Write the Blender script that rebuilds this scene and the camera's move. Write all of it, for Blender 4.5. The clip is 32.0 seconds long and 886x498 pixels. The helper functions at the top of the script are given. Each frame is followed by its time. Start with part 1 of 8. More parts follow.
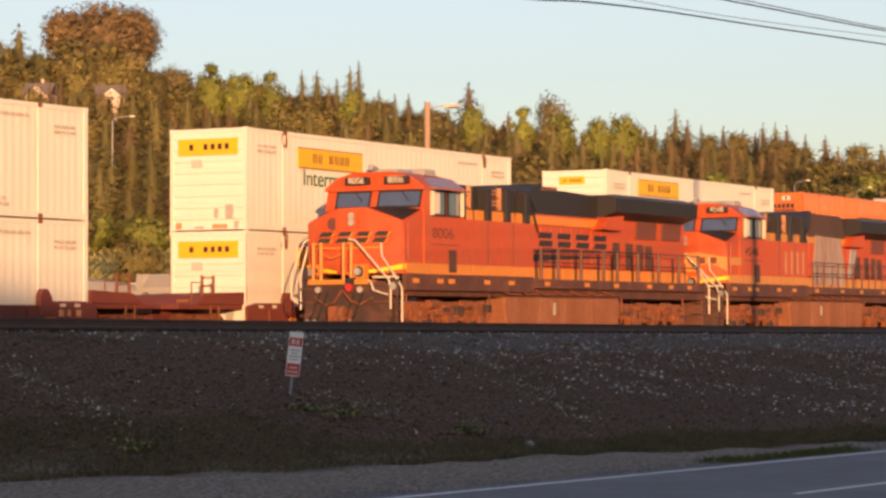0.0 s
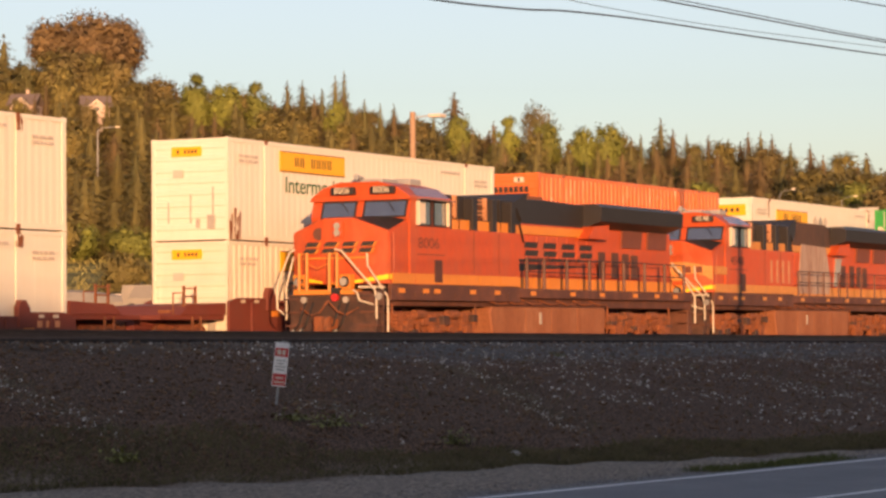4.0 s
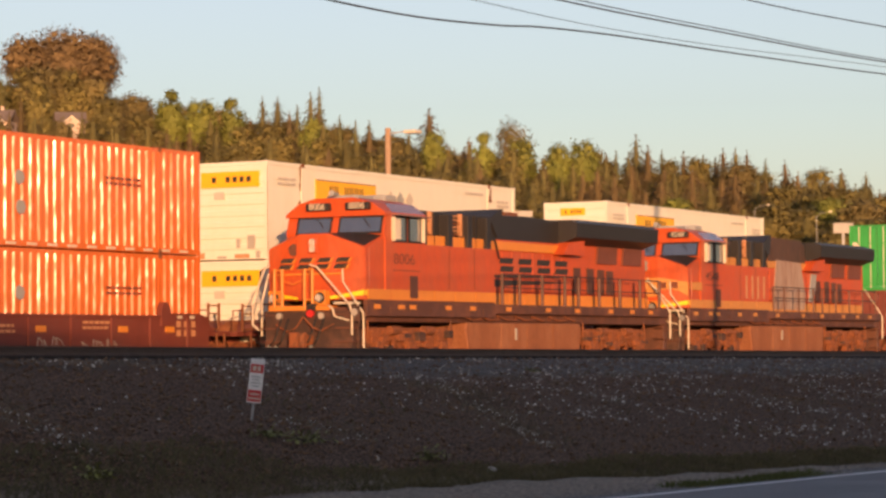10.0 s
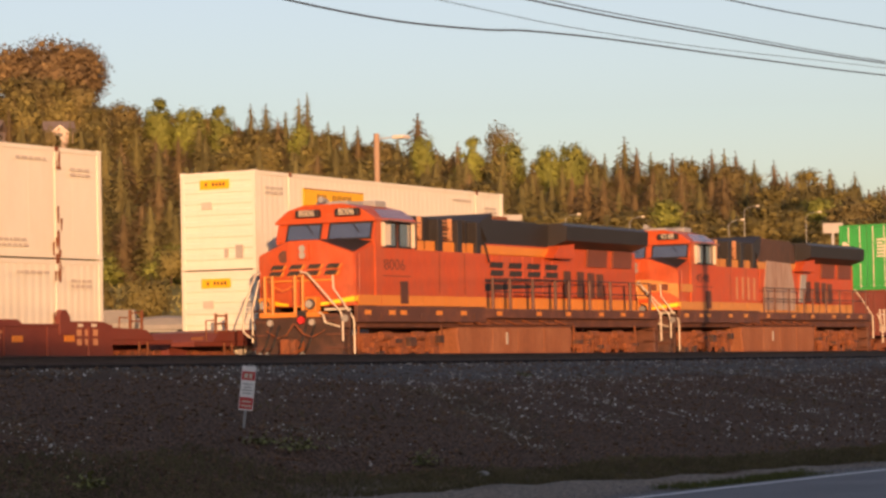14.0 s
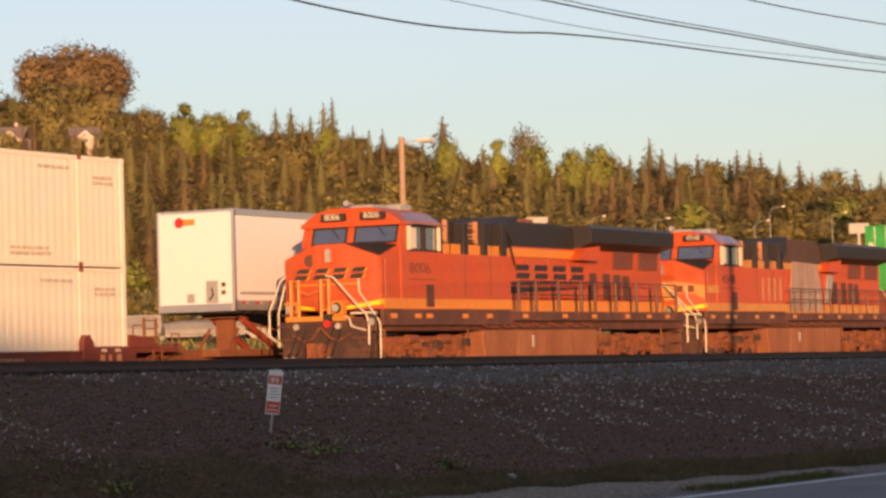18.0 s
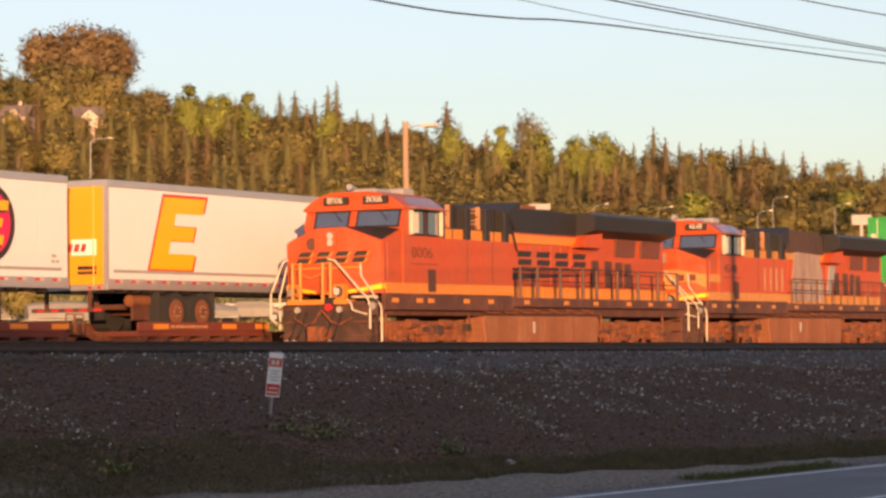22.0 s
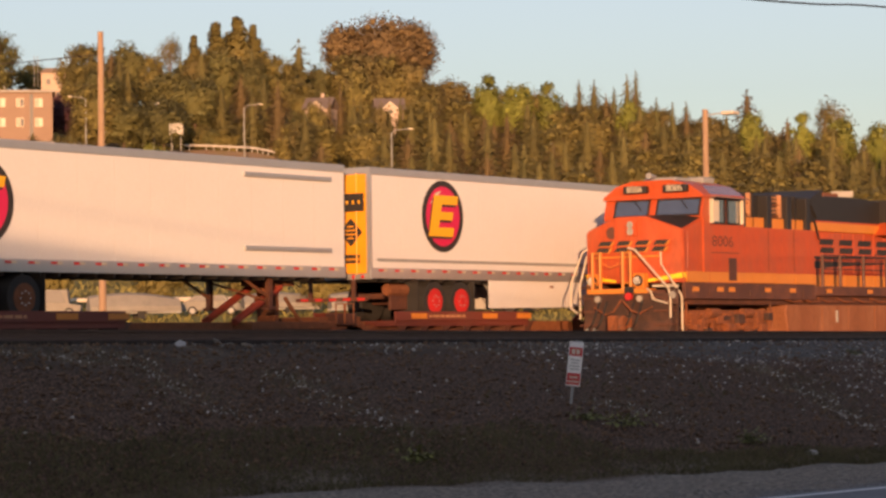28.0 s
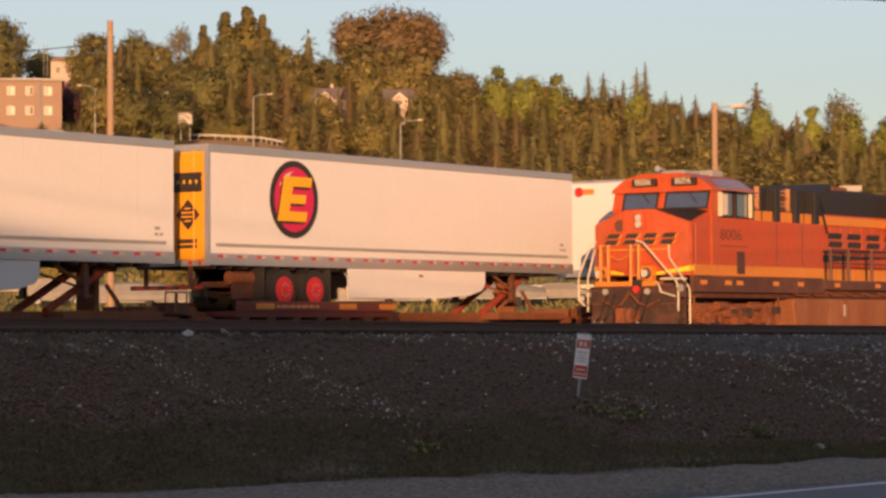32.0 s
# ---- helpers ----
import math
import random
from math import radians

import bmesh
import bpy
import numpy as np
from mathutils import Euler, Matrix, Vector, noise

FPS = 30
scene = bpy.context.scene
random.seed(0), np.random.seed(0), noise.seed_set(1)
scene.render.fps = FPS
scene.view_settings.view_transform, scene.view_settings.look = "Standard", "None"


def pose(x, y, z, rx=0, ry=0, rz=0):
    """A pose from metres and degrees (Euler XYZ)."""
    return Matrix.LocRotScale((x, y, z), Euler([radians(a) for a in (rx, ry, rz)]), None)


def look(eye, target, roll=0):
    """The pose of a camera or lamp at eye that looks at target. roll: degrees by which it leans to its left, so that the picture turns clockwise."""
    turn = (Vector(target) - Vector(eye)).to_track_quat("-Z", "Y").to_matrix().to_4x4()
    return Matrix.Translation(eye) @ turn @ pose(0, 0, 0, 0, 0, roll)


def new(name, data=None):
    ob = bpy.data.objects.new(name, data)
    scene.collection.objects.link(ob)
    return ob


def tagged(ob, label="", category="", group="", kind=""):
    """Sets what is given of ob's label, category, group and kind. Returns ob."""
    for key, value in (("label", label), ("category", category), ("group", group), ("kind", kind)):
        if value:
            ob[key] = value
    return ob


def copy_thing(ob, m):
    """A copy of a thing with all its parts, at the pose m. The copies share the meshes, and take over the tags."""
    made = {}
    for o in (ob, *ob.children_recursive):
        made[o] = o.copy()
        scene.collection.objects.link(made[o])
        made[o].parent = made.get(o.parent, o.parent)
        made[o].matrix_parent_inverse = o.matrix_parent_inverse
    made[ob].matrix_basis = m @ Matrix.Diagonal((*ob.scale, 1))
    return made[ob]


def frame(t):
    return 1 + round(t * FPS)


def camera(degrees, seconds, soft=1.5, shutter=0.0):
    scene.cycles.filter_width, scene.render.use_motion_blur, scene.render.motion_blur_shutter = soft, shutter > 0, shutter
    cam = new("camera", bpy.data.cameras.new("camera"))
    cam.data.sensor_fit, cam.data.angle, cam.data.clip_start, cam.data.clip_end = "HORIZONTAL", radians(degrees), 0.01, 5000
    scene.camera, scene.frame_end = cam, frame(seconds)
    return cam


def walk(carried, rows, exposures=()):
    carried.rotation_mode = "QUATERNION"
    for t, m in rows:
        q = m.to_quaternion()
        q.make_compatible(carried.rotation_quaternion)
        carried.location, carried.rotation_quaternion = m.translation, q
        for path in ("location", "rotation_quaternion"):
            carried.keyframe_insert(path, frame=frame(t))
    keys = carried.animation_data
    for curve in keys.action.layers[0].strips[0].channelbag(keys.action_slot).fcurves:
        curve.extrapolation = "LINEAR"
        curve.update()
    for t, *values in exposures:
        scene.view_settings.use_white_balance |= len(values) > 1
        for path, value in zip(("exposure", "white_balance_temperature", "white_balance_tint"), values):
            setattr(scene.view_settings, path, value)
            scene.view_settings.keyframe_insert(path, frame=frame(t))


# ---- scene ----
EXPOSURES = [(t, stops, 7500, 24) for t, stops in ((0.0, 0.56), (3.5, 0.56), (6.0, 0.48), (14.0, 0.41), (17.0, 0.46), (20.0, 0.56), (24.0, 0.76), (26.0, 0.51), (29.0, 0.34), (32.0, 0.26))]
# the eye stands still beside the road; the hand only turns it
cam = camera(19.20, 32.0, soft=2.8)
EYE = (0.0, 0.0, 0.577)
# seconds, tilt up, lean, turn
TURNS = [
    (0.0, 1.653, 0.239, -61.237),
    (0.5, 1.882, 0.252, -61.243),
    (1.0, 1.877, -0.062, -61.156),
    (1.5, 1.829, 0.078, -61.211),
    (2.0, 1.764, 0.168, -61.273),
    (2.5, 1.736, 0.246, -61.379),
    (3.0, 1.731, 0.188, -61.443),
    (3.5, 1.753, 0.346, -61.513),
    (5.5, 2.142, 0.388, -61.737),
    (6.0, 2.222, 0.261, -61.799),
    (6.5, 2.254, 0.403, -61.815),
    (7.0, 2.268, 0.572, -61.875),
    (7.5, 2.292, 0.720, -61.929),
    (8.0, 2.285, 0.624, -61.984),
    (8.5, 2.244, 0.685, -61.994),
    (9.0, 2.208, 0.667, -62.042),
    (9.5, 2.193, 0.716, -62.043),
    (10.0, 2.211, 0.493, -62.079),
    (10.5, 2.237, 0.554, -62.081),
    (11.0, 2.222, 0.731, -62.039),
    (11.5, 2.221, 0.800, -61.982),
    (12.0, 2.216, 0.943, -61.976),
    (12.5, 2.235, 0.977, -62.049),
    (13.0, 2.269, 1.080, -62.124),
    (13.5, 2.304, 1.057, -62.215),
    (14.0, 2.315, 1.207, -62.270),
    (14.5, 2.299, 1.237, -62.341),
    (16.5, 2.478, 1.280, -62.088),
    (17.0, 2.483, 1.377, -61.822),
    (17.5, 2.436, 1.462, -61.707),
    (18.0, 2.395, 1.573, -61.694),
    (18.5, 2.365, 1.322, -61.731),
    (19.0, 2.370, 0.881, -61.824),
    (19.5, 2.373, 0.718, -61.818),
    (20.0, 2.369, 0.881, -61.844),
    (20.5, 2.322, 0.947, -61.833),
    (21.0, 2.231, 0.848, -61.803),
    (21.5, 2.154, 0.756, -61.753),
    (22.0, 2.070, 0.706, -61.679),
    (22.5, 1.983, 0.790, -61.600),
    (23.0, 1.939, 0.712, -61.551),
    (23.5, 1.990, 0.711, -61.073),
    (24.0, 2.079, 0.638, -59.964),
    (24.5, 2.121, 0.661, -58.885),
    (25.0, 2.120, 0.659, -57.913),
    (25.5, 2.121, 0.794, -56.917),
    (26.0, 2.075, 0.755, -56.193),
    (26.5, 2.014, 0.638, -55.573),
    (28.5, 1.916, 0.699, -55.072),
    (29.0, 1.919, 0.539, -55.110),
    (29.5, 1.916, 0.601, -55.116),
    (30.0, 1.900, 0.365, -55.056),
    (30.5, 1.883, 0.527, -55.073),
    (31.0, 1.842, 0.561, -55.052),
    (31.5, 1.769, 0.325, -55.015),
    (32.0, 1.728, 0.316, -54.957),
]
walk(cam, [(t, pose(*EYE, 90 + tilt, lean, turn)) for t, tilt, lean, turn in TURNS], EXPOSURES)

# ---- sky and sun: a low evening sun behind the camera, to its left ----
SUN_AZ, SUN_EL = 215.0, 5.0      # degrees from +x, counter-clockwise, of the way to the sun; its height
world = bpy.data.worlds.new("evening_sky")
scene.world = world
world.use_nodes = True
wn, wl = world.node_tree.nodes, world.node_tree.links
wn.clear()
sky = wn.new("ShaderNodeTexSky")
sky.sky_type, sky.sun_disc = "NISHITA", False
sky.sun_elevation, sky.sun_rotation = radians(SUN_EL), radians(90 - SUN_AZ)
sky.air_density, sky.dust_density, sky.ozone_density = 1.0, 0.7, 3.0
bg = wn.new("ShaderNodeBackground")
bg.inputs["Strength"].default_value = 0.16
wo = wn.new("ShaderNodeOutputWorld")
haze = wn.new("ShaderNodeHueSaturation")      # thin evening haze pales the blue
haze.inputs["Saturation"].default_value, haze.inputs["Value"].default_value = 0.68, 1.28
haze.inputs["Hue"].default_value = 0.504
wl.new(sky.outputs[0], haze.inputs["Color"])
wl.new(haze.outputs[0], bg.inputs[0])
wl.new(bg.outputs[0], wo.inputs[0])

sun_lamp = bpy.data.lights.new("sun", "SUN")
sun_lamp.energy, sun_lamp.angle, sun_lamp.color = 5.0, radians(0.5), (1.0, 0.6, 0.31)
sun = new("sun", sun_lamp)
sun_way = Vector((math.cos(radians(SUN_AZ)) * math.cos(radians(SUN_EL)), math.sin(radians(SUN_AZ)) * math.cos(radians(SUN_EL)), math.sin(radians(SUN_EL))))
sun.matrix_world = look(sun_way * 100, (0, 0, 0))

# ---- materials ----
def mat(name, col, rough=0.6, metal=0.0, vary=0.25, scale=3.0, fine=40.0, bump=0.15, tint=None, amount=0.0, spread=0.5, island=False, spec=0.5, stretch=(1, 1, 1)):
    """A painted or natural surface: two scales of noise over the colour, a second colour in patches, and fine relief."""
    m = bpy.data.materials.new(name)
    m.use_nodes = True
    n, l = m.node_tree.nodes, m.node_tree.links
    b = n["Principled BSDF"]
    b.inputs["Roughness"].default_value, b.inputs["Metallic"].default_value = rough, metal
    b.inputs["Specular IOR Level"].default_value = spec
    tc = n.new("ShaderNodeTexCoord")
    mp = n.new("ShaderNodeMapping")
    mp.inputs["Scale"].default_value = stretch
    l.new(tc.outputs["Object"], mp.inputs["Vector"])
    big, small = n.new("ShaderNodeTexNoise"), n.new("ShaderNodeTexNoise")
    for t, s, d in ((big, scale, 5.0), (small, fine, 3.0)):
        t.inputs["Scale"].default_value, t.inputs["Detail"].default_value, t.inputs["Roughness"].default_value = s, d, 0.65
        l.new(mp.outputs[0], t.inputs["Vector"])
    add = n.new("ShaderNodeMath")
    add.operation = "ADD"
    l.new(big.outputs["Fac"], add.inputs[0])
    l.new(small.outputs["Fac"], add.inputs[1])
    last = add
    if island:
        geo = n.new("ShaderNodeNewGeometry")
        more = n.new("ShaderNodeMath")
        more.operation = "ADD"
        l.new(add.outputs[0], more.inputs[0])
        sub = n.new("ShaderNodeMapRange")
        sub.inputs["To Min"].default_value, sub.inputs["To Max"].default_value = -0.2, 0.2
        l.new(geo.outputs["Random Per Island"], sub.inputs["Value"])
        l.new(sub.outputs[0], more.inputs[1])
        each = n.new("ShaderNodeObjectInfo")
        own = n.new("ShaderNodeMapRange")
        own.inputs["To Min"].default_value, own.inputs["To Max"].default_value = -0.4, 0.4
        l.new(each.outputs["Random"], own.inputs["Value"])
        last = n.new("ShaderNodeMath")
        last.operation = "ADD"
        l.new(more.outputs[0], last.inputs[0])
        l.new(own.outputs[0], last.inputs[1])
    val = n.new("ShaderNodeMapRange")
    val.inputs["From Min"].default_value, val.inputs["From Max"].default_value = 0.6, 1.4
    val.inputs["To Min"].default_value, val.inputs["To Max"].default_value = 1 - vary, 1 + vary
    l.new(last.outputs[0], val.inputs["Value"])
    mul = n.new("ShaderNodeVectorMath")
    mul.operation = "SCALE"
    l.new(val.outputs[0], mul.inputs["Scale"])
    if tint:
        mix = n.new("ShaderNodeMix")
        mix.data_type = "RGBA"
        mix.inputs["A"].default_value, mix.inputs["B"].default_value = (*col, 1), (*tint, 1)
        mask = n.new("ShaderNodeMapRange")
        mask.inputs["From Min"].default_value, mask.inputs["From Max"].default_value = 0.62 - spread * 0.3, 0.62 + spread * 0.1
        mask.inputs["To Min"].default_value, mask.inputs["To Max"].default_value = 0.0, amount
        l.new(big.outputs["Fac"], mask.inputs["Value"])
        l.new(mask.outputs[0], mix.inputs["Factor"])
        l.new(mix.outputs["Result"], mul.inputs[0])
    else:
        mul.inputs[0].default_value = col
    l.new(mul.outputs[0], b.inputs["Base Color"])
    rr = n.new("ShaderNodeMapRange")
    rr.inputs["To Min"].default_value, rr.inputs["To Max"].default_value = max(0.03, rough - 0.12), min(1.0, rough + 0.12)
    l.new(small.outputs["Fac"], rr.inputs["Value"])
    l.new(rr.outputs[0], b.inputs["Roughness"])
    if bump:
        bp = n.new("ShaderNodeBump")
        bp.inputs["Strength"].default_value, bp.inputs["Distance"].default_value = bump, 0.02
        l.new(small.outputs["Fac"], bp.inputs["Height"])
        l.new(bp.outputs[0], b.inputs["Normal"])
    return m


ORANGE = mat("loco_orange_paint", (0.5, 0.079, 0.02), 0.5, vary=0.24, scale=0.9, fine=9, bump=0.05, tint=(0.3, 0.085, 0.04), amount=0.6, stretch=(1, 1, 0.4))
DULLYEL = mat("faded_yellow_paint", (0.55, 0.24, 0.065), 0.6, vary=0.25, scale=1.4, fine=10, bump=0.04, tint=(0.36, 0.15, 0.05), amount=0.6)
YELLOW = mat("loco_yellow_paint", (0.62, 0.22, 0.038), 0.5, vary=0.12, scale=1.2, fine=18, bump=0.04)
BRIGHT = mat("reflective_yellow_stripe", (0.85, 0.62, 0.04), 0.35, vary=0.05, bump=0)
PILOT = mat("dark_oily_pilot_paint", (0.05, 0.026, 0.02), 0.7, vary=0.4, scale=2, fine=20, bump=0.1, tint=(0.12, 0.05, 0.03), amount=0.6)
BLACK = mat("black_paint_and_beam_shade", (0.022, 0.019, 0.018), 0.55, vary=0.3, scale=1, fine=20, bump=0.06)
FRAME = mat("loco_frame_paint", (0.095, 0.038, 0.025), 0.6, vary=0.3, scale=1.4, fine=20, bump=0.08, tint=(0.16, 0.058, 0.03), amount=0.7)
# brown road dust; the dark blots paint shadows among the running gear
TRUCK = mat("truck_dust_and_shadow", (0.25, 0.076, 0.027), 0.85, vary=0.6, scale=3.2, fine=14, bump=0.25, tint=(0.05, 0.024, 0.015), amount=0.9)
TANK = mat("fuel_tank_dust", (0.25, 0.088, 0.038), 0.8, vary=0.35, scale=1.0, fine=20, bump=0.1, tint=(0.28, 0.125, 0.065), amount=0.6, stretch=(1, 1, 0.3))
CREAM = mat("worn_cream_lettering", (0.5, 0.24, 0.12), 0.6, vary=0.3, scale=2, fine=14, bump=0)
LIGHTPAINT = mat("pale_handrail_paint", (0.6, 0.52, 0.4), 0.5, vary=0.1, bump=0)
# the grey-violet stands in for sky mirrored in the cab roof
SLOPE = mat("painted_sky_sheen", (0.24, 0.12, 0.11), 0.22, vary=0.15, scale=2, fine=12, bump=0.02, spec=0.9)
WINGTOP = mat("glossy_black_wing_top", (0.05, 0.05, 0.055), 0.25, vary=0.3, scale=1, fine=12, bump=0.03, spec=0.8)
PALEPANE = mat("pale_pane_light", (0.62, 0.55, 0.45), 0.6, vary=0.1, scale=4, bump=0.05)
# part of the sky's blue reflection is put into the base colour
GLASS = mat("dark_cab_glass", (0.055, 0.07, 0.105), 0.08, vary=0.3, scale=2, bump=0, spec=1.0)
GLASS.node_tree.nodes["Principled BSDF"].inputs["IOR"].default_value = 2.1
LENS = mat("lamp_lens_glass", (0.34, 0.33, 0.31), 0.15, metal=0.3, vary=0.1, bump=0)
FARGLASS = mat("dim_far_window", (0.09, 0.085, 0.085), 0.5, vary=0.2, scale=2, bump=0)
STEEL = mat("rusted_rail_steel", (0.11, 0.062, 0.042), 0.7, vary=0.3, scale=4, fine=40, bump=0.2)
WHITE = mat("white_container_paint", (0.7, 0.67, 0.56), 0.5, vary=0.05, scale=0.7, fine=2.0, bump=0.2, tint=(0.6, 0.54, 0.42), amount=0.4, stretch=(1, 1, 0.3))
TRAILER = mat("white_trailer_panel", (0.72, 0.7, 0.68), 0.36, vary=0.04, scale=0.5, fine=10, bump=0.02, tint=(0.62, 0.6, 0.58), amount=0.35)
CORANGE = mat("orange_container_paint", (0.64, 0.155, 0.042), 0.25, vary=0.08, scale=0.8, fine=1.3, bump=1.0, stretch=(1, 1, 0.35))
CORANGE.node_tree.nodes["Bump"].inputs["Distance"].default_value = 0.05
GREEN = mat("green_container_paint", (0.02, 0.3, 0.06), 0.5, vary=0.15, scale=0.9, fine=14, bump=0.04)
WELL = mat("well_car_red_brown", (0.17, 0.04, 0.027), 0.65, vary=0.3, scale=1.1, fine=22, bump=0.1, tint=(0.13, 0.04, 0.028), amount=0.8)
ALU = mat("dull_aluminium", (0.5, 0.5, 0.5), 0.4, metal=0.6, vary=0.1, bump=0.02)
RUST = mat("rust_streak", (0.2, 0.07, 0.03), 0.85, vary=0.4, scale=5, fine=40)
SIGNYEL = mat("yellow_label_panel", (0.82, 0.42, 0.02), 0.45, vary=0.06, bump=0)
INK = mat("dark_lettering", (0.03, 0.025, 0.022), 0.6, vary=0.1, bump=0)
FADED = mat("faded_lettering", (0.16, 0.05, 0.03), 0.6, vary=0.2, bump=0)
GREENINK = mat("green_lettering", (0.02, 0.11, 0.05), 0.55, vary=0.1, bump=0)
DOORYEL = mat("yellow_trailer_door", (0.8, 0.34, 0.025), 0.4, vary=0.06, scale=1, bump=0.02)
REDPAINT = mat("red_paint", (0.55, 0.03, 0.03), 0.45, vary=0.08, bump=0)
MAGENTA = mat("crimson_oval", (0.6, 0.02, 0.09), 0.42, vary=0.08, bump=0)
RUBBER = mat("tyre_rubber", (0.025, 0.023, 0.022), 0.85, vary=0.2, bump=0.1)
GREY = mat("grey_paint", (0.3, 0.3, 0.29), 0.55, vary=0.12)
TIE = mat("dark_creosoted_tie", (0.045, 0.032, 0.026), 0.9, vary=0.4, scale=2, fine=20, bump=0.3)
WOOD = mat("weathered_pole_wood", (0.34, 0.22, 0.14), 0.85, vary=0.25, scale=2, fine=30, bump=0.3, stretch=(1, 1, 0.15))
CONCRETE = mat("pale_concrete", (0.45, 0.42, 0.38), 0.85, vary=0.15, scale=0.6, fine=12)
SIDING = mat("tan_house_siding", (0.27, 0.18, 0.13), 0.8, vary=0.1, scale=0.4, fine=6)
PINKWALL = mat("cream_house_wall", (0.5, 0.38, 0.3), 0.8, vary=0.08, scale=0.4, fine=6)
ROOF = mat("brown_roof_shingle", (0.17, 0.13, 0.11), 0.85, vary=0.2, scale=0.6, fine=6)
ASPHALT = mat("worn_asphalt", (0.15, 0.153, 0.162), 0.85, vary=0.25, scale=0.5, fine=60, bump=0.35, tint=(0.175, 0.175, 0.178), amount=0.6)
SLIPBANK = mat("dry_brown_bank", (0.26, 0.17, 0.1), 0.9, vary=0.25, scale=0.3, fine=3, bump=0.1, tint=(0.17, 0.14, 0.06), amount=0.7)
LINE = mat("road_line_paint", (0.82, 0.82, 0.8), 0.7, vary=0.2, scale=3, fine=40)
BARK = mat("tree_bark", (0.13, 0.08, 0.05), 0.9, vary=0.3, scale=2, fine=12, bump=0.3)
FIR = mat("fir_needles", (0.116, 0.1, 0.03), 0.8, vary=0.22, scale=0.12, fine=1.2, bump=0, tint=(0.15, 0.115, 0.04), amount=0.7, island=True)
FIRC = mat("brown_tinted_needles", (0.125, 0.085, 0.034), 0.8, vary=0.22, scale=0.12, fine=1.2, bump=0, tint=(0.15, 0.115, 0.04), amount=0.6, island=True)
FIRD = mat("deep_green_leaves", (0.108, 0.1, 0.031), 0.8, vary=0.22, scale=0.12, fine=1.2, bump=0, tint=(0.11, 0.11, 0.033), amount=0.6, island=True)
FIRB = mat("yellow_green_needles", (0.16, 0.132, 0.036), 0.8, vary=0.22, scale=0.12, fine=1.2, bump=0, tint=(0.18, 0.135, 0.045), amount=0.6, island=True)
LEAF = mat("spring_leaves", (0.172, 0.188, 0.032), 0.75, vary=0.22, scale=0.15, fine=1.2, bump=0, tint=(0.2, 0.17, 0.045), amount=0.5, island=True)
LEAFB = mat("brown_tinted_leaves", (0.155, 0.122, 0.04), 0.8, vary=0.22, scale=0.15, fine=1.2, bump=0, tint=(0.17, 0.125, 0.046), amount=0.6, island=True)
LEAFM = mat("russet_maple_leaves", (0.15, 0.098, 0.042), 0.8, vary=0.22, scale=0.15, fine=1.2, bump=0, tint=(0.18, 0.12, 0.05), amount=0.6, island=True)
PURPLE = mat("purple_leaves", (0.05, 0.016, 0.02), 0.75, vary=0.4, scale=0.2, fine=1.5, bump=0, island=True)
GRASS = mat("dry_grass_blades", (0.1, 0.087, 0.046), 0.85, spec=0.1, vary=0.5, scale=0.8, fine=6, bump=0, tint=(0.11, 0.088, 0.05), amount=0.7, island=True)
FIELD = mat("sunlit_field_grass", (0.2, 0.17, 0.045), 0.85, vary=0.35, scale=0.05, fine=2, bump=0, tint=(0.24, 0.2, 0.06), amount=0.8, island=True)
VERGE = mat("green_verge_grass", (0.07, 0.08, 0.026), 0.85, spec=0.1, vary=0.4, scale=0.8, fine=6, bump=0, tint=(0.1, 0.09, 0.04), amount=0.6, island=True)
WEED = mat("bright_weed_leaves", (0.2, 0.2, 0.05), 0.75, vary=0.4, scale=2, fine=9, bump=0, island=True)
STONE = mat("crushed_stone", (0.2, 0.18, 0.165), 0.9, spec=0.15, vary=0.45, scale=3, fine=30, bump=0.2, tint=(0.3, 0.28, 0.25), amount=0.4, island=True)
SIGNWHITE = mat("sign_white", (0.78, 0.76, 0.74), 0.5, vary=0.05, bump=0)
BOATTARP = mat("dull_pale_cover", (0.24, 0.22, 0.19), 0.85, vary=0.2, scale=1.5, fine=9)
TARP = mat("pale_tarpaulin", (0.36, 0.33, 0.29), 0.8, vary=0.15, scale=1.5, fine=9)
FAINT = mat("faint_scuff", (0.5, 0.44, 0.37), 0.5, vary=0.1, bump=0)


# ---- mesh helpers ----
def part(name, bm, material, parent=None, label=""):
    """One bmesh as one mesh object, under its thing."""
    me = bpy.data.meshes.new(name)
    bm.normal_update()
    bm.to_mesh(me)
    bm.free()
    me.materials.append(material)
    ob = new(name, me)
    ob.parent = parent
    if label:
        tagged(ob, label)
    return ob


def thing(name, label, category, group="", kind="", at=None):
    ob = new(name)
    ob.empty_display_size = 0.2
    tagged(ob, label, category, group, kind)
    if at is not None:
        ob.matrix_world = at
    return ob


def box(bm, x0, x1, y0, y1, z0, z1, bev=0.0):
    v = [bm.verts.new(p) for p in ((x0, y0, z0), (x1, y0, z0), (x1, y1, z0), (x0, y1, z0), (x0, y0, z1), (x1, y0, z1), (x1, y1, z1), (x0, y1, z1))]
    fs = [bm.faces.new([v[i] for i in q]) for q in ((3, 2, 1, 0), (4, 5, 6, 7), (0, 1, 5, 4), (1, 2, 6, 5), (2, 3, 7, 6), (3, 0, 4, 7))]
    if bev:
        es = list({e for f in fs for e in f.edges})
        bmesh.ops.bevel(bm, geom=es, offset=bev, segments=2, affect="EDGES", profile=0.6)
    return bm


def boxes(rows, bev=0.0):
    bm = bmesh.new()
    for r in rows:
        box(bm, *r, bev)
    return bm


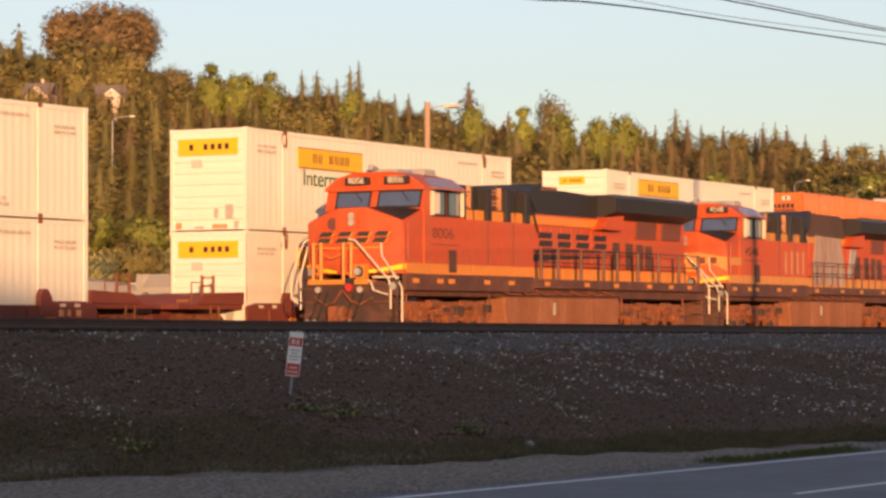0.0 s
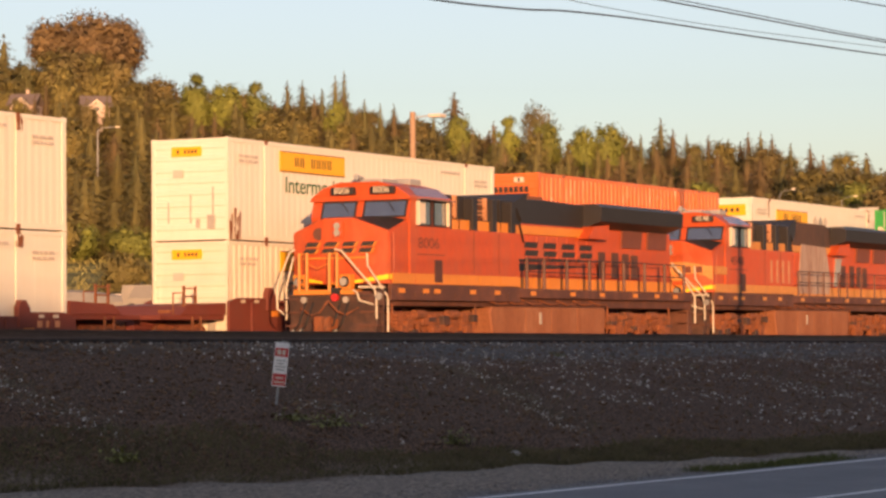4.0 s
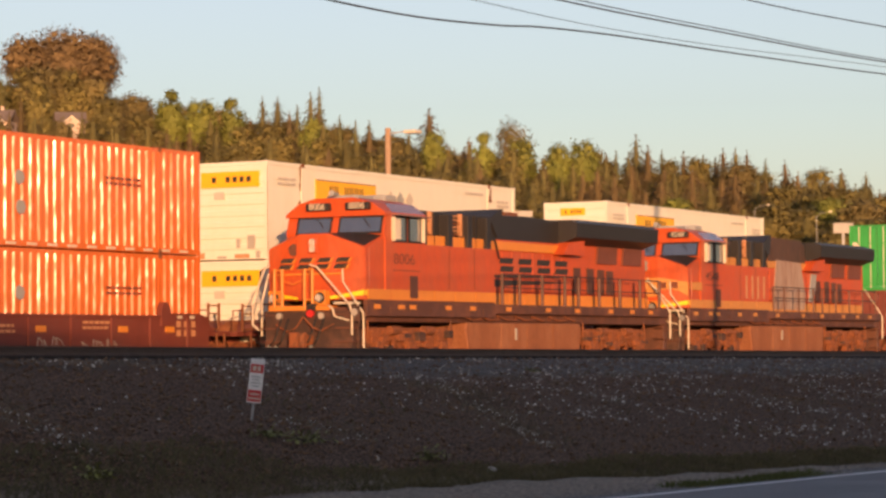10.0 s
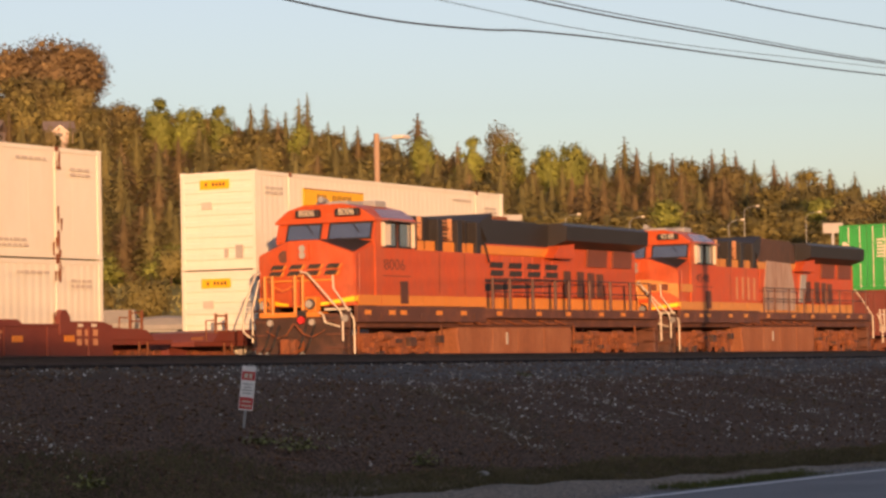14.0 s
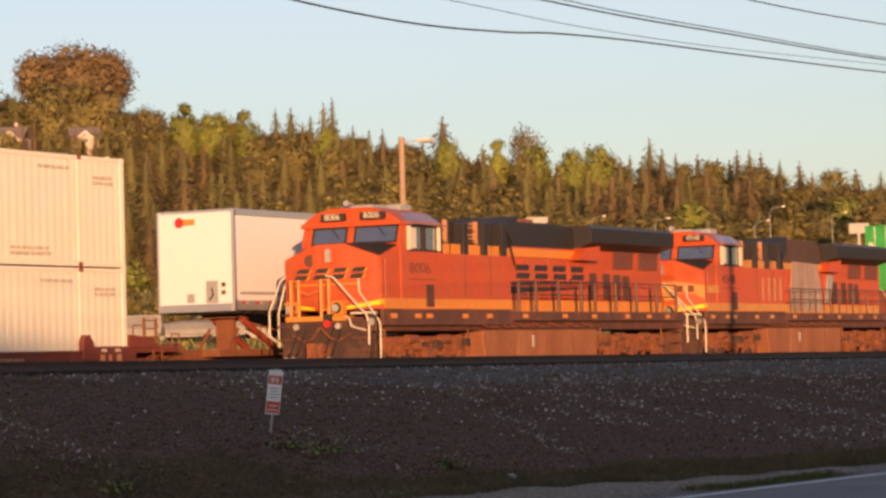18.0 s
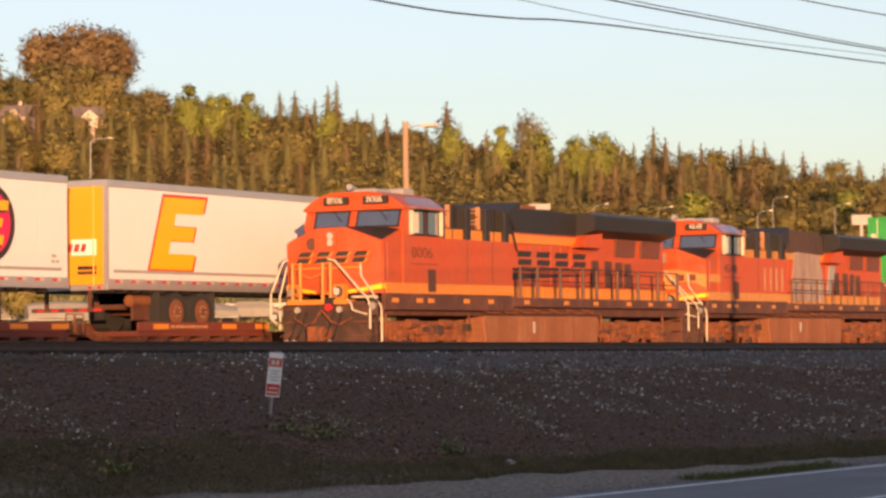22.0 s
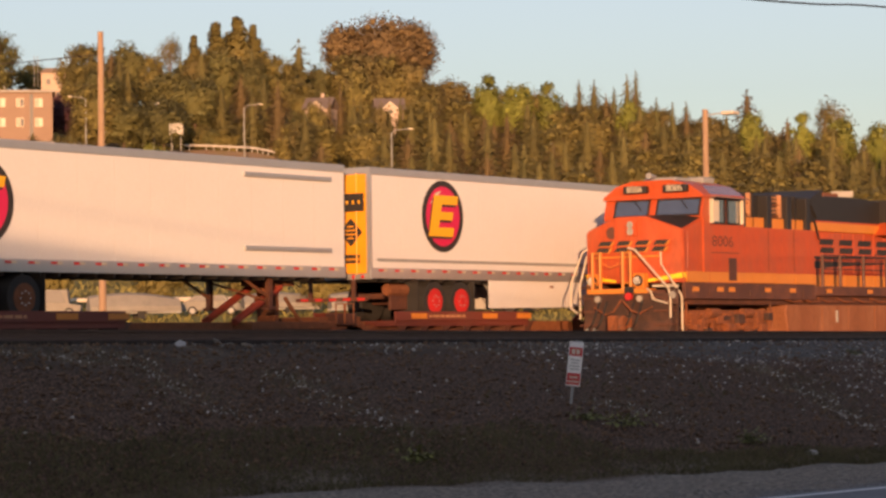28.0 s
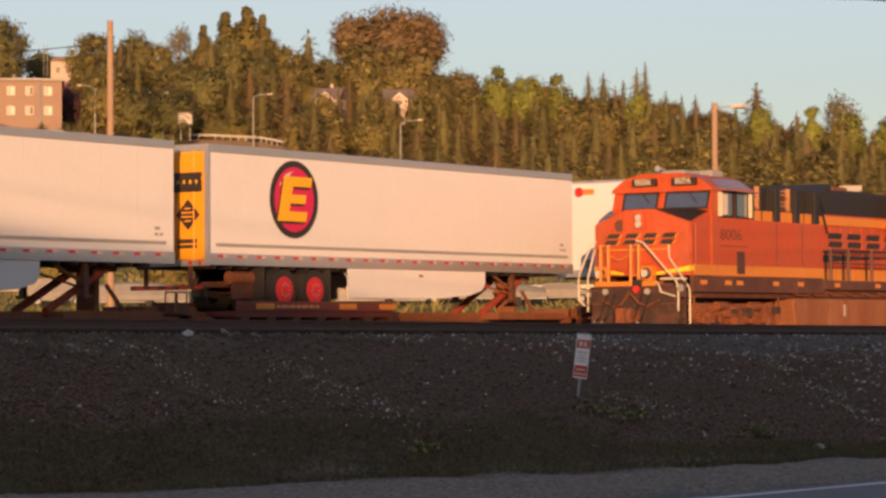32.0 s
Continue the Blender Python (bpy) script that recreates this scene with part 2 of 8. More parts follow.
def prism(bm, outline, y0, y1, bev=0.0):
    """An outline of (x, z) points, run from y0 to y1."""
    a = [bm.verts.new((x, y0, z)) for x, z in outline]
    b = [bm.verts.new((x, y1, z)) for x, z in outline]
    k = len(a)
    fs = [bm.faces.new(a), bm.faces.new(b[::-1])]
    fs += [bm.faces.new((a[i], b[i], b[(i + 1) % k], a[(i + 1) % k])) for i in range(k)]
    bmesh.ops.recalc_face_normals(bm, faces=fs)
    if bev:
        es = list({e for f in fs for e in f.edges})
        bmesh.ops.bevel(bm, geom=es, offset=bev, segments=2, affect="EDGES", profile=0.6)
    return bm


def rod(bm, p, q, r, seg=6, r2=None):
    p, q = Vector(p), Vector(q)
    turn = (q - p).to_track_quat("Z", "Y").to_matrix()
    rings = []
    for c, rad in ((p, r), (q, r if r2 is None else r2)):
        rings.append([bm.verts.new(c + turn @ Vector((rad * math.cos(2 * math.pi * i / seg), rad * math.sin(2 * math.pi * i / seg), 0))) for i in range(seg)])
    for i in range(seg):
        bm.faces.new((rings[0][i], rings[0][(i + 1) % seg], rings[1][(i + 1) % seg], rings[1][i]))
    bm.faces.new(rings[0][::-1])
    bm.faces.new(rings[1])
    return bm


def pipe(bm, pts, r, seg=6):
    for a, b in zip(pts, pts[1:]):
        rod(bm, a, b, r, seg)
    return bm


def disc(bm, c, axis, r, depth, seg=20):
    """A flat drum of a given depth, its axis through c."""
    c, axis = Vector(c), Vector(axis).normalized()
    return rod(bm, c - axis * depth / 2, c + axis * depth / 2, r, seg)


def words(name, text, size, material, parent, m, wide=1.0, slant=0.0, label="", gap=1.0):
    """Raised lettering that faces -y of its own pose m."""
    cu = bpy.data.curves.new(name, "FONT")
    cu.body, cu.size, cu.extrude, cu.shear, cu.space_character = text, size, 0.004, slant, gap
    cu.align_x, cu.align_y = "CENTER", "CENTER"
    tmp = bpy.data.objects.new(name, cu)
    scene.collection.objects.link(tmp)
    bpy.context.view_layer.update()
    me = bpy.data.meshes.new_from_object(tmp.evaluated_get(bpy.context.evaluated_depsgraph_get()))
    bpy.data.objects.remove(tmp)
    me.materials.clear()
    me.materials.append(material)
    for v in me.vertices:
        v.co = (v.co.x * wide, -v.co.z, v.co.y)
    me.name = name
    ob = new(name, me)
    ob.parent = parent
    ob.matrix_basis = m
    if label:
        tagged(ob, label)
    return ob


def grid_mesh(name, xs, ys, height, material):
    xs, ys = list(xs), list(ys)
    verts = [(x, y, height(x, y)) for y in ys for x in xs]
    nx = len(xs)
    faces = [(j * nx + i, j * nx + i + 1, (j + 1) * nx + i + 1, (j + 1) * nx + i) for j in range(len(ys) - 1) for i in range(nx - 1)]
    me = bpy.data.meshes.new(name)
    me.from_pydata(verts, [], faces)
    me.polygons.foreach_set("use_smooth", [True] * len(me.polygons))
    me.materials.append(material)
    return new(name, me)


# ---- the plan ----
# x runs along the tracks, y away from the camera, z = 0 on the rails of the two trains
NEAR_Y, A_Y, B_Y = 30.2, 35.95, 41.3      # middles of the three tracks
GRADE = -0.0064                            # the near line and the road fall gently along x


def near_rail(x):
    return 0.715 + GRADE * (x - 40)


def road_z(x):
    return -1.46 + GRADE * (x - 33)


def toe_y(x):
    return min(24.0, max(15.6, 20.6 - 0.29 * (x - 29.7)))


def lerp(a, b, k):
    k = min(1.0, max(0.0, k))
    return a + (b - a) * k


def lump(x, y, s, a):
    return a * noise.noise((x * s, y * s, 3.7))


# the hill's foot and the height of its top, by the way one looks (degrees from +x)
def hill_top(az):
    pts = ((-10, 16), (14, 18), (19, 22), (24, 26), (26, 27), (28, 31), (30, 35), (32, 38), (34, 40), (36, 43), (38, 46), (40, 50), (44, 50), (60, 44), (80, 30))
    for (a, h), (b, k) in zip(pts, pts[1:]):
        if a <= az <= b:
            return lerp(h, k, (az - a) / (b - a))
    return 16 if az < 0 else 30


def ground_z(x, y):
    if y < 10:
        return road_z(x) + 0.0 if y > 2 else lerp(road_z(x), -1.05, (2 - y) / 3)
    t = toe_y(x)
    crest = near_rail(x) - 0.27
    if y <= t:
        return road_z(x) - 0.02 + (lump(x, y, 0.9, 0.06) if y > 15.2 else 0.0)
    if y <= 28.2:
        k = (y - t) / (28.2 - t)
        return lerp(road_z(x) - 0.02, crest, k ** 0.85) + lump(x, y, 0.55, 0.1) * (1 - abs(2 * k - 1)) + lump(x, y, 2.2, 0.05)
    if y <= 32.4:
        return crest + lump(x, y, 2.5, 0.02)
    if y <= 33.6:
        return lerp(crest, -0.36, (y - 32.4) / 1.2)
    if y <= 46:
        return -0.36 + lump(x, y, 2.5, 0.02)
    d = math.hypot(x, y)
    az = math.degrees(math.atan2(y, x))
    if d < 110:
        return -0.3
    if d < 150:
        return lerp(-0.3, 0.4, (d - 110) / 40)
    if d < 350:
        return (lerp(0.4, 2.9, (d - 150) / 50) if d < 200 else lerp(2.9, 10.8, (d - 200) / 150)) + lump(x, y, 0.03, 1.2) * lerp(0, 1, (d - 200) / 60)
    return lerp(10.8, hill_top(az), (d - 350) / 190) + lump(x, y, 0.02, 3.0)


def steps(a, b, n):
    return [a + (b - a) * i / n for i in range(n + 1)]


def ground_mat():
    """Dirt, gravel, grass and fallen stones, by place: noise decides where one gives way to the next."""
    m = mat("ground_mixed", (0.085, 0.06, 0.043), 0.95, vary=0.5, scale=0.7, fine=14, bump=0.6, tint=(0.15, 0.11, 0.075), amount=0.9, spec=0.08)
    n, l = m.node_tree.nodes, m.node_tree.links
    geo = n.new("ShaderNodeNewGeometry")
    sep = n.new("ShaderNodeSeparateXYZ")
    l.new(geo.outputs["Position"], sep.inputs[0])
    base = n["Principled BSDF"].inputs["Base Color"].links[0].from_socket

    def ramp(sock, a, b):
        r = n.new("ShaderNodeMapRange")
        r.inputs["From Min"].default_value, r.inputs["From Max"].default_value = a, b
        l.new(sock, r.inputs["Value"])
        return r.outputs[0]

    def times(a, b):
        k = n.new("ShaderNodeMath")
        k.operation = "MULTIPLY"
        l.new(a, k.inputs[0])
        l.new(b, k.inputs[1])
        return k.outputs[0]

    def over(sock, fac, col, scale, vary):
        t = n.new("ShaderNodeTexNoise")
        t.inputs["Scale"].default_value, t.inputs["Detail"].default_value = scale, 4
        l.new(geo.outputs["Position"], t.inputs["Vector"])
        v = n.new("ShaderNodeMapRange")
        v.inputs["From Min"].default_value, v.inputs["From Max"].default_value = 0.38, 0.62
        v.inputs["To Min"].default_value, v.inputs["To Max"].default_value = 1 - vary, 1 + vary
        l.new(t.outputs["Fac"], v.inputs["Value"])
        s = n.new("ShaderNodeVectorMath")
        s.operation = "SCALE"
        s.inputs[0].default_value = col
        l.new(v.outputs[0], s.inputs["Scale"])
        x = n.new("ShaderNodeMix")
        x.data_type = "RGBA"
        l.new(fac, x.inputs["Factor"])
        l.new(sock, x.inputs["A"])
        l.new(s.outputs[0], x.inputs["B"])
        return x.outputs["Result"]

    wob = n.new("ShaderNodeTexNoise")
    wob.inputs["Scale"].default_value = 0.5
    l.new(geo.outputs["Position"], wob.inputs["Vector"])
    shift = n.new("ShaderNodeMath")
    shift.operation = "MULTIPLY_ADD"
    shift.inputs[1].default_value = 3.0
    l.new(wob.outputs["Fac"], shift.inputs[0])
    l.new(sep.outputs["Y"], shift.inputs[2])
    y = shift.outputs[0]
    sock = over(base, times(ramp(y, 28.9, 28.2), ramp(y, 14, 16)), (0.11, 0.067, 0.045), 22.0, 0.9)       # bank soil
    sock = over(sock, times(ramp(y, 26.6, 27.6), ramp(sep.outputs["X"], 42, 50)), (0.12, 0.113, 0.106), 22.0, 0.5)                                # ballast
    toe = n.new("ShaderNodeMath")
    toe.operation = "MULTIPLY_ADD"
    toe.inputs[1].default_value = 0.29
    l.new(sep.outputs["X"], toe.inputs[0])
    l.new(y, toe.inputs[2])
    sock = over(sock, ramp(toe.outputs[0], 31.2, 30.2), (0.23, 0.19, 0.15), 14.0, 0.5)                      # dirt and gravel verge
    side = n.new("ShaderNodeMath")
    side.operation = "MULTIPLY_ADD"
    side.inputs[1].default_value = 0.056
    l.new(sep.outputs["X"], side.inputs[0])
    l.new(y, side.inputs[2])
    sock = over(sock, ramp(side.outputs[0], 19.1, 18.5), (0.15, 0.145, 0.148), 30.0, 0.6)                   # road gravel
    sock = over(sock, ramp(y, 62, 80), (0.17, 0.15, 0.05), 0.08, 0.5)                                      # far field
    l.new(sock, n["Principled BSDF"].inputs["Base Color"])
    return m


GROUND = ground_mat()
ground = tagged(grid_mesh("ground", steps(-60, 8, 10) + steps(9, 100, 270) + steps(102, 150, 24) + steps(160, 900, 40) + [2500],
                          steps(-150, 8, 8) + steps(8.5, 15, 8) + steps(15.2, 34, 120) + steps(35, 46, 8) + steps(50, 120, 12) + steps(130, 900, 60) + [2500], ground_z, GROUND),
                "gravel, dry grass and stony railway bank in shade", "ground", kind="structure")

# the road, a worn grey strip with its edge line and a dashed lane line
ROAD_TURN = -0.035


def edge_y(x):
    return 14.35 + ROAD_TURN * (x - 33) * 1.6


road = tagged(grid_mesh("road", steps(-40, 160, 100), [0, 1], lambda x, k: 0, ASPHALT), "worn grey asphalt road with white lines", "road", kind="structure")
for v in road.data.vertices:
    k = v.co.y
    v.co.y = lerp(edge_y(v.co.x) - 9.5, edge_y(v.co.x) + 0.35, k)
    v.co.z = road_z(v.co.x) + 0.03


def road_stripe(name, x0, x1, off, width):
    bm = bmesh.new()
    xs = steps(x0, x1, max(1, int((x1 - x0) / 2)))
    rows = [[bm.verts.new((x, edge_y(x) + off + s * width / 2, road_z(x) + 0.036)) for s in (-1, 1)] for x in xs]
    for a, b in zip(rows, rows[1:]):
        bm.faces.new((a[0], b[0], b[1], a[1]))
    return part(name, bm, LINE, road)


road_stripe("edge_line", -40, 150, 0.0, 0.13)
for i in range(12):
    road_stripe("lane_dash", 28.6 + 12.2 * (i - 3), 28.6 + 12.2 * (i - 3) + 9, -3.55, 0.12)

# ---- tracks ----
def rail_profile():
    return ((-0.075, -0.175), (0.075, -0.175), (0.075, -0.155), (0.012, -0.135), (0.012, -0.045), (0.036, -0.035), (0.036, 0.0), (-0.036, 0.0), (-0.036, -0.035), (-0.012, -0.045), (-0.012, -0.135), (-0.075, -0.155))


def make_track(name, label, mid, z_of, x0, x1, sleepers):
    tr = thing(name, label, "railway track", kind="structure")
    for side in (-0.753, 0.753):
        bm = bmesh.new()
        rings = []
        for x in steps(x0, x1, 40):
            rings.append([bm.verts.new((x, mid + side + py, z_of(x) + pz)) for py, pz in rail_profile()])
        for a, b in zip(rings, rings[1:]):
            for i in range(12):
                bm.faces.new((a[i], b[i], b[(i + 1) % 12], a[(i + 1) % 12]))
        bmesh.ops.recalc_face_normals(bm, faces=bm.faces)
        part("rail", bm, STEEL, tr)
    me = None
    for i in range(sleepers):
        x = 24 + i * 0.55
        if me is None:
            ob = part("sleeper", boxes([(-0.11, 0.11, -1.3, 1.3, -0.15, 0.0)], 0.012), TIE, tr)
            me = ob.data
        else:
            ob = new("sleeper", me)
            ob.parent = tr
        ob.location = (x, mid, z_of(x) - 0.18)
        ob.rotation_euler = (0, 0, random.uniform(-0.02, 0.02))
    return tr


make_track("near_track", "empty railway track with rusty rails on ballast", NEAR_Y, near_rail, -80, 400, 130)
make_track("locomotive_track", "railway track under the standing locomotives", A_Y, lambda x: 0.0, -80, 400, 40)
make_track("far_track", "railway track under the passing freight train", B_Y, lambda x: 0.0, -80, 400, 40)


# ---- the two standing locomotives ----
# local x runs back from the coupler, y = 0 on the middle line with the near side at -1.55, z = 0 on the rail
def wheel_mesh():
    bm = bmesh.new()
    disc(bm, (0, 0, 0), (0, 1, 0), 0.53, 0.12, 24)
    disc(bm, (0, 0.07, 0), (0, 1, 0), 0.56, 0.03, 24)
    disc(bm, (0, -0.07, 0), (0, 1, 0), 0.2, 0.06, 12)
    return bm


def loco_truck(lo, x0):
    """A three-axle truck; the wheels, axle boxes and springs are its pieces."""
    bm = bmesh.new()
    prism(bm, [(x0 - 0.5, 0.95), (x0 - 0.35, 1.2), (x0 + 4.15, 1.2), (x0 + 4.3, 0.95), (x0 + 4.2, 0.72), (x0 + 3.3, 0.62), (x0 + 2.9, 0.9), (x0 + 2.4, 0.58), (x0 + 1.4, 0.58), (x0 + 0.9, 0.9), (x0 + 0.5, 0.62), (x0 - 0.4, 0.72)], -1.38, -1.2)
    prism(bm, [(x0 - 0.5, 0.75), (x0 - 0.35, 1.2), (x0 + 4.15, 1.2), (x0 + 4.3, 0.75)], 1.2, 1.38)
    box(bm, x0 - 0.3, x0 + 4.1, -1.2, 1.2, 0.75, 1.1)
    tr = part("truck", bm, TRUCK, lo, "dusty brown three-axle truck")
    for i in range(3):
        xw = x0 + 0.1 + 1.85 * i
        for y in (-0.82, 0.82):
            w = part("wheel", wheel_mesh(), TRUCK, tr)
            w.location = (xw, y, 0.53)
        part("axle_box", boxes([(xw - 0.2, xw + 0.2, -1.5, -1.3, 0.38, 0.82)], 0.04), TRUCK, tr)
        for dx in (-0.36, 0.36):
            bm = bmesh.new()
            for k in range(5):
                disc(bm, (xw + dx, -1.42, 0.72 + k * 0.09), (0, 0, 1), 0.1, 0.05, 10)
            part("coil_spring", bm, TRUCK, tr)
    for dx in (0.95, 2.85):
        part("brake_cylinder", rod(bmesh.new(), (x0 + dx - 0.3, -1.45, 1.12), (x0 + dx + 0.25, -1.45, 1.12), 0.13, 10), TRUCK, tr)
        part("brake_hanger", boxes([(x0 + dx - 0.05, x0 + dx + 0.05, -1.44, -1.36, 0.35, 1.05), (x0 + dx - 0.3, x0 + dx + 0.4, -1.46, -1.4, 0.86, 0.93)]), TRUCK, tr)
    fit = random.Random(int(x0 * 10))
    for k in range(16):
        xa, za, w, h = x0 - 0.4 + k * 0.29, fit.uniform(0.3, 0.95), fit.uniform(0.14, 0.45), fit.uniform(0.08, 0.26)
        part("brake_rigging", boxes([(xa, xa + w, -1.5 - fit.uniform(0, 0.05), -1.36, za, za + h)], 0.02), PILOT if k % 3 == 0 else TRUCK, tr)
    part("sand_pipe", pipe(bmesh.new(), [(x0 - 0.45, -1.4, 1.4), (x0 - 0.5, -1.42, 0.9), (x0 - 0.3, -1.3, 0.3)], 0.03), TRUCK, tr)
    part("sand_pipe", pipe(bmesh.new(), [(x0 + 4.3, -1.4, 1.4), (x0 + 4.35, -1.42, 0.9), (x0 + 4.1, -1.3, 0.3)], 0.03), TRUCK, tr)
    return tr


def slant_bars(name, parent, material, x0, z0, w, h, y, count, lean=0.16, gap=0.24, label=""):
    """A company mark as plain leaning blocks, each its own piece, with no letters."""
    step = w / count
    mark = new(name)
    mark.parent = parent
    if label:
        tagged(mark, label)
    for i in range(count):
        a, b = x0 + i * step, x0 + i * step + step * (1 - gap)
        for u, v, za, zb in ((0.0, 0.86, 0.58, 1.0), (0.14, 1.0, 0.0, 0.42)) if lean else ((0.0, 0.2, 0.0, 1.0), (0.6, 0.8, 0.0, 1.0)):
            bm = bmesh.new()
            o = [(a + (b - a) * u, z0 + h * za), (a + (b - a) * v, z0 + h * za), (a + (b - a) * v, z0 + h * zb), (a + (b - a) * u, z0 + h * zb)]
            prism(bm, [(px + lean * (pz - z0), pz) for px, pz in o], y - 0.004, y + 0.002)
            part("mark_block", bm, material, mark)
    return mark


def locomotive(name, label, at, number, older):
    lo = thing(name, label, "locomotive", "standing locomotives", at=at)
    N = -1.55
    # underframe and side sill
    part("underframe", boxes([(0.45, 21.4, -1.35, 1.35, 1.35, 1.7)], 0.03), FRAME, lo)
    part("side_sill", boxes([(0.62, 8.2, N, N + 0.12, 1.5, 1.94), (8.2, 21.0, N, N + 0.12, 1.62, 1.9)], 0.015), FRAME, lo, "dark brown side sill")
    part("side_sill", boxes([(0.62, 21.0, 1.43, 1.55, 1.5, 1.94)], 0.015), FRAME, lo)
    for wx in ((8.2, 20.9, -1.54, 1.54, 1.86, 1.9), (0.15, 0.75, -1.2, 1.2, 1.66, 1.74), (20.9, 21.7, -1.3, 1.3, 1.84, 1.9)):
        part("walkway", boxes([wx]), FRAME, lo)
    for xr in (1.0, 2.35, 3.0, 5.1, 6.6, 8.9, 11.6, 13.7, 16.2, 17.9, 19.4):
        part("reflector", boxes([(xr, xr + 0.34, N - 0.012, N + 0.01, 1.7, 1.82)]), DULLYEL if older else YELLOW, lo, "small yellow reflector")
    for xr in (1.9, 4.2, 7.4):
        part("jacking_pad", boxes([(xr, xr + 0.16, N - 0.02, N + 0.01, 1.6, 1.74)], 0.01), FRAME, lo)

    # nose and cab
    y = 1.5
    nose = bmesh.new()
    pts = [(0.62, -y, 1.95), (0.62, y, 1.95), (1.75, y, 1.95), (1.75, -y, 1.95),
           (0.58, -y, 3.34), (0.42, -0.45, 3.72), (0.42, 0.45, 3.72), (0.58, y, 3.34), (1.7, y, 3.7), (1.62, 0.5, 3.8), (1.62, -0.5, 3.8), (1.7, -y, 3.7)]
    v = [nose.verts.new(p) for p in pts]
    m0, m1 = nose.verts.new((0.42, -0.45, 1.95)), nose.verts.new((0.42, 0.45, 1.95))
    for q in ((v[0], v[4], v[5], m0), (m0, v[5], v[6], m1), (m1, v[6], v[7], v[1]), (v[0], v[3], v[11], v[4]), (v[1], v[7], v[8], v[2]), (v[4], v[11], v[10], v[5]), (v[5], v[10], v[9], v[6]), (v[6], v[9], v[8], v[7]), (v[3], v[2], v[8], v[9], v[10], v[11])):
        nose.faces.new(q)
    bmesh.ops.recalc_face_normals(nose, faces=nose.faces)
    bmesh.ops.bevel(nose, geom=nose.edges[:], offset=0.035, segments=2, affect="EDGES")
    part("nose", nose, ORANGE, lo, "orange wide nose")
    for sd in (-1, 1):
        glare = bmesh.new()
        glare.faces.new([glare.verts.new(c) for c in ((0.63, sd * 1.46, 3.37), (1.66, sd * 1.46, 3.708), (1.6, sd * 0.5, 3.81), (0.5, sd * 0.46, 3.735))])
        bmesh.ops.recalc_face_normals(glare, faces=glare.faces)
        part("anti_glare_panel", glare, BLACK, lo, "matt black panel before the windscreen")

    cab = bmesh.new()
    prism(cab, [(1.64, 3.6), (1.6, 3.8), (1.78, 4.34), (3.86, 4.3), (3.86, 3.6)], -1.54, 1.54)
    box(cab, 1.66, 3.9, -1.55, 1.55, 1.94, 3.62)
    part("cab", cab, ORANGE, lo, "orange cab")
    roof = bmesh.new()
    sec = [(-1.58, 4.24), (-1.56, 4.32), (-1.15, 4.6), (-0.6, 4.74), (0.6, 4.74), (1.15, 4.6), (1.56, 4.32), (1.58, 4.24)]
    r0 = [roof.verts.new((1.5 + 0.12 * abs(yy) / 1.5, yy, zz)) for yy, zz in sec]
    r1 = [roof.verts.new((3.95, yy, zz)) for yy, zz in sec]
    for i in range(7):
        roof.faces.new((r0[i], r0[i + 1], r1[i + 1], r1[i]))
    roof.faces.new(r0[::-1]), roof.faces.new(r1), roof.faces.new((r0[0], r1[0], r1[7], r0[7]))
    bmesh.ops.recalc_face_normals(roof, faces=roof.faces)
    part("cab_roof", roof, ORANGE, lo, "orange arched cab roof")
    # a thin panel on the orange roof, coloured as the sky's reflection
    sl = bmesh.new()
    sl.faces.new([sl.verts.new(q) for q in ((2.0, -1.565, 4.325), (3.9, -1.565, 4.325), (3.9, -1.16, 4.603), (2.3, -1.16, 4.603))])
    bmesh.ops.recalc_face_normals(sl, faces=sl.faces)
    part("roof_slope", sl, SLOPE, lo, "glossy roof slope over the cab window, grey-violet sky sheen in its colour")
    part("sun_visor", prism(bmesh.new(), [(2.0, 4.28), (3.85, 4.26), (3.85, 4.22), (2.0, 4.24)], N - 0.22, N), SLOPE, lo)
    # windscreens: a rubber frame, the dark pane behind it, a wiper
    for ya, yb in ((-1.46, -0.1), (0.12, 1.22)):
        fr = bmesh.new()
        for d, (a, b, c, e) in enumerate(((ya, yb, 3.75, 3.8), (ya, yb, 4.2, 4.25), (ya, ya + 0.05, 3.78, 4.22), (yb - 0.05, yb, 3.78, 4.22))):
            xa, xb = 1.6 + (c - 3.8) * 0.333, 1.6 + (e - 3.8) * 0.333
            vv = [fr.verts.new(p) for p in ((xa - 0.035, a, c), (xa - 0.035, b, c), (xb - 0.035, b, e), (xb - 0.035, a, e), (xa + 0.05, a, c), (xa + 0.05, b, c), (xb + 0.05, b, e), (xb + 0.05, a, e))]
            for q in ((0, 1, 2, 3), (0, 4, 5, 1), (1, 5, 6, 2), (2, 6, 7, 3), (3, 7, 4, 0)):
                fr.faces.new([vv[i] for i in q])
        bmesh.ops.recalc_face_normals(fr, faces=fr.faces)
        ws = part("windscreen_frame", fr, BLACK, lo)
        pn = bmesh.new()
        pn.faces.new([pn.verts.new(p) for p in ((1.578, ya + 0.03, 3.78), (1.578, yb - 0.03, 3.78), (1.715, yb - 0.03, 4.22), (1.715, ya + 0.03, 4.22))])
        part("pane", pn, GLASS, ws, "dark blue reflecting windscreen pane")
        part("wiper", rod(bmesh.new(), (1.69, (ya + yb) / 2, 4.26), (1.6, (ya + yb) / 2 - 0.3, 3.95), 0.012, 5), BLACK, ws)
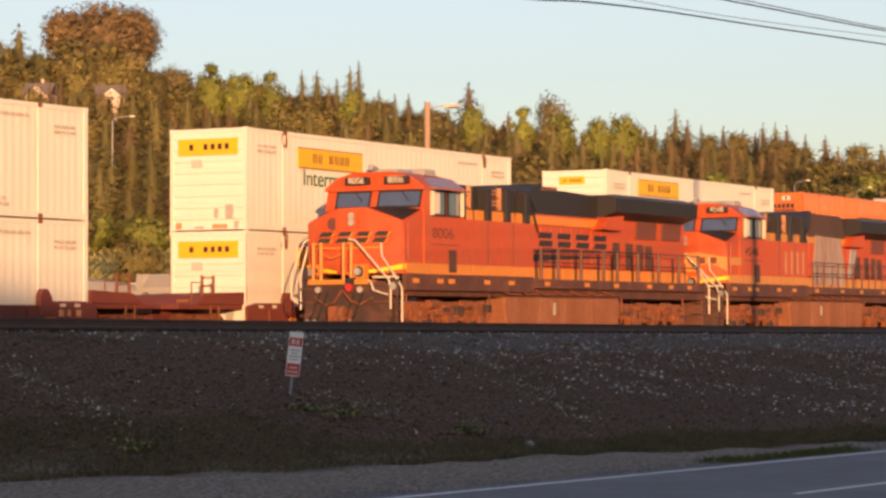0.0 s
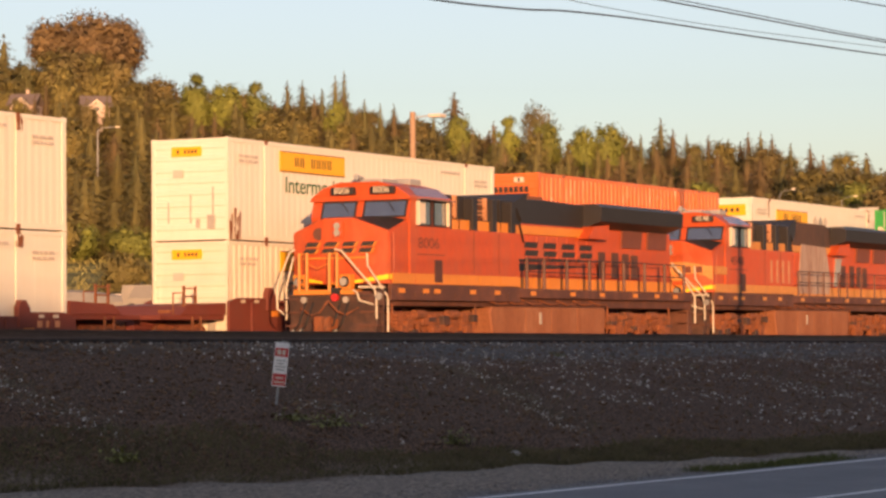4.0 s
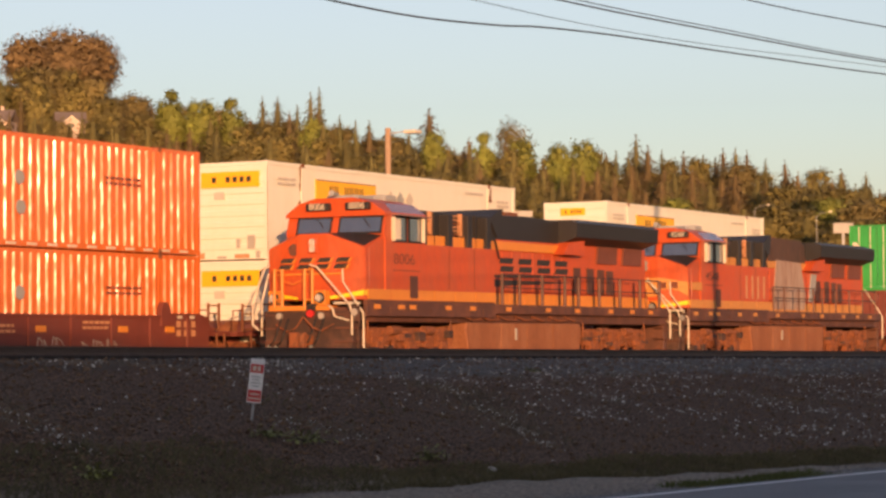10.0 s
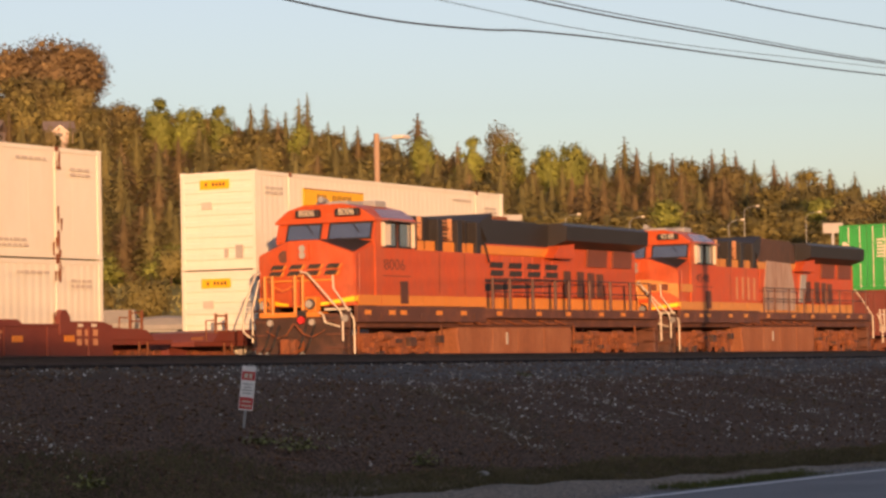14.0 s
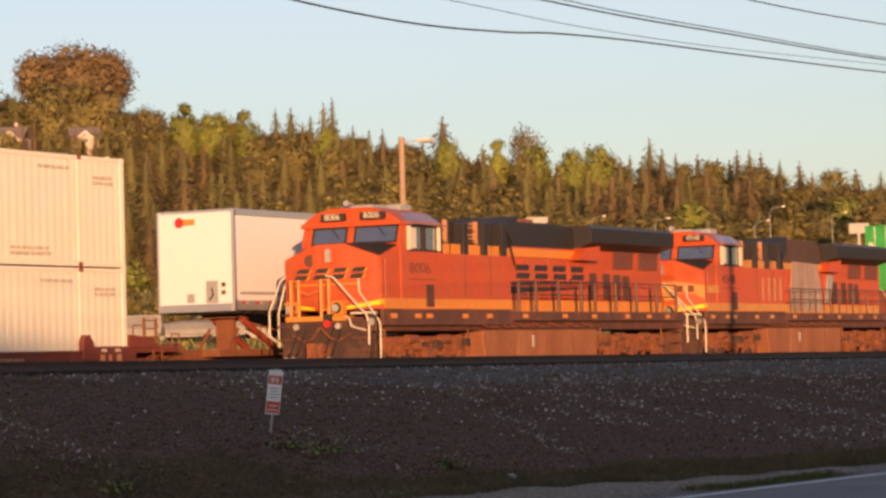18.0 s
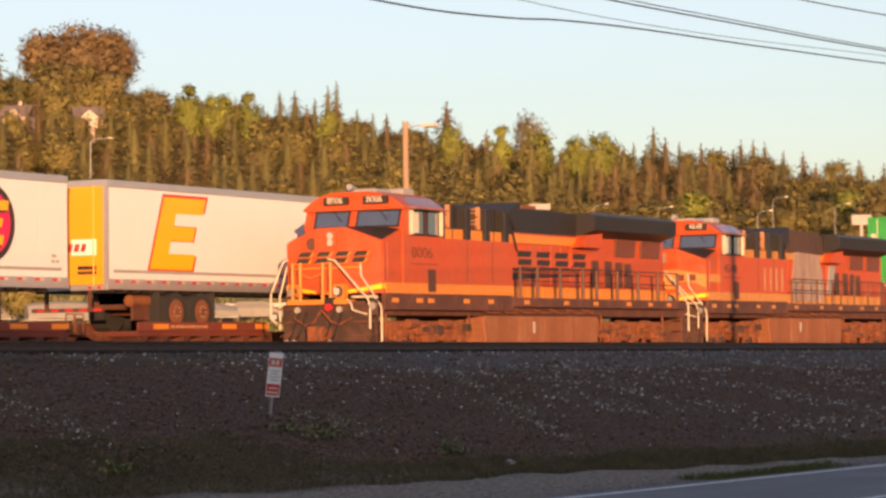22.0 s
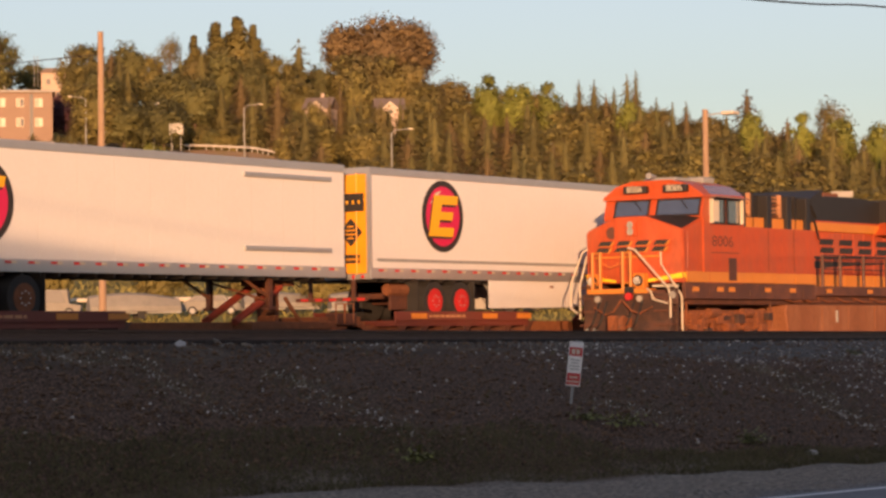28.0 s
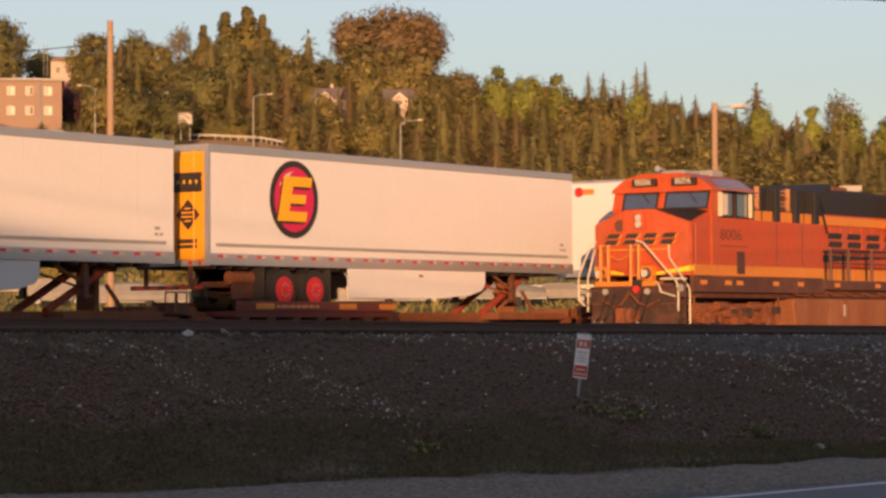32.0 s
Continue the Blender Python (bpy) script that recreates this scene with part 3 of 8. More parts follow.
    # number boards over the windscreens
    for yc in (-0.78, 0.46):
        nb = part("number_board", boxes([(1.44, 1.62, yc - 0.36, yc + 0.36, 4.4, 4.6)], 0.02), BLACK, lo, "black number board with pale digits")
        words("digits", number, 0.24, LIGHTPAINT, nb, pose(1.432, yc, 4.5, 0, 0, -90), 1.05)
    # side windows of the cab
    for xa, xb in ((2.04, 2.85), (2.92, 3.72)):
        fr = part("side_window", boxes([(xa, xa + 0.1, N - 0.02, N + 0.02, 3.55, 4.22), (xb - 0.1, xb, N - 0.02, N + 0.02, 3.55, 4.22), (xa, xb, N - 0.02, N + 0.02, 3.52, 3.58), (xa, xb, N - 0.02, N + 0.02, 4.18, 4.23)]), BLACK, lo, "side window in a black frame")
        part("pane", boxes([(xa + 0.08, xb - 0.08, N - 0.008, N + 0.02, 3.56, 4.2)]), GLASS, fr)
        # a pale sheet on the first pane stands in for reflected sky
        if xa < 2.5:
            part("pane_reflection", boxes([(xa + 0.1, xa + 0.46, N - 0.014, N - 0.008, 3.6, 4.16)]), PALEPANE, fr, "pale sheet on the pane, coloured as reflected sky")
    for xa in (1.98, 3.66):
        part("wind_deflector", boxes([(xa, xa + 0.05, N - 0.12, N, 3.55, 4.2)], 0.01), LIGHTPAINT, lo, "pale wind deflector beside the cab window")
    part("grab_bar", rod(bmesh.new(), (0.66, N - 0.05, 2.3), (0.66, N - 0.05, 3.3), 0.014, 6), ORANGE, lo)
    words("road_number", number, 0.42, INK if older else FADED, lo, pose(2.7, N - 0.004, 3.05), 1.45, label="faded dark road number on the cab side")
    part("cab_vent", boxes([(3.0, 3.45, N - 0.02, N + 0.02, 2.0, 2.62)], 0.015), FRAME, lo, "dark vent door")
    part("rivet_line", boxes([(2.05, 3.6, N - 0.006, N + 0.01, 2.74, 2.77)]), FADED, lo)
    # lamps
    part("headlight_box", boxes([(0.36, 0.5, -0.2, 0.14, 3.2, 3.62)], 0.02), ORANGE, lo)
    for z in (3.38, 3.56):
        part("headlight", disc(bmesh.new(), (0.35, -0.03, z - 0.06), (1, 0, 0), 0.095, 0.05, 14), LENS, lo, "round pale headlight lens")
    part("nose_vent", disc(bmesh.new(), (0.46, 0.6, 3.3), (1, 0, 0), 0.17, 0.06, 16), FRAME, lo, "round dark vent on the nose")
    for yd in (-0.38, 1.05):
        part("ditch_light", disc(bmesh.new(), (0.12, yd, 2.0), (1, 0, 0), 0.105, 0.16, 16), LENS, lo, "round ditch light with a pale lens")
        part("ditch_ring", disc(bmesh.new(), (0.2, yd, 2.0), (1, 0, 0), 0.15, 0.16, 18), BLACK, lo)
        part("ditch_bracket", boxes([(0.14, 0.4, yd - 0.17, yd + 0.17, 1.8, 2.2)], 0.02), YELLOW, lo)
    # nose mark: leaning dark bars over a paler field, no letters
    if not older:
        nose_mark = slant_bars("nose_mark", lo, INK, 0.0, 0.0, 2.3, 0.3, 0.0, 4, lean=0.75, gap=0.24, label="dark leaning company mark on the nose")
        nose_gold = slant_bars("nose_mark_lining", lo, YELLOW, 0.0, 0.0, 2.3, 0.3, 0.0, 4, lean=0.75, gap=0.24, label="yellow lining of the nose mark")
        nose_gold.matrix_basis = pose(0.4085, 1.09, 2.765, 0, 0, -90)
        nose_mark.matrix_basis = pose(0.405, 1.15, 2.78, 0, 0, -90)
        part("mark_underline", boxes([(0.395, 0.41, -0.9, 1.1, 2.62, 2.67)]), YELLOW, lo)
    else:
        part("nose_band", boxes([(0.4, 0.418, -0.46, 0.5, 2.35, 3.0), (0.4, 0.418, -0.46, 0.5, 2.06, 2.18)]), DULLYEL, lo, "cream band across the nose")
        for lows, highs in (((2.35, 2.5, 2.6, 2.56), (3.0, 2.93, 2.86, 2.84)), ((2.06, 2.06, 2.06, 2.06), (2.18, 2.18, 2.18, 2.18))):
            sw = bmesh.new()
            rim = [(0.405 + 0.19 * u, -0.46 - 1.05 * u, z) for u, z in zip((0, 0.45, 0.75, 1), highs)] + [(0.405 + 0.19 * u, -0.46 - 1.05 * u, z) for u, z in zip((1, 0.75, 0.45, 0), lows)]
            sw.faces.new([sw.verts.new(q) for q in rim])
            bmesh.ops.recalc_face_normals(sw, faces=sw.faces)
            part("nose_swoosh", sw, DULLYEL, lo, "cream swoosh on the nose side")
        part("nose_wing", prism(bmesh.new(), [(0.63, 2.56), (1.75, 2.56), (1.75, 2.84), (0.63, 2.84)], N - 0.003, N + 0.002), DULLYEL, lo)
        for u in (0.05, 0.42):
            part("emblem_block", boxes([(0.39 + 0.16 * u, 0.4 + 0.19 * u + 0.02, -0.5 - 1.05 * u - 0.22, -0.5 - 1.05 * u, 2.62, 2.84)]), FADED, lo, "dark emblem block on the nose")
    # the bright stripe at the foot of the nose
    st = bmesh.new()
    for s in (-1, 1):
        a = [(0.555, s * 1.5, 2.2), (0.385, s * 0.45, 2.02), (0.385, s * 0.45, 1.96), (0.555, s * 1.5, 2.06)]
        st.faces.new([st.verts.new(p) for p in a])
        part("nose_stripe", st, BRIGHT, lo, "bright yellow reflective stripe")
        st = bmesh.new()
    st.faces.new([st.verts.new(p) for p in ((0.555, -1.53, 2.2), (0.555, -1.53, 2.06), (0.68, -1.53, 2.06), (0.68, -1.53, 2.2))])
    part("nose_stripe", st, BRIGHT, lo, "bright yellow reflective stripe")

    # front end: pilot, plate, coupler, hoses, steps and rails
    part("pilot", prism(bmesh.new(), [(0.1, 1.66), (0.55, 1.66), (0.55, 0.35), (0.32, 0.3), (0.05, 0.42), (0.18, 0.9)], -1.35, 1.35, 0.03), PILOT, lo, "dark dusty pilot plate")
    part("front_plate", boxes([(0.02, 0.5, -0.72, 1.15, 1.66, 1.79)], 0.015), YELLOW, lo, "orange-yellow front platform")
    for yd in (0.98, 0.74, 0.04, -0.2):
        part("front_post", rod(bmesh.new(), (0.05, yd, 1.74), (0.05, yd, 2.78), 0.045, 7), YELLOW, lo)
    for ya, yb in ((-0.2, 0.04), (0.74, 0.98)):
        for z in (1.95, 2.75):
            part("gate_bar", rod(bmesh.new(), (0.05, ya, z), (0.05, yb, z), 0.025, 6), YELLOW, lo)
    part("front_chain", pipe(bmesh.new(), [(0.05, 0.04, 2.5), (0.04, 0.4, 2.36), (0.05, 0.74, 2.5)], 0.012, 5), YELLOW, lo)
    cp = part("coupler", boxes([(-0.42, 0.2, -0.16, 0.16, 0.72, 1.02), (-0.5, -0.3, -0.26, 0.22, 0.66, 1.08)], 0.05), TRUCK, lo)
    part("knuckle", rod(bmesh.new(), (-0.46, -0.16, 0.7), (-0.46, -0.16, 1.04), 0.09, 10), TRUCK, cp)
    part("marker_lamp", disc(bmesh.new(), (-0.02, -0.18, 1.58), (1, 0, 0), 0.1, 0.1, 14), REDPAINT, lo, "round red lamp on the pilot")
    part("marker_hood", boxes([(-0.02, 0.12, -0.32, -0.04, 1.66, 1.84)], 0.02), BLACK, lo)
    for yd in (-0.55, -0.3, 0.55, 0.78):
        part("air_hose", pipe(bmesh.new(), [(0.06, yd, 1.45), (-0.12, yd + 0.02, 1.1), (-0.16, yd + 0.1, 0.85), (-0.08, yd + 0.28, 0.72)], 0.028, 7), BLACK, lo)
        part("hose_end", rod(bmesh.new(), (-0.08, yd + 0.28, 0.72), (-0.06, yd + 0.36, 0.68), 0.04, 7), GREY, lo)
    part("cable_loop", pipe(bmesh.new(), [(-0.02, -0.9, 1.3), (-0.1, -0.55, 1.12), (-0.1, -0.3, 1.2), (-0.1, 0.0, 1.5), (-0.1, 0.25, 1.18), (-0.1, 0.5, 1.1), (-0.02, 0.9, 1.3)], 0.022, 6), TRUCK, lo)
    for yd in (-0.45, 0.85):
        part("class_lamp", disc(bmesh.new(), (0.08, yd, 1.52), (1, 0, 0), 0.085, 0.06, 12), TARP, lo)
    for side in (-1, 1):
        ys = side * 1.42
        part("step_well", boxes([(0.42, 0.5, min(ys, ys - side * 0.5), max(ys, ys - side * 0.5), 0.5, 1.74)]), PILOT, lo)
        for k in range(4):
            part("step_tread", boxes([(0.08, 0.45, min(ys, ys - side * 0.55), max(ys, ys - side * 0.55), 0.45 + 0.36 * k, 0.49 + 0.36 * k)]), FRAME, lo)
        part("step_landing", boxes([(0.1, 0.6, min(ys - side * 0.05, ys - side * 0.6), max(ys - side * 0.05, ys - side * 0.6), 1.82, 1.88)], 0.01), LIGHTPAINT if side < 0 else PILOT, lo, "step edge plate")
        if side < 0:
            part("step_handrail", pipe(bmesh.new(), [(0.06, -0.12, 2.88), (0.06, -0.34, 2.82), (0.0, -1.38, 1.78), (0.0, -1.44, 1.55), (0.0, -1.44, 1.0)], 0.026, 7), LIGHTPAINT, lo, "pale bent step handrail")
            part("step_handrail", pipe(bmesh.new(), [(0.44, -0.9, 2.84), (0.44, -0.92, 2.42), (0.34, -1.3, 1.98), (0.3, -1.6, 1.6), (0.3, -1.62, 1.45), (0.3, -1.62, 0.55)], 0.026, 7), LIGHTPAINT, lo, "pale bent step handrail")
        else:
            part("step_handrail", pipe(bmesh.new(), [(0.06, 1.12, 2.88), (0.0, 1.25, 2.8), (-0.1, 1.58, 1.95), (-0.1, 1.58, 1.3), (-0.06, 1.4, 1.15)], 0.026, 7), LIGHTPAINT, lo, "pale bent step handrail")
            part("step_handrail", pipe(bmesh.new(), [(0.44, 1.4, 2.7), (0.44, 1.45, 2.5), (0.3, 1.54, 1.9), (0.3, 1.54, 1.0)], 0.026, 7), LIGHTPAINT, lo, "pale bent step handrail")
    part("step_lamp", disc(bmesh.new(), (-0.01, -1.52, 1.6), (1, 0, 0), 0.1, 0.05, 14), LENS, lo)
    part("step_panel", boxes([(0.02, 0.06, -1.66, -1.38, 1.35, 1.78)], 0.01), PILOT, lo)
    part("low_handrail", pipe(bmesh.new(), [(0.02, -0.72, 1.78), (-0.02, -0.86, 1.7), (-0.02, -0.92, 1.5), (-0.02, -1.36, 1.38)], 0.024, 6), LIGHTPAINT, lo, "pale bent lower handrail")

    # machinery cabinet behind the cab, hood, radiator
    part("machinery_cabinet", boxes([(3.92, 8.2, N + 0.02, -N - 0.02, 1.94, 3.5)], 0.02), ORANGE, lo, "orange full-width machinery cabinet")
    for xa in (5.35, 6.9):
        part("cabinet_seam", boxes([(xa, xa + 0.02, N + 0.008, N + 0.03, 2.3, 3.48)]), FADED, lo)
    part("hood", boxes([(3.95, 20.6, -0.92, 0.92, 1.9, 3.86)], 0.03), ORANGE, lo, "long orange engine hood")
    part("hood_step", boxes([(4.0, 8.2, -1.3, 1.3, 3.48, 3.8)], 0.03), DULLYEL if older else YELLOW, lo, "yellow band along the top of the hood")
    part("hood_step", boxes([(8.3, 14.7, -0.97, 0.97, 3.54, 3.8)], 0.02), DULLYEL if older else YELLOW, lo, "yellow band along the top of the hood")
    for i in range(9):
        xa = 8.45 + i * 0.7
        part("hood_door", boxes([(xa, xa + 0.66, -0.945, -0.9, 2.3, 3.5)], 0.012), ORANGE, lo)
        if i % 3 == 1:
            part("door_latch", boxes([(xa + 0.05, xa + 0.09, -0.97, -0.94, 2.75, 2.95)]), FRAME, lo)
    for i in range(6):
        xa = 0.7 + i * 1.25
        part("stripe_panel", boxes([(xa, xa + 1.22, N - 0.004 if xa < 7 else N + 0.008, N + 0.03, 1.95, 2.23)]), DULLYEL if older else YELLOW, lo)
    for i in range(12):
        xa = 8.3 + i * 1.02
        part("stripe_panel", boxes([(xa, xa + 0.99, -0.955, -0.9, 1.92, 2.25)]), DULLYEL if older else YELLOW, lo)
    # roof gear
    part("brake_grid_box", boxes([(4.05, 9.1, -1.12, 1.12, 3.8, 4.5)], 0.04), BLACK, lo, "black dynamic brake housing")
    for xa in (4.0, 5.55, 6.75, 7.95):
        part("grid_post", boxes([(xa, xa + 0.28, -1.42, -1.1, 3.5, 4.42)], 0.02), BLACK, lo)
    for xa in (4.2, 6.05):
        for k in range(6):
            part("grid_louver", boxes([(xa, xa + 0.62, -1.2, -1.1, 3.86 + k * 0.105, 3.905 + k * 0.105)]), CREAM if k % 3 else RUST, lo, "pale rung of the brake grid")
        part("grid_frame", boxes([(xa + 0.62, xa + 0.7, -1.24, -1.1, 3.84, 4.48)]), CREAM, lo)
    for xa in (4.9, 7.1, 7.45):
        part("grid_stay", boxes([(xa, xa + 0.06, -1.3, -1.1, 3.5, 4.46)]), BLACK, lo)
    part("grid_bracket", prism(bmesh.new(), [(8.6, 4.45), (9.35, 4.74), (9.45, 4.74), (9.25, 4.1), (9.05, 3.9)], -1.2, 1.2), BLACK, lo)
    part("ladder_stay", rod(bmesh.new(), (8.6, -1.2, 4.4), (9.6, -0.98, 3.3), 0.03, 6), BLACK, lo)
    part("hood_roof", prism(bmesh.new(), [(9.0, 3.8), (9.25, 4.5), (10.0, 4.6), (11.5, 4.62), (14.0, 4.56), (15.0, 4.5), (15.0, 3.8)], -0.9, 0.9, 0.03), BLACK, lo, "black hood roof")
    part("exhaust", boxes([(11.3, 12.3, -0.3, 0.3, 4.55, 4.78)], 0.04), RUST, lo)
    wing = bmesh.new()
    sec = [(-0.95, 3.86), (-1.52, 4.06), (-1.55, 4.5), (-1.3, 4.6), (1.3, 4.6), (1.55, 4.5), (1.52, 4.06), (0.95, 3.86)]
    w0 = [wing.verts.new((13.9, yy, zz)) for yy, zz in sec]
    w1 = [wing.verts.new((20.3, yy, zz)) for yy, zz in sec]
    for i in range(8):
        wing.faces.new((w0[i], w0[(i + 1) % 8], w1[(i + 1) % 8], w1[i]))
    wing.faces.new(w0[::-1]), wing.faces.new(w1)
    bmesh.ops.recalc_face_normals(wing, faces=wing.faces)
    part("radiator_wing", wing, BLACK, lo, "black overhanging radiator wing")
    part("wing_top", boxes([(14.3, 17.2, -1.26, 1.26, 4.604, 4.625)]), WINGTOP, lo, "glossy wing top mirroring the sky")
    part("radiator_grille", boxes([(14.6 + 0.62 * k, 15.1 + 0.62 * k, -1.2, 1.2, 4.615, 4.64) for k in range(9)]), WINGTOP, lo)
    part("wing_bracket", prism(bmesh.new(), [(13.4, 3.5), (14.9, 3.5), (15.0, 3.98), (13.9, 3.9)], -1.3, 1.3, 0.02), ORANGE, lo)
    for xa in (16.6, 18.6):
        part("radiator_screen", prism(bmesh.new(), [(xa, 3.3), (xa + 1.5, 3.3), (xa + 1.6, 3.86), (xa + 0.1, 3.86)], -0.99, -0.9), FADED, lo, "dark red radiator screen")
    for xa in (14.9, 15.9, 16.7, 17.4):
        part("dark_panel", boxes([(xa, xa + 0.5, -0.96, -0.9, 2.3, 3.05 + 0.1 * (xa % 1))], 0.01), FRAME, lo)
    # marks on the hood
    if not older:
        slant_bars("hood_mark", lo, INK, 9.55, 2.9, 5.1, 0.42, -0.952, 4, lean=0.45, gap=0.2, label="dark leaning company mark on the hood")
        part("mark_swoosh", prism(bmesh.new(), [(9.2, 2.72), (14.9, 2.8), (14.9, 2.83), (9.2, 2.8)], -0.956, -0.94), INK, lo)
        part("mark_bar", prism(bmesh.new(), [(9.0, 2.42), (10.6, 2.5), (14.6, 2.64), (14.6, 2.66), (9.0, 2.66)], -0.956, -0.94), INK, lo)
    else:
        PATCH = mat("scorched_grey_paint", (0.32, 0.17, 0.12), 0.8, vary=0.4, scale=2.4, fine=9, bump=0.1, tint=(0.34, 0.29, 0.25), amount=1.0, spread=1.3, stretch=(1, 1, 0.16))
        SOOT = mat("sooty_rust", (0.085, 0.045, 0.032), 0.8, vary=0.5, scale=1.5, fine=9, bump=0.1, tint=(0.03, 0.024, 0.022), amount=0.9, stretch=(1, 1, 0.3))
        part("scorched_patch", prism(bmesh.new(), [(10.2, 2.0), (13.5, 2.0), (13.6, 2.6), (13.1, 3.8), (10.5, 3.86), (10.3, 2.9)], -0.985, -0.94), PATCH, lo, "grey heat-scorched paint patch on the hood")
        slant_bars("hood_mark", lo, CREAM, 5.9, 2.34, 2.3, 0.82, N + 0.02, 2, lean=0.0, gap=0.16, label="large worn cream company mark")
        part("rusty_roof_cover", prism(bmesh.new(), [(9.7, 3.8), (9.9, 4.5), (10.4, 4.68), (13.2, 4.66), (13.6, 4.4), (13.7, 3.8)], -0.96, 0.96, 0.03), SOOT, lo, "rust-stained roof cover")
        part("pale_streak", prism(bmesh.new(), [(14.0, 2.3), (14.5, 2.3), (14.9, 3.4), (14.3, 3.4)], -0.99, -0.94), GREY, lo)
    # handrail along the walkway
    for xp in (8.75, 9.9, 11.45, 13.05, 14.05, 15.6, 17.2, 18.8, 20.4):
        part("rail_post", rod(bmesh.new(), (xp, -1.5, 1.86), (xp, -1.5, 2.82), 0.056 if not older else 0.034, 7), FRAME, lo)
    for z in (2.8, 2.4):
        part("walkway_rail", rod(bmesh.new(), (8.75, -1.5, z), (20.4, -1.5, z), 0.022, 6), BLACK, lo)
    # rear end
    part("rear_pilot", boxes([(21.2, 21.5, -1.3, 1.3, 0.4, 1.7)], 0.03), FRAME, lo)
    for yr in (-1.42, 1.42):
        part("rear_handrail", pipe(bmesh.new(), [(20.6, yr * 0.7, 2.9), (21.2, yr * 0.9, 2.2), (21.5, yr, 1.8), (21.5, yr, 0.9)], 0.03, 7), LIGHTPAINT, lo)
        for k in range(4):
            part("rear_step", boxes([(21.2, 21.55, min(yr, yr * 0.65), max(yr, yr * 0.65), 0.5 + 0.36 * k, 0.54 + 0.36 * k)]), FRAME, lo)
    part("rear_coupler", boxes([(21.5, 21.95, -0.16, 0.16, 0.72, 1.02)], 0.04), TRUCK, lo)
    # below the frame
    part("fuel_tank", prism(bmesh.new(), [(6.55, 1.36), (14.2, 1.36), (14.3, 1.2), (14.1, 0.3), (6.7, 0.25), (6.45, 1.2)], -1.48, 1.48, 0.06), TANK, lo, "dusty brown fuel tank")
    for xa in (8.7, 10.4, 12.2):
        part("tank_strap", boxes([(xa, xa + 0.06, -1.495, -1.46, 0.4, 1.34)]), TANK, lo)
    part("tank_gauge", boxes([(9.6, 9.72, -1.51, -1.46, 0.85, 1.2)], 0.01), TARP, lo)
    for i in range(7):
        xa = 6.3 + i * 1.15
        part("air_pipe", pipe(bmesh.new(), [(xa, -1.42, 1.55), (xa + 0.5, -1.5, 1.44), (xa + 1.1, -1.5, 1.46)], 0.03, 6), TRUCK, lo)
    loco_truck(lo, 1.35)
    loco_truck(lo, 15.0)
    part("roof_unit", boxes([(3.1, 3.75, -0.75, -0.15, 4.7, 4.88)], 0.05), GREY, lo)
    hn = part("horn_base", boxes([(2.0, 2.9, -0.5, 0.5, 4.72, 4.84)], 0.05), GREY, lo)
    part("horn", rod(bmesh.new(), (2.0, 0.1, 4.86), (1.6, 0.1, 4.88), 0.03, 8, 0.09), GREY, hn)
    return lo


locomotive("locomotive", "orange, yellow and black diesel locomotive with a clean wide nose", pose(60.0, A_Y, 0), "8006", False)
locomotive("locomotive", "older orange diesel locomotive with scorched faded paint", pose(82.3, A_Y, 0), "4548", True)


# ---- the passing train: well cars with stacked containers, then spine cars with road trailers ----
# every wagon and load stands at its own start along the track; local x = 0 is its leading end, y = 0 the middle line
SPEED, GAIN = 5.956, 0.00245
LONG, HALF = 16.154, 1.296
moving = []


def on_train(ob, s0, lift=0.0):
    ob.matrix_world = pose(s0, B_Y, lift)
    moving.append((ob, s0, lift))
    return ob


def ribbed_side(y, z0, z1, x0, x1, pitch, depth, out, slope=0.8):
    """A pressed-steel wall of trapezoid ribs."""
    bm = bmesh.new()
    n = max(1, round((x1 - x0) / pitch))
    p = (x1 - x0) / n
    xs = []
    for i in range(n):
        a = x0 + i * p
        xs += [(a, 0), (a + p * 0.36, 0), (a + p * (0.36 + depth * slope / p), depth), (a + p * 0.86, depth)]
    xs.append((x1, 0))
    lo = [bm.verts.new((x, y - out * d, z0)) for x, d in xs]
    hi = [bm.verts.new((x, y - out * d, z1)) for x, d in xs]
    for i in range(len(xs) - 1):
        q = (lo[i], lo[i + 1], hi[i + 1], hi[i])
        bm.faces.new(q if out < 0 else q[::-1])
    return bm


def ribbed_end(x, z0, z1, count, depth):
    bm = bmesh.new()
    p = (z1 - z0) / count
    zs = []
    for i in range(count):
        a = z0 + i * p
        zs += [(a, 0), (a + p * 0.4, 0), (a + p * 0.5, depth), (a + p * 0.9, depth)]
    zs.append((z1, 0))
    a = [bm.verts.new((x + d, -HALF + 0.1, z)) for z, d in zs]
    b = [bm.verts.new((x + d, HALF - 0.1, z)) for z, d in zs]
    for i in range(len(zs) - 1):
        bm.faces.new((a[i], a[i + 1], b[i + 1], b[i]))
    bmesh.ops.recalc_face_normals(bm, faces=bm.faces)
    return bm


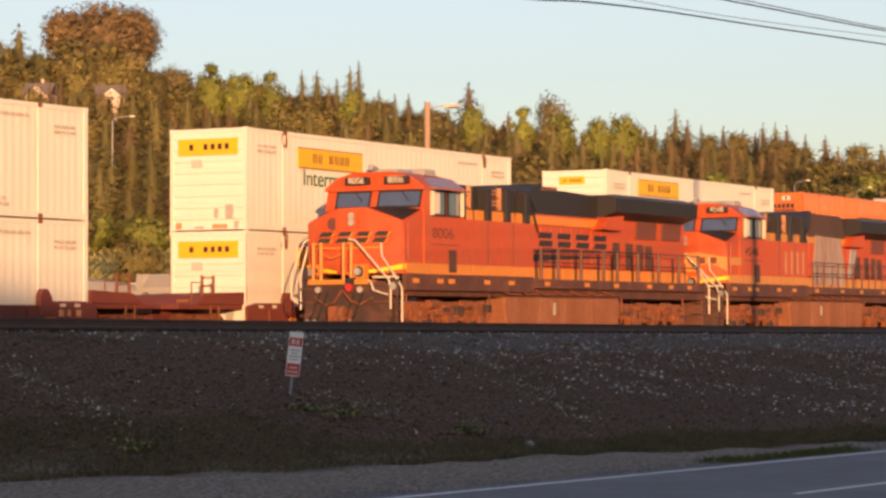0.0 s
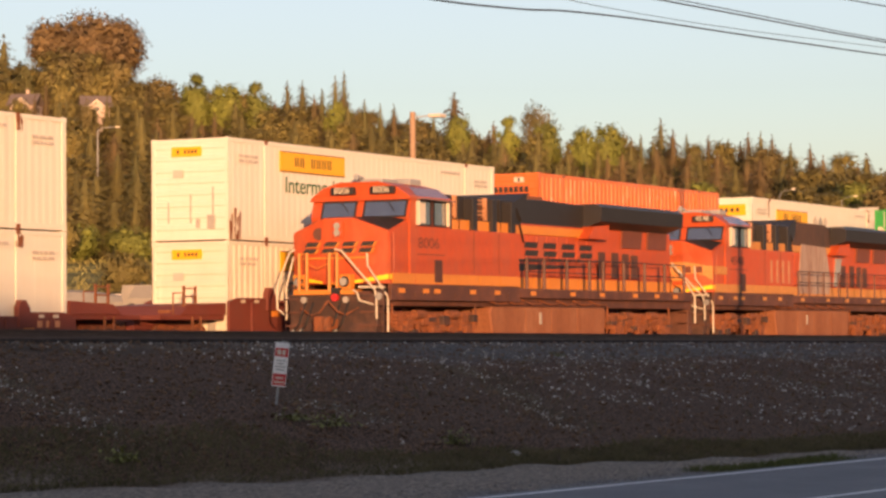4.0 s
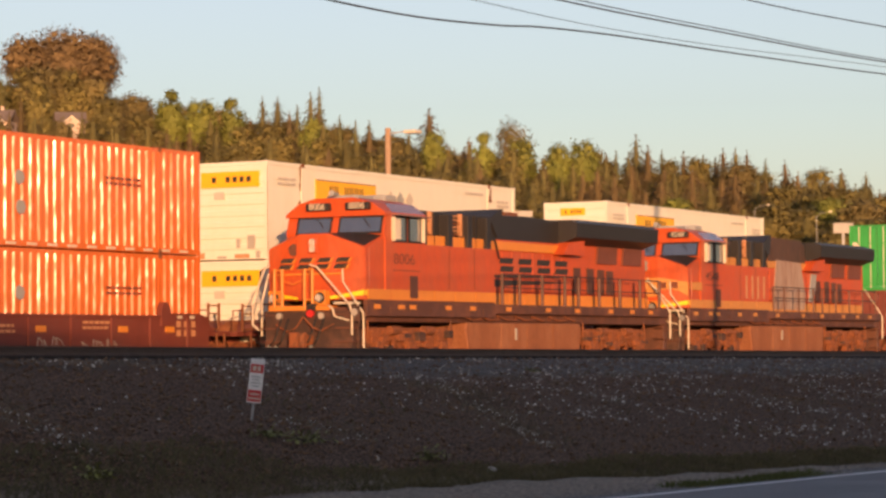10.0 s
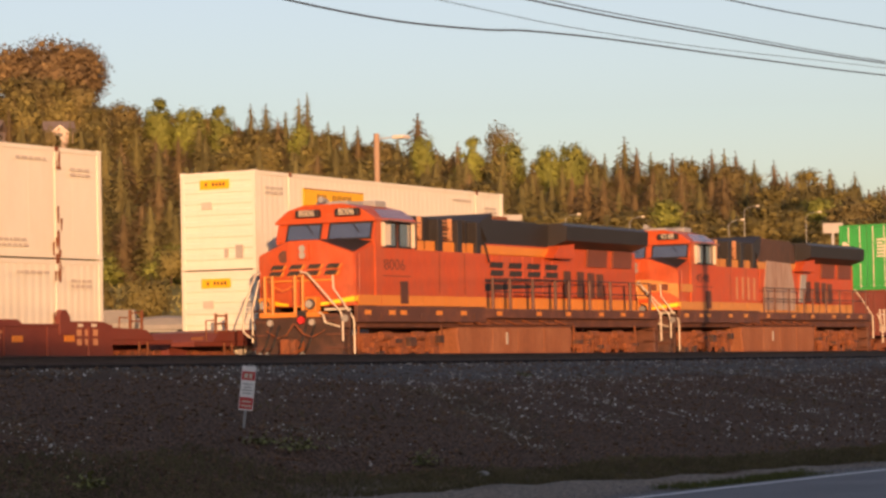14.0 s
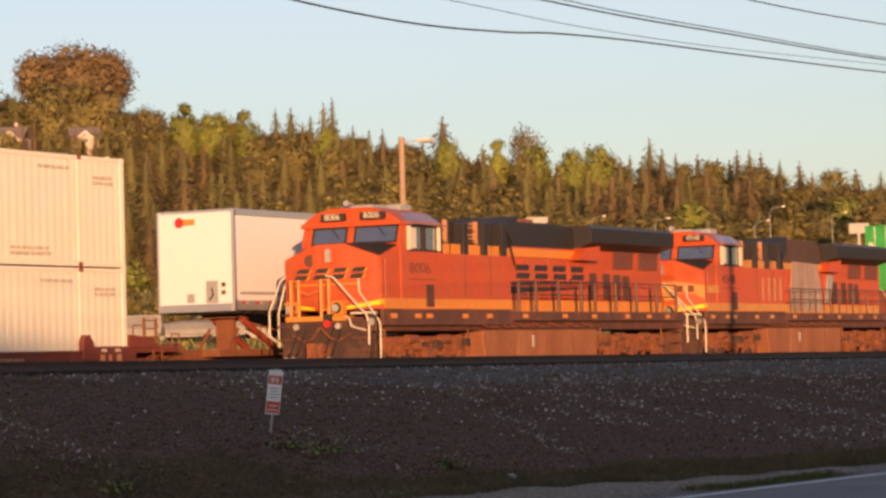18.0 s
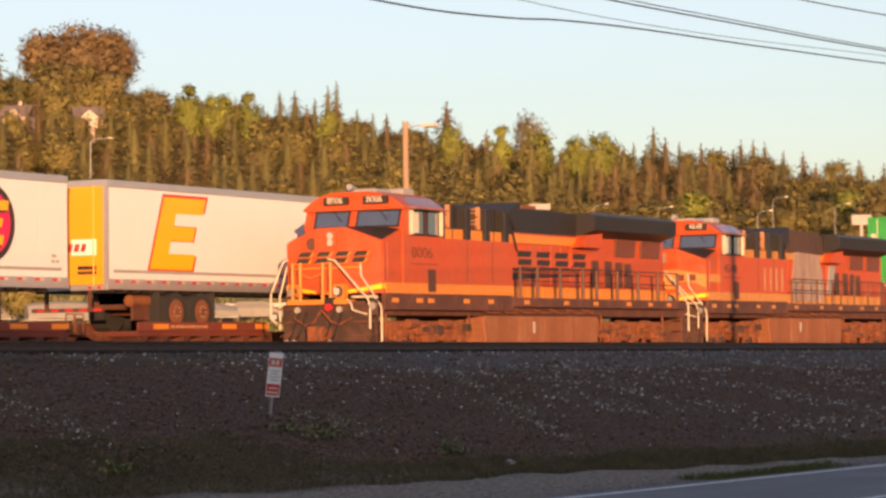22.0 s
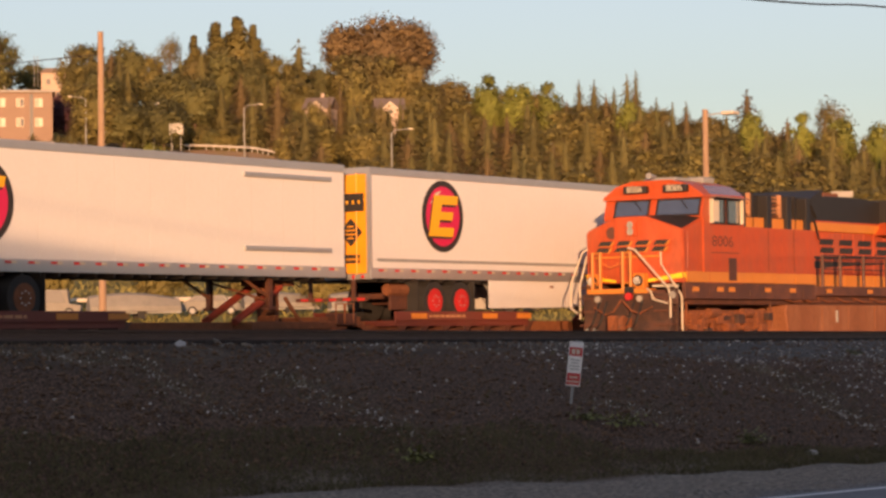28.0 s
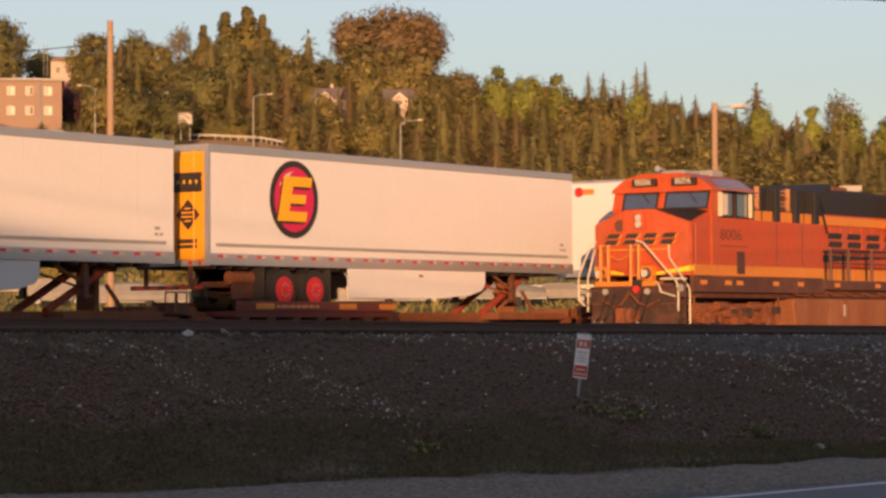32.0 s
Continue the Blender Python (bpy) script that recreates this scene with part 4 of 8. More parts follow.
def container(z0, paint, label, pitch=0.31, depth=0.0055, ribs=8, trim=None):
    """A long freight container with its bottom at z0: posts, rails, castings, ribbed walls."""
    H = 2.89
    trim = trim or paint
    c = thing("container", label, "container", "stacked containers")
    N = -HALF
    for y, out in ((N + 0.035, 1), (HALF - 0.035, -1)):
        for x0, x1 in ((0.16, 1.9), (2.06, 14.1), (14.26, LONG - 0.16)):
            part("side_panel", ribbed_side(y, z0 + 0.16, z0 + H - 0.12, x0, x1, pitch, depth, out, 0.83 if depth > 0.03 else 2.4), paint, c)
        part("bottom_rail", boxes([(0.16, LONG - 0.16, min(y, y - out * 0.033), max(y, y - out * 0.033), z0 + 0.02, z0 + 0.17)]), trim, c)
        part("top_rail", boxes([(0.16, LONG - 0.16, min(y, y - out * 0.033), max(y, y - out * 0.033), z0 + H - 0.13, z0 + H - 0.02)]), trim, c)
        for x in (0.0, 1.9, 14.1, LONG - 0.16):
            p = part("post", boxes([(x, x + 0.16, min(y, y - out * 0.036), max(y, y - out * 0.036), z0 + 0.02, z0 + H - 0.02)], 0.008), trim, c)
            for z in (z0 + 0.004, z0 + H - 0.124):
                part("corner_casting", boxes([(x - 0.004, x + 0.17, min(y + out * 0.1, y - out * 0.042), max(y + out * 0.1, y - out * 0.042), z, z + 0.12)], 0.01), RUST if x in (1.9, 14.1) else trim, p)
    for x, s in ((0.0, 1), (LONG, -1)):
        end = ribbed_end(x + s * 0.03, z0 + 0.16, z0 + H - 0.12, ribs, -s * 0.025)
        part("end_panel", end, paint, c)
        part("end_frame", boxes([(min(x, x + s * 0.08), max(x, x + s * 0.08), -HALF, -HALF + 0.12, z0 + 0.02, z0 + H - 0.02), (min(x, x + s * 0.08), max(x, x + s * 0.08), HALF - 0.12, HALF, z0 + 0.02, z0 + H - 0.02),
                                 (min(x, x + s * 0.08), max(x, x + s * 0.08), -HALF + 0.12, HALF - 0.12, z0 + 0.02, z0 + 0.17), (min(x, x + s * 0.08), max(x, x + s * 0.08), -HALF + 0.12, HALF - 0.12, z0 + H - 0.13, z0 + H - 0.02)], 0.006), trim, c)
    part("roof_panel", boxes([(0.05, LONG - 0.05, -HALF + 0.03, HALF - 0.03, z0 + H - 0.06, z0 + H - 0.03)]), trim, c)
    part("floor_panel", boxes([(0.05, LONG - 0.05, -HALF + 0.05, HALF - 0.05, z0 + 0.03, z0 + 0.1)]), trim, c)
    return c


def mark_bars(name, parent, material, x0, x1, z0, z1, y, count, skip=(), label=""):
    """Lettering as plain upright bars."""
    w = (x1 - x0) / count
    for i in range(count):
        if i in skip:
            continue
        a = x0 + i * w
        for u, v in ((0.0, 0.2), (0.45, 0.65)):
            part(name, boxes([(a + w * u, a + w * v, y - 0.004, y + 0.002, z0, z1)]), material, parent, label)


def small_writing(parent, x0, x1, z, y, rows=1, material=None):
    """Lines too small to read, as broken bars."""
    bm = bmesh.new()
    r = random.Random(int(x0 * 100 + z * 10))
    for k in range(rows):
        x = x0
        while x < x1 - 0.1:
            w = r.uniform(0.08, 0.3)
            box(bm, x, min(x + w, x1), y - 0.003, y + 0.001, z - k * 0.14, z - k * 0.14 + 0.07)
            x += w + 0.05
    return part("small_writing", bm, material or GREY, parent)


YF = -HALF - 0.004        # just proud of the near wall


def yellow_panel(c, z0, x0=2.72, x1=6.36, top=0.42, tall=0.6):
    p = part("yellow_panel", boxes([(x0, x1, YF - 0.012, YF + 0.02, z0 + 2.89 - top - tall, z0 + 2.89 - top)]), SIGNYEL, c, "yellow panel with a dark company mark")
    zt = z0 + 2.89 - top
    part("panel_border", boxes([(x0, x1, YF - 0.016, YF - 0.01, zt - 0.03, zt), (x0, x1, YF - 0.016, YF - 0.01, zt - tall, zt - tall + 0.03)]), FADED, p)
    mark_bars("panel_mark", p, INK, x0 + 0.8, x1 - 0.7, zt - tall * 0.72, zt - tall * 0.26, YF - 0.014, 7, skip=(2,))
    return p


def end_panel_mark(c, z0, half=1.0, top=0.3, tall=0.46, yc=0.0):
    zt = z0 + 2.89 - top
    p = part("end_sign", boxes([(-0.02, 0.04, yc - half, yc + half, zt - tall, zt)]), SIGNYEL, c, "yellow sign on the container end")
    bm = bmesh.new()
    for i in range(6):
        if i != 1:
            y = yc + half * 0.62 - i * half * 0.24
            box(bm, -0.026, -0.018, y - half * 0.14, y, zt - tall * 0.68, zt - tall * 0.32)
    part("sign_mark", bm, INK, p)
    return p


def intermodal(c, z0, z=4.62 - 3.26):
    return words("lettering", "Intermodal", 0.68, GREENINK, c, pose(4.62, YF - 0.006, z0 + z), 1.1, label="dark green lettering")


def rust_stain(c, x, z0, z1, y=None, w=0.1):
    """Ragged runs of rust below a casting, each run a thin flake of its own length."""
    y = YF - 0.044 if y is None else y
    r = random.Random(int(x * 31 + z0 * 7))
    bm = bmesh.new()
    for k in range(11):
        xa = x + r.gauss(0, w * 0.75)
        za = r.uniform(z0, z1)
        h, wk = r.uniform(0.15, 0.75), w * r.uniform(0.2, 0.75)
        o = [(xa - wk / 2, za), (xa - wk * 0.2, max(z0, za - h)), (xa + wk * 0.15, max(z0, za - h * 0.9)), (xa + wk / 2, za), (xa + wk * 0.2, za + h * 0.12)]
        yk = y if abs(xa - x) < 0.07 else y + 0.026
        prism(bm, o, yk - 0.003 - 0.0004 * k, yk + 0.001)
    return part("rust_stain", bm, RUST, c, "run-down rust stain")


LOW, UP = 0.36, 3.255
GLOSSWHITE = mat("glossy_white_container_paint", (0.68, 0.63, 0.5), 0.24, vary=0.06, scale=0.8, fine=1.1, bump=0.8, stretch=(1, 1, 0.35))
GLOSSWHITE.node_tree.nodes["Bump"].inputs["Distance"].default_value = 0.05
P_LOW = container(LOW, WHITE, "white corrugated freight container, lower of a stack")
P_UP = container(UP, WHITE, "white corrugated freight container, upper of a stack")
G_LOW = container(LOW, GLOSSWHITE, "glossy white corrugated freight container, lower of a stack", 0.31, 0.022, 8)
S_UP = container(UP, WHITE, "white smooth-sided freight container with rusty posts", 1.72, 0.004)
S_LOW = container(LOW, WHITE, "white smooth-sided freight container, lower of a stack", 1.72, 0.004)
O_LOW = container(LOW, CORANGE, "bright orange corrugated freight container, lower of a stack", 0.34, 0.045, 9)
O_UP = container(UP, CORANGE, "bright orange corrugated freight container, upper of a stack", 0.34, 0.045, 9)

STACKS = (37.95, 61.5, 85.15, 104.65, 124.4, 148.24)
SINK = (0, 0, 0, 0, 0, -0.07)
again = pose(0, 0, 0)
PAIRS = [(P_UP, P_LOW), (copy_thing(P_UP, again), S_LOW), (copy_thing(P_UP, again), G_LOW), (O_UP, O_LOW), (S_UP, copy_thing(P_LOW, again)), (copy_thing(P_UP, again), copy_thing(P_LOW, again))]
for i, s0 in enumerate(STACKS):
    up, low = PAIRS[i]
    on_train(up, s0, SINK[i]), on_train(low, s0, SINK[i])
    for c, z0 in ((up, UP), (low, LOW)):
        if i == 3:
            end = part("end_mark", boxes([(-0.022, 0.03, -0.95, 0.85, z0 + 2.1, z0 + 2.16)]), INK, c, "dark company mark as bars")
            bm = bmesh.new()
            for k in range(9):
                box(bm, -0.022, 0.03, 0.84 - k * 0.2 - 0.13, 0.84 - k * 0.2, z0 + 2.22, z0 + 2.42)
            part("mark_letters", bm, INK, end)
            part("label_plate", boxes([(-0.024, 0.03, -0.72, -0.36, z0 + 2.56, z0 + 2.74)]), LIGHTPAINT, c)
            part("label_plate", boxes([(-0.028, 0.03, -0.58, -0.5, z0 + 2.58, z0 + 2.72)]), INK, c)
            for k in (0, 1):
                part("hazard_plate", disc(bmesh.new(), (-0.01, 1.02, z0 + 0.65 + k * 1.1), (1, 0, 0), 0.2, 0.03, 4), GREY, c, "grey diamond plate")
            for x, z in ((7.9, 1.75), (7.95, 1.0)):
                part("side_plate", disc(bmesh.new(), (x, YF - 0.03, z0 + z), (0, 1, 0), 0.19, 0.03, 8), GREY, c, "grey plate on the side")
            small_writing(c, 11.6, 13.2, z0 + 1.9, YF - 0.04, 2, FADED)
            if z0 == UP:
                part("reflector_row", boxes([(0.5 + k * 0.86, 0.9 + k * 0.86, YF - 0.012, YF + 0.03, z0 + 0.06, z0 + 0.12) for k in range(18)]), LIGHTPAINT, c, "row of pale reflector dashes")
            continue
        if i in (1, 2, 4, 5):
            yellow_panel(c, z0, top=0.24 if i == 2 else 0.42)
        if (i, z0) not in ((4, UP), (1, LOW)) and i:
            intermodal(c, z0, 1.58 if i == 1 else 1.66)
        if i in (1, 4):
            end_panel_mark(c, z0)
        elif i in (2, 5):
            end_panel_mark(c, z0, 0.5, 0.24, 0.28, 0.1)
        small_writing(c, 12.4, 13.8, z0 + 2.5, YF - 0.03, 1, FAINT)
        small_writing(c, 11.2, 12.9, z0 + 0.42, YF - 0.03, 2, FAINT)
        small_writing(c, 0.5, 1.5, z0 + 2.35, YF - 0.03, 2, FAINT)
        small_writing(c, 14.7, 15.6, z0 + 2.3, YF - 0.03, 2, FAINT)
        part("end_lock", boxes([(-0.03, 0.04, -0.34, -0.22, z0 + 0.35, z0 + 0.62), (-0.03, 0.04, -0.85, -0.6, z0 + 0.32, z0 + 0.72)], 0.01), TARP, c)
        part("end_placard", boxes([(-0.02, 0.04, 0.2, 0.55, z0 + 1.78, z0 + 2.0)]), FAINT, c)
        if z0 == UP and i in (1, 4):
            for k, (yy, w, h) in enumerate(((1.0, 0.2, 0.5), (0.3, 0.3, 0.2), (-0.4, 0.5, 0.35), (-0.95, 0.14, 0.6))):
                part("rust_stain", boxes([(-0.008, 0.03, yy - w / 2, yy + w / 2, z0 + 0.05, z0 + 0.05 + h * 0.35)], 0.005), TARP if k % 2 else CREAM, c)
        if i == 4:
            rust_stain(c, 1.98, z0 + 0.1, z0 + 2.8, w=0.2), rust_stain(c, 14.18, z0 + 0.05, z0 + 1.6, w=0.14)
            rust_stain(c, 14.18, z0 + 2.3, z0 + 2.8)
            if z0 == UP:
                for k in range(3):
                    part("hazard_diamond", disc(bmesh.new(), (7.3 + k * 0.62, YF - 0.024, z0 + 2.1), (0, 1, 0), 0.24, 0.02, 4), (FAINT, GREY, FAINT)[k], c, "small hazard diamond")
        if i == 2 and z0 == UP:
            for k in range(3):
                rb = bmesh.new()
                box(rb, -0.008, 0.02, 0.7 - k * 0.75, 0.74 - k * 0.75, z0 + 0.5, z0 + 1.1 + 0.2 * k)
                part("rust_stain", rb, TARP, c)
            rust_stain(c, 0.4, z0 + 0.0, z0 + 0.9, w=0.2)
        if i == 1:
            rust_stain(c, 1.98, z0 + 2.4, z0 + 2.85), rust_stain(c, 14.18, z0 + 2.45, z0 + 2.85)


# ---- well cars ----
def rail_truck(parent, x, material=None):
    m = material or TRUCK
    bm = bmesh.new()
    prism(bm, [(x - 1.1, 0.42), (x - 0.95, 0.66), (x - 0.4, 0.86), (x + 0.4, 0.86), (x + 0.95, 0.66), (x + 1.1, 0.42), (x + 0.75, 0.34), (x + 0.4, 0.5), (x - 0.4, 0.5), (x - 0.75, 0.34)], -1.12, -0.96)
    prism(bm, [(x - 1.1, 0.42), (x - 0.4, 0.86), (x + 0.4, 0.86), (x + 1.1, 0.42)], 0.96, 1.12)
    box(bm, x - 0.22, x + 0.22, -1.0, 1.0, 0.5, 0.85)
    tr = part("truck", bm, m, parent, "rusty two-axle truck")
    for dx in (-0.88, 0.88):
        for y in (-0.78, 0.78):
            w = part("wheel", disc(bmesh.new(), (0, 0, 0), (0, 1, 0), 0.46, 0.13, 22), m, tr)
            w.location = (x + dx, y, 0.46)
        part("axle", rod(bmesh.new(), (x + dx, -1.05, 0.46), (x + dx, 1.05, 0.46), 0.08, 8), m, tr)
    return tr


def well_car(lead, tail, top, ends, bumps):
    """A well car for one stack; lead and tail are how far its end platforms reach past the load, top and ends the heights of its side."""
    w = thing("well_car", "red-brown well car with faded lettering under its containers", "well car", "well cars")
    for y in (-1.44, 1.36):
        bm = bmesh.new()
        prism(bm, [(-0.2, ends - 0.1), (0.3, ends), (1.75, ends), (1.95, top), (14.2, top), (14.4, ends), (15.85, ends), (LONG + 0.2, ends - 0.1), (LONG + 0.2, 0.35), (-0.2, 0.35)], y, y + 0.08, 0.012)
        part("well_side", bm, WELL, w, "red-brown well side")
        part("top_chord", boxes([(2.1, 14.1, y - 0.04, y + 0.12, top - 0.03, top + 0.04)], 0.01), WELL, w)
        part("bottom_chord", boxes([(-0.2, LONG + 0.2, y - 0.05, y + 0.1, 0.3, 0.42)], 0.01), WELL, w)
        for x in (1.85, 14.1):
            part("stack_guide", prism(bmesh.new(), [(x - 0.14, ends - 0.35), (x - 0.16, ends + 0.12), (x - 0.06, ends + 0.3), (x + 0.14, ends + 0.3), (x + 0.3, ends + 0.1), (x + 0.34, ends - 0.35)], y - 0.06, y + 0.1, 0.02), WELL, w, "upright stack guide")
    for x in (0.4, 1.1, 14.8, 15.4):
        part("end_reflector", boxes([(x, x + 0.22, -1.452, -1.438, ends - 0.14, ends - 0.06)]), LIGHTPAINT, w)
    for x in ((3.0, 6.6, 10.2) if bumps else ()):
        part("chord_cap", prism(bmesh.new(), [(x, top), (x + 0.25, top + 0.15), (x + 2.0, top + 0.15), (x + 2.25, top)], -1.47, -1.36), WELL, w)
    for k in range(9):
        x = 0.9 + k * 1.79
        part("side_rib", boxes([(x, x + 0.09, -1.49, -1.43, 0.4, top - 0.04)], 0.008), WELL, w)
    for x in (2.0, 5.4, 8.4, 12.0, 14.2):
        part("reflector", boxes([(x, x + 0.42, -1.46, -1.43, top - 0.42, top - 0.26)]), YELLOW, w, "small yellow reflector")
    small_writing(w, 3.0, 4.4, top - 0.26, -1.448, 1, CREAM)
    small_writing(w, 6.2, 7.6, top - 0.3, -1.448, 2, CREAM)
    small_writing(w, 10.4, 11.6, top - 0.2, -1.448, 2, CREAM)
    for k in range(6):
        part("stencil_block", boxes([(14.75 + (k % 3) * 0.36, 14.95 + (k % 3) * 0.36, -1.447, -1.438, ends - 0.62 + (k // 3) * 0.24, ends - 0.45 + (k // 3) * 0.24)]), CREAM, w)
    # faded scrawls: short bent strokes of pale paint
    gr = random.Random(int(lead * 10 + tail))
    for k in range(3):
        x, z = gr.uniform(1.2, 13.5), gr.uniform(0.45, max(0.5, top - 0.65))
        for q in range(gr.choice((3, 4, 5))):
            h, lean = gr.uniform(0.16, 0.34), gr.uniform(-0.14, 0.14)
            bend = gr.uniform(0.05, 0.2)
            part("faded_scrawl", pipe(bmesh.new(), [(x, -1.44, z), (x + lean, -1.44, z + h), (x + lean + bend, -1.44, z + h * gr.uniform(0.4, 0.9)), (x + bend * 1.3, -1.44, z + h * 0.1)], 0.012, 5), TARP if k else CREAM, w)
            x += gr.uniform(0.25, 0.4)
    part("well_floor", boxes([(0, LONG, -1.3, 1.3, 0.28, 0.35)]), WELL, w)
    for a, b, s in ((-lead, -0.15, -1), (LONG + 0.15, LONG + tail, 1)):
        if b - a < 0.6:
            continue
        part("end_platform", boxes([(a, b, -1.25, 1.25, 1.02, 1.16)], 0.02), WELL, w, "rusty end platform")
        part("end_beam", boxes([(a, b, -0.4, 0.4, 0.62, 1.02)], 0.02), WELL, w)
        part("end_bulkhead", prism(bmesh.new(), [(min(a + 0.9, b), 1.16), (b, 1.16), (b, 1.5), (min(a + 1.3, b), 1.42)] if s < 0 else [(a, 1.16), (max(b - 0.9, a), 1.16), (max(b - 1.3, a), 1.42), (a, 1.5)], -1.3, 1.3), WELL, w)
        x = (a + b) / 2
        rail_truck(w, x)
        for xl in (x - 0.35, x + 0.2):
            part("ladder_stile", boxes([(xl, xl + 0.07, -1.2, -1.14, 1.1, 1.95)], 0.008), RUST, w)
        for k in range(4):
            part("ladder_rung", boxes([(x - 0.3, x + 0.22, -1.19, -1.15, 1.2 + k * 0.22, 1.24 + k * 0.22)]), RUST, w)
        part("grab_rail", pipe(bmesh.new(), [(x - 0.9, -1.22, 1.1), (x - 0.9, -1.22, 1.75), (x - 0.5, -1.22, 1.75)], 0.02, 6), RUST, w)
        part("side_step", boxes([(x - 0.2, x + 0.25, -1.4, -1.2, 0.5, 0.55), (x - 0.2, x - 0.15, -1.38, -1.34, 0.5, 1.1), (x + 0.2, x + 0.25, -1.38, -1.34, 0.5, 1.1)]), RUST, w)
        part("coupler", boxes([(a - 0.35 if s < 0 else b, a if s < 0 else b + 0.35, -0.15, 0.15, 0.72, 0.98)], 0.03), TRUCK, w)
        for k in range(3):
            part("brake_gear", boxes([(x - 0.6 + k * 0.5, x - 0.35 + k * 0.5, -0.9 + 0.2 * k, -0.5 + 0.2 * k, 1.16, 1.3 + 0.08 * k)], 0.03), RUST, w)
    return w


for s0, lead, tail, (top, ends, bumps), sink in zip(STACKS, (3.3, 3.3, 3.3, 1.65, 1.65, 3.3), (3.3, 3.3, 1.65, 1.65, 3.3, 2.4),
                                                    ((1.06, 1.2, 0), (1.06, 1.2, 0), (1.54, 1.64, 0), (1.54, 1.64, 0), (1.54, 1.64, 1), (1.06, 1.2, 0)), SINK):
    on_train(well_car(lead, tail, top, ends, bumps), s0, sink)


# ---- road trailers on spine cars ----
def block_e(bm, x0, z0, w, h, lean, y):
    """A leaning comb of plain bars: a spine and three arms."""
    def quad(xa, xb, za, zb):
        prism(bm, [(xa + lean * (za - z0), za), (xb + lean * (za - z0), za), (xb + lean * (zb - z0), zb), (xa + lean * (zb - z0), zb)], y - 0.004, y + 0.002)
    quad(x0, x0 + w * 0.36, z0, z0 + h)
    for a, b, k in ((0.0, 0.22, 1.0), (0.4, 0.6, 0.88), (0.78, 1.0, 1.0)):
        quad(x0 + w * 0.36, x0 + w * k, z0 + h * a, z0 + h * b)
    return bm


def oval(bm, xc, zc, rx, rz, y, thick, seg=36):
    prism(bm, [(xc + rx * math.cos(2 * math.pi * i / seg), zc + rz * math.sin(2 * math.pi * i / seg)) for i in range(seg)], y - thick, y)
    return bm


def dual_wheel(parent, x, rim, near=True):
    """A pair of tyres with a dished rim."""
    t = part("tyre", disc(bmesh.new(), (x, -1.02, 1.53), (0, 1, 0), 0.51, 0.5, 28), RUBBER, parent)
    bm = bmesh.new()
    for r, yy in ((0.33, -1.275), (0.2, -1.29), (0.11, -1.31)):
        disc(bm, (x, yy, 1.53), (0, 1, 0), r, 0.03, 20)
    part("rim", bm, rim, t, "painted wheel rim")
    for k in range(8):
        a = k * math.pi / 4
        part("wheel_nut", disc(bmesh.new(), (x + 0.15 * math.cos(a), -1.31, 1.53 + 0.15 * math.sin(a)), (0, 1, 0), 0.02, 0.03, 6), ALU, t)
    part("tyre", disc(bmesh.new(), (x, 1.02, 1.53), (0, 1, 0), 0.51, 0.5, 28), RUBBER, parent)
    return t


TZ0, TZ1 = 2.08, 4.97
CREAMDOOR = mat("cream_trailer_door", (0.52, 0.45, 0.34), 0.6, vary=0.12, scale=2, fine=10, bump=0.02, tint=(0.45, 0.3, 0.16), amount=0.5)


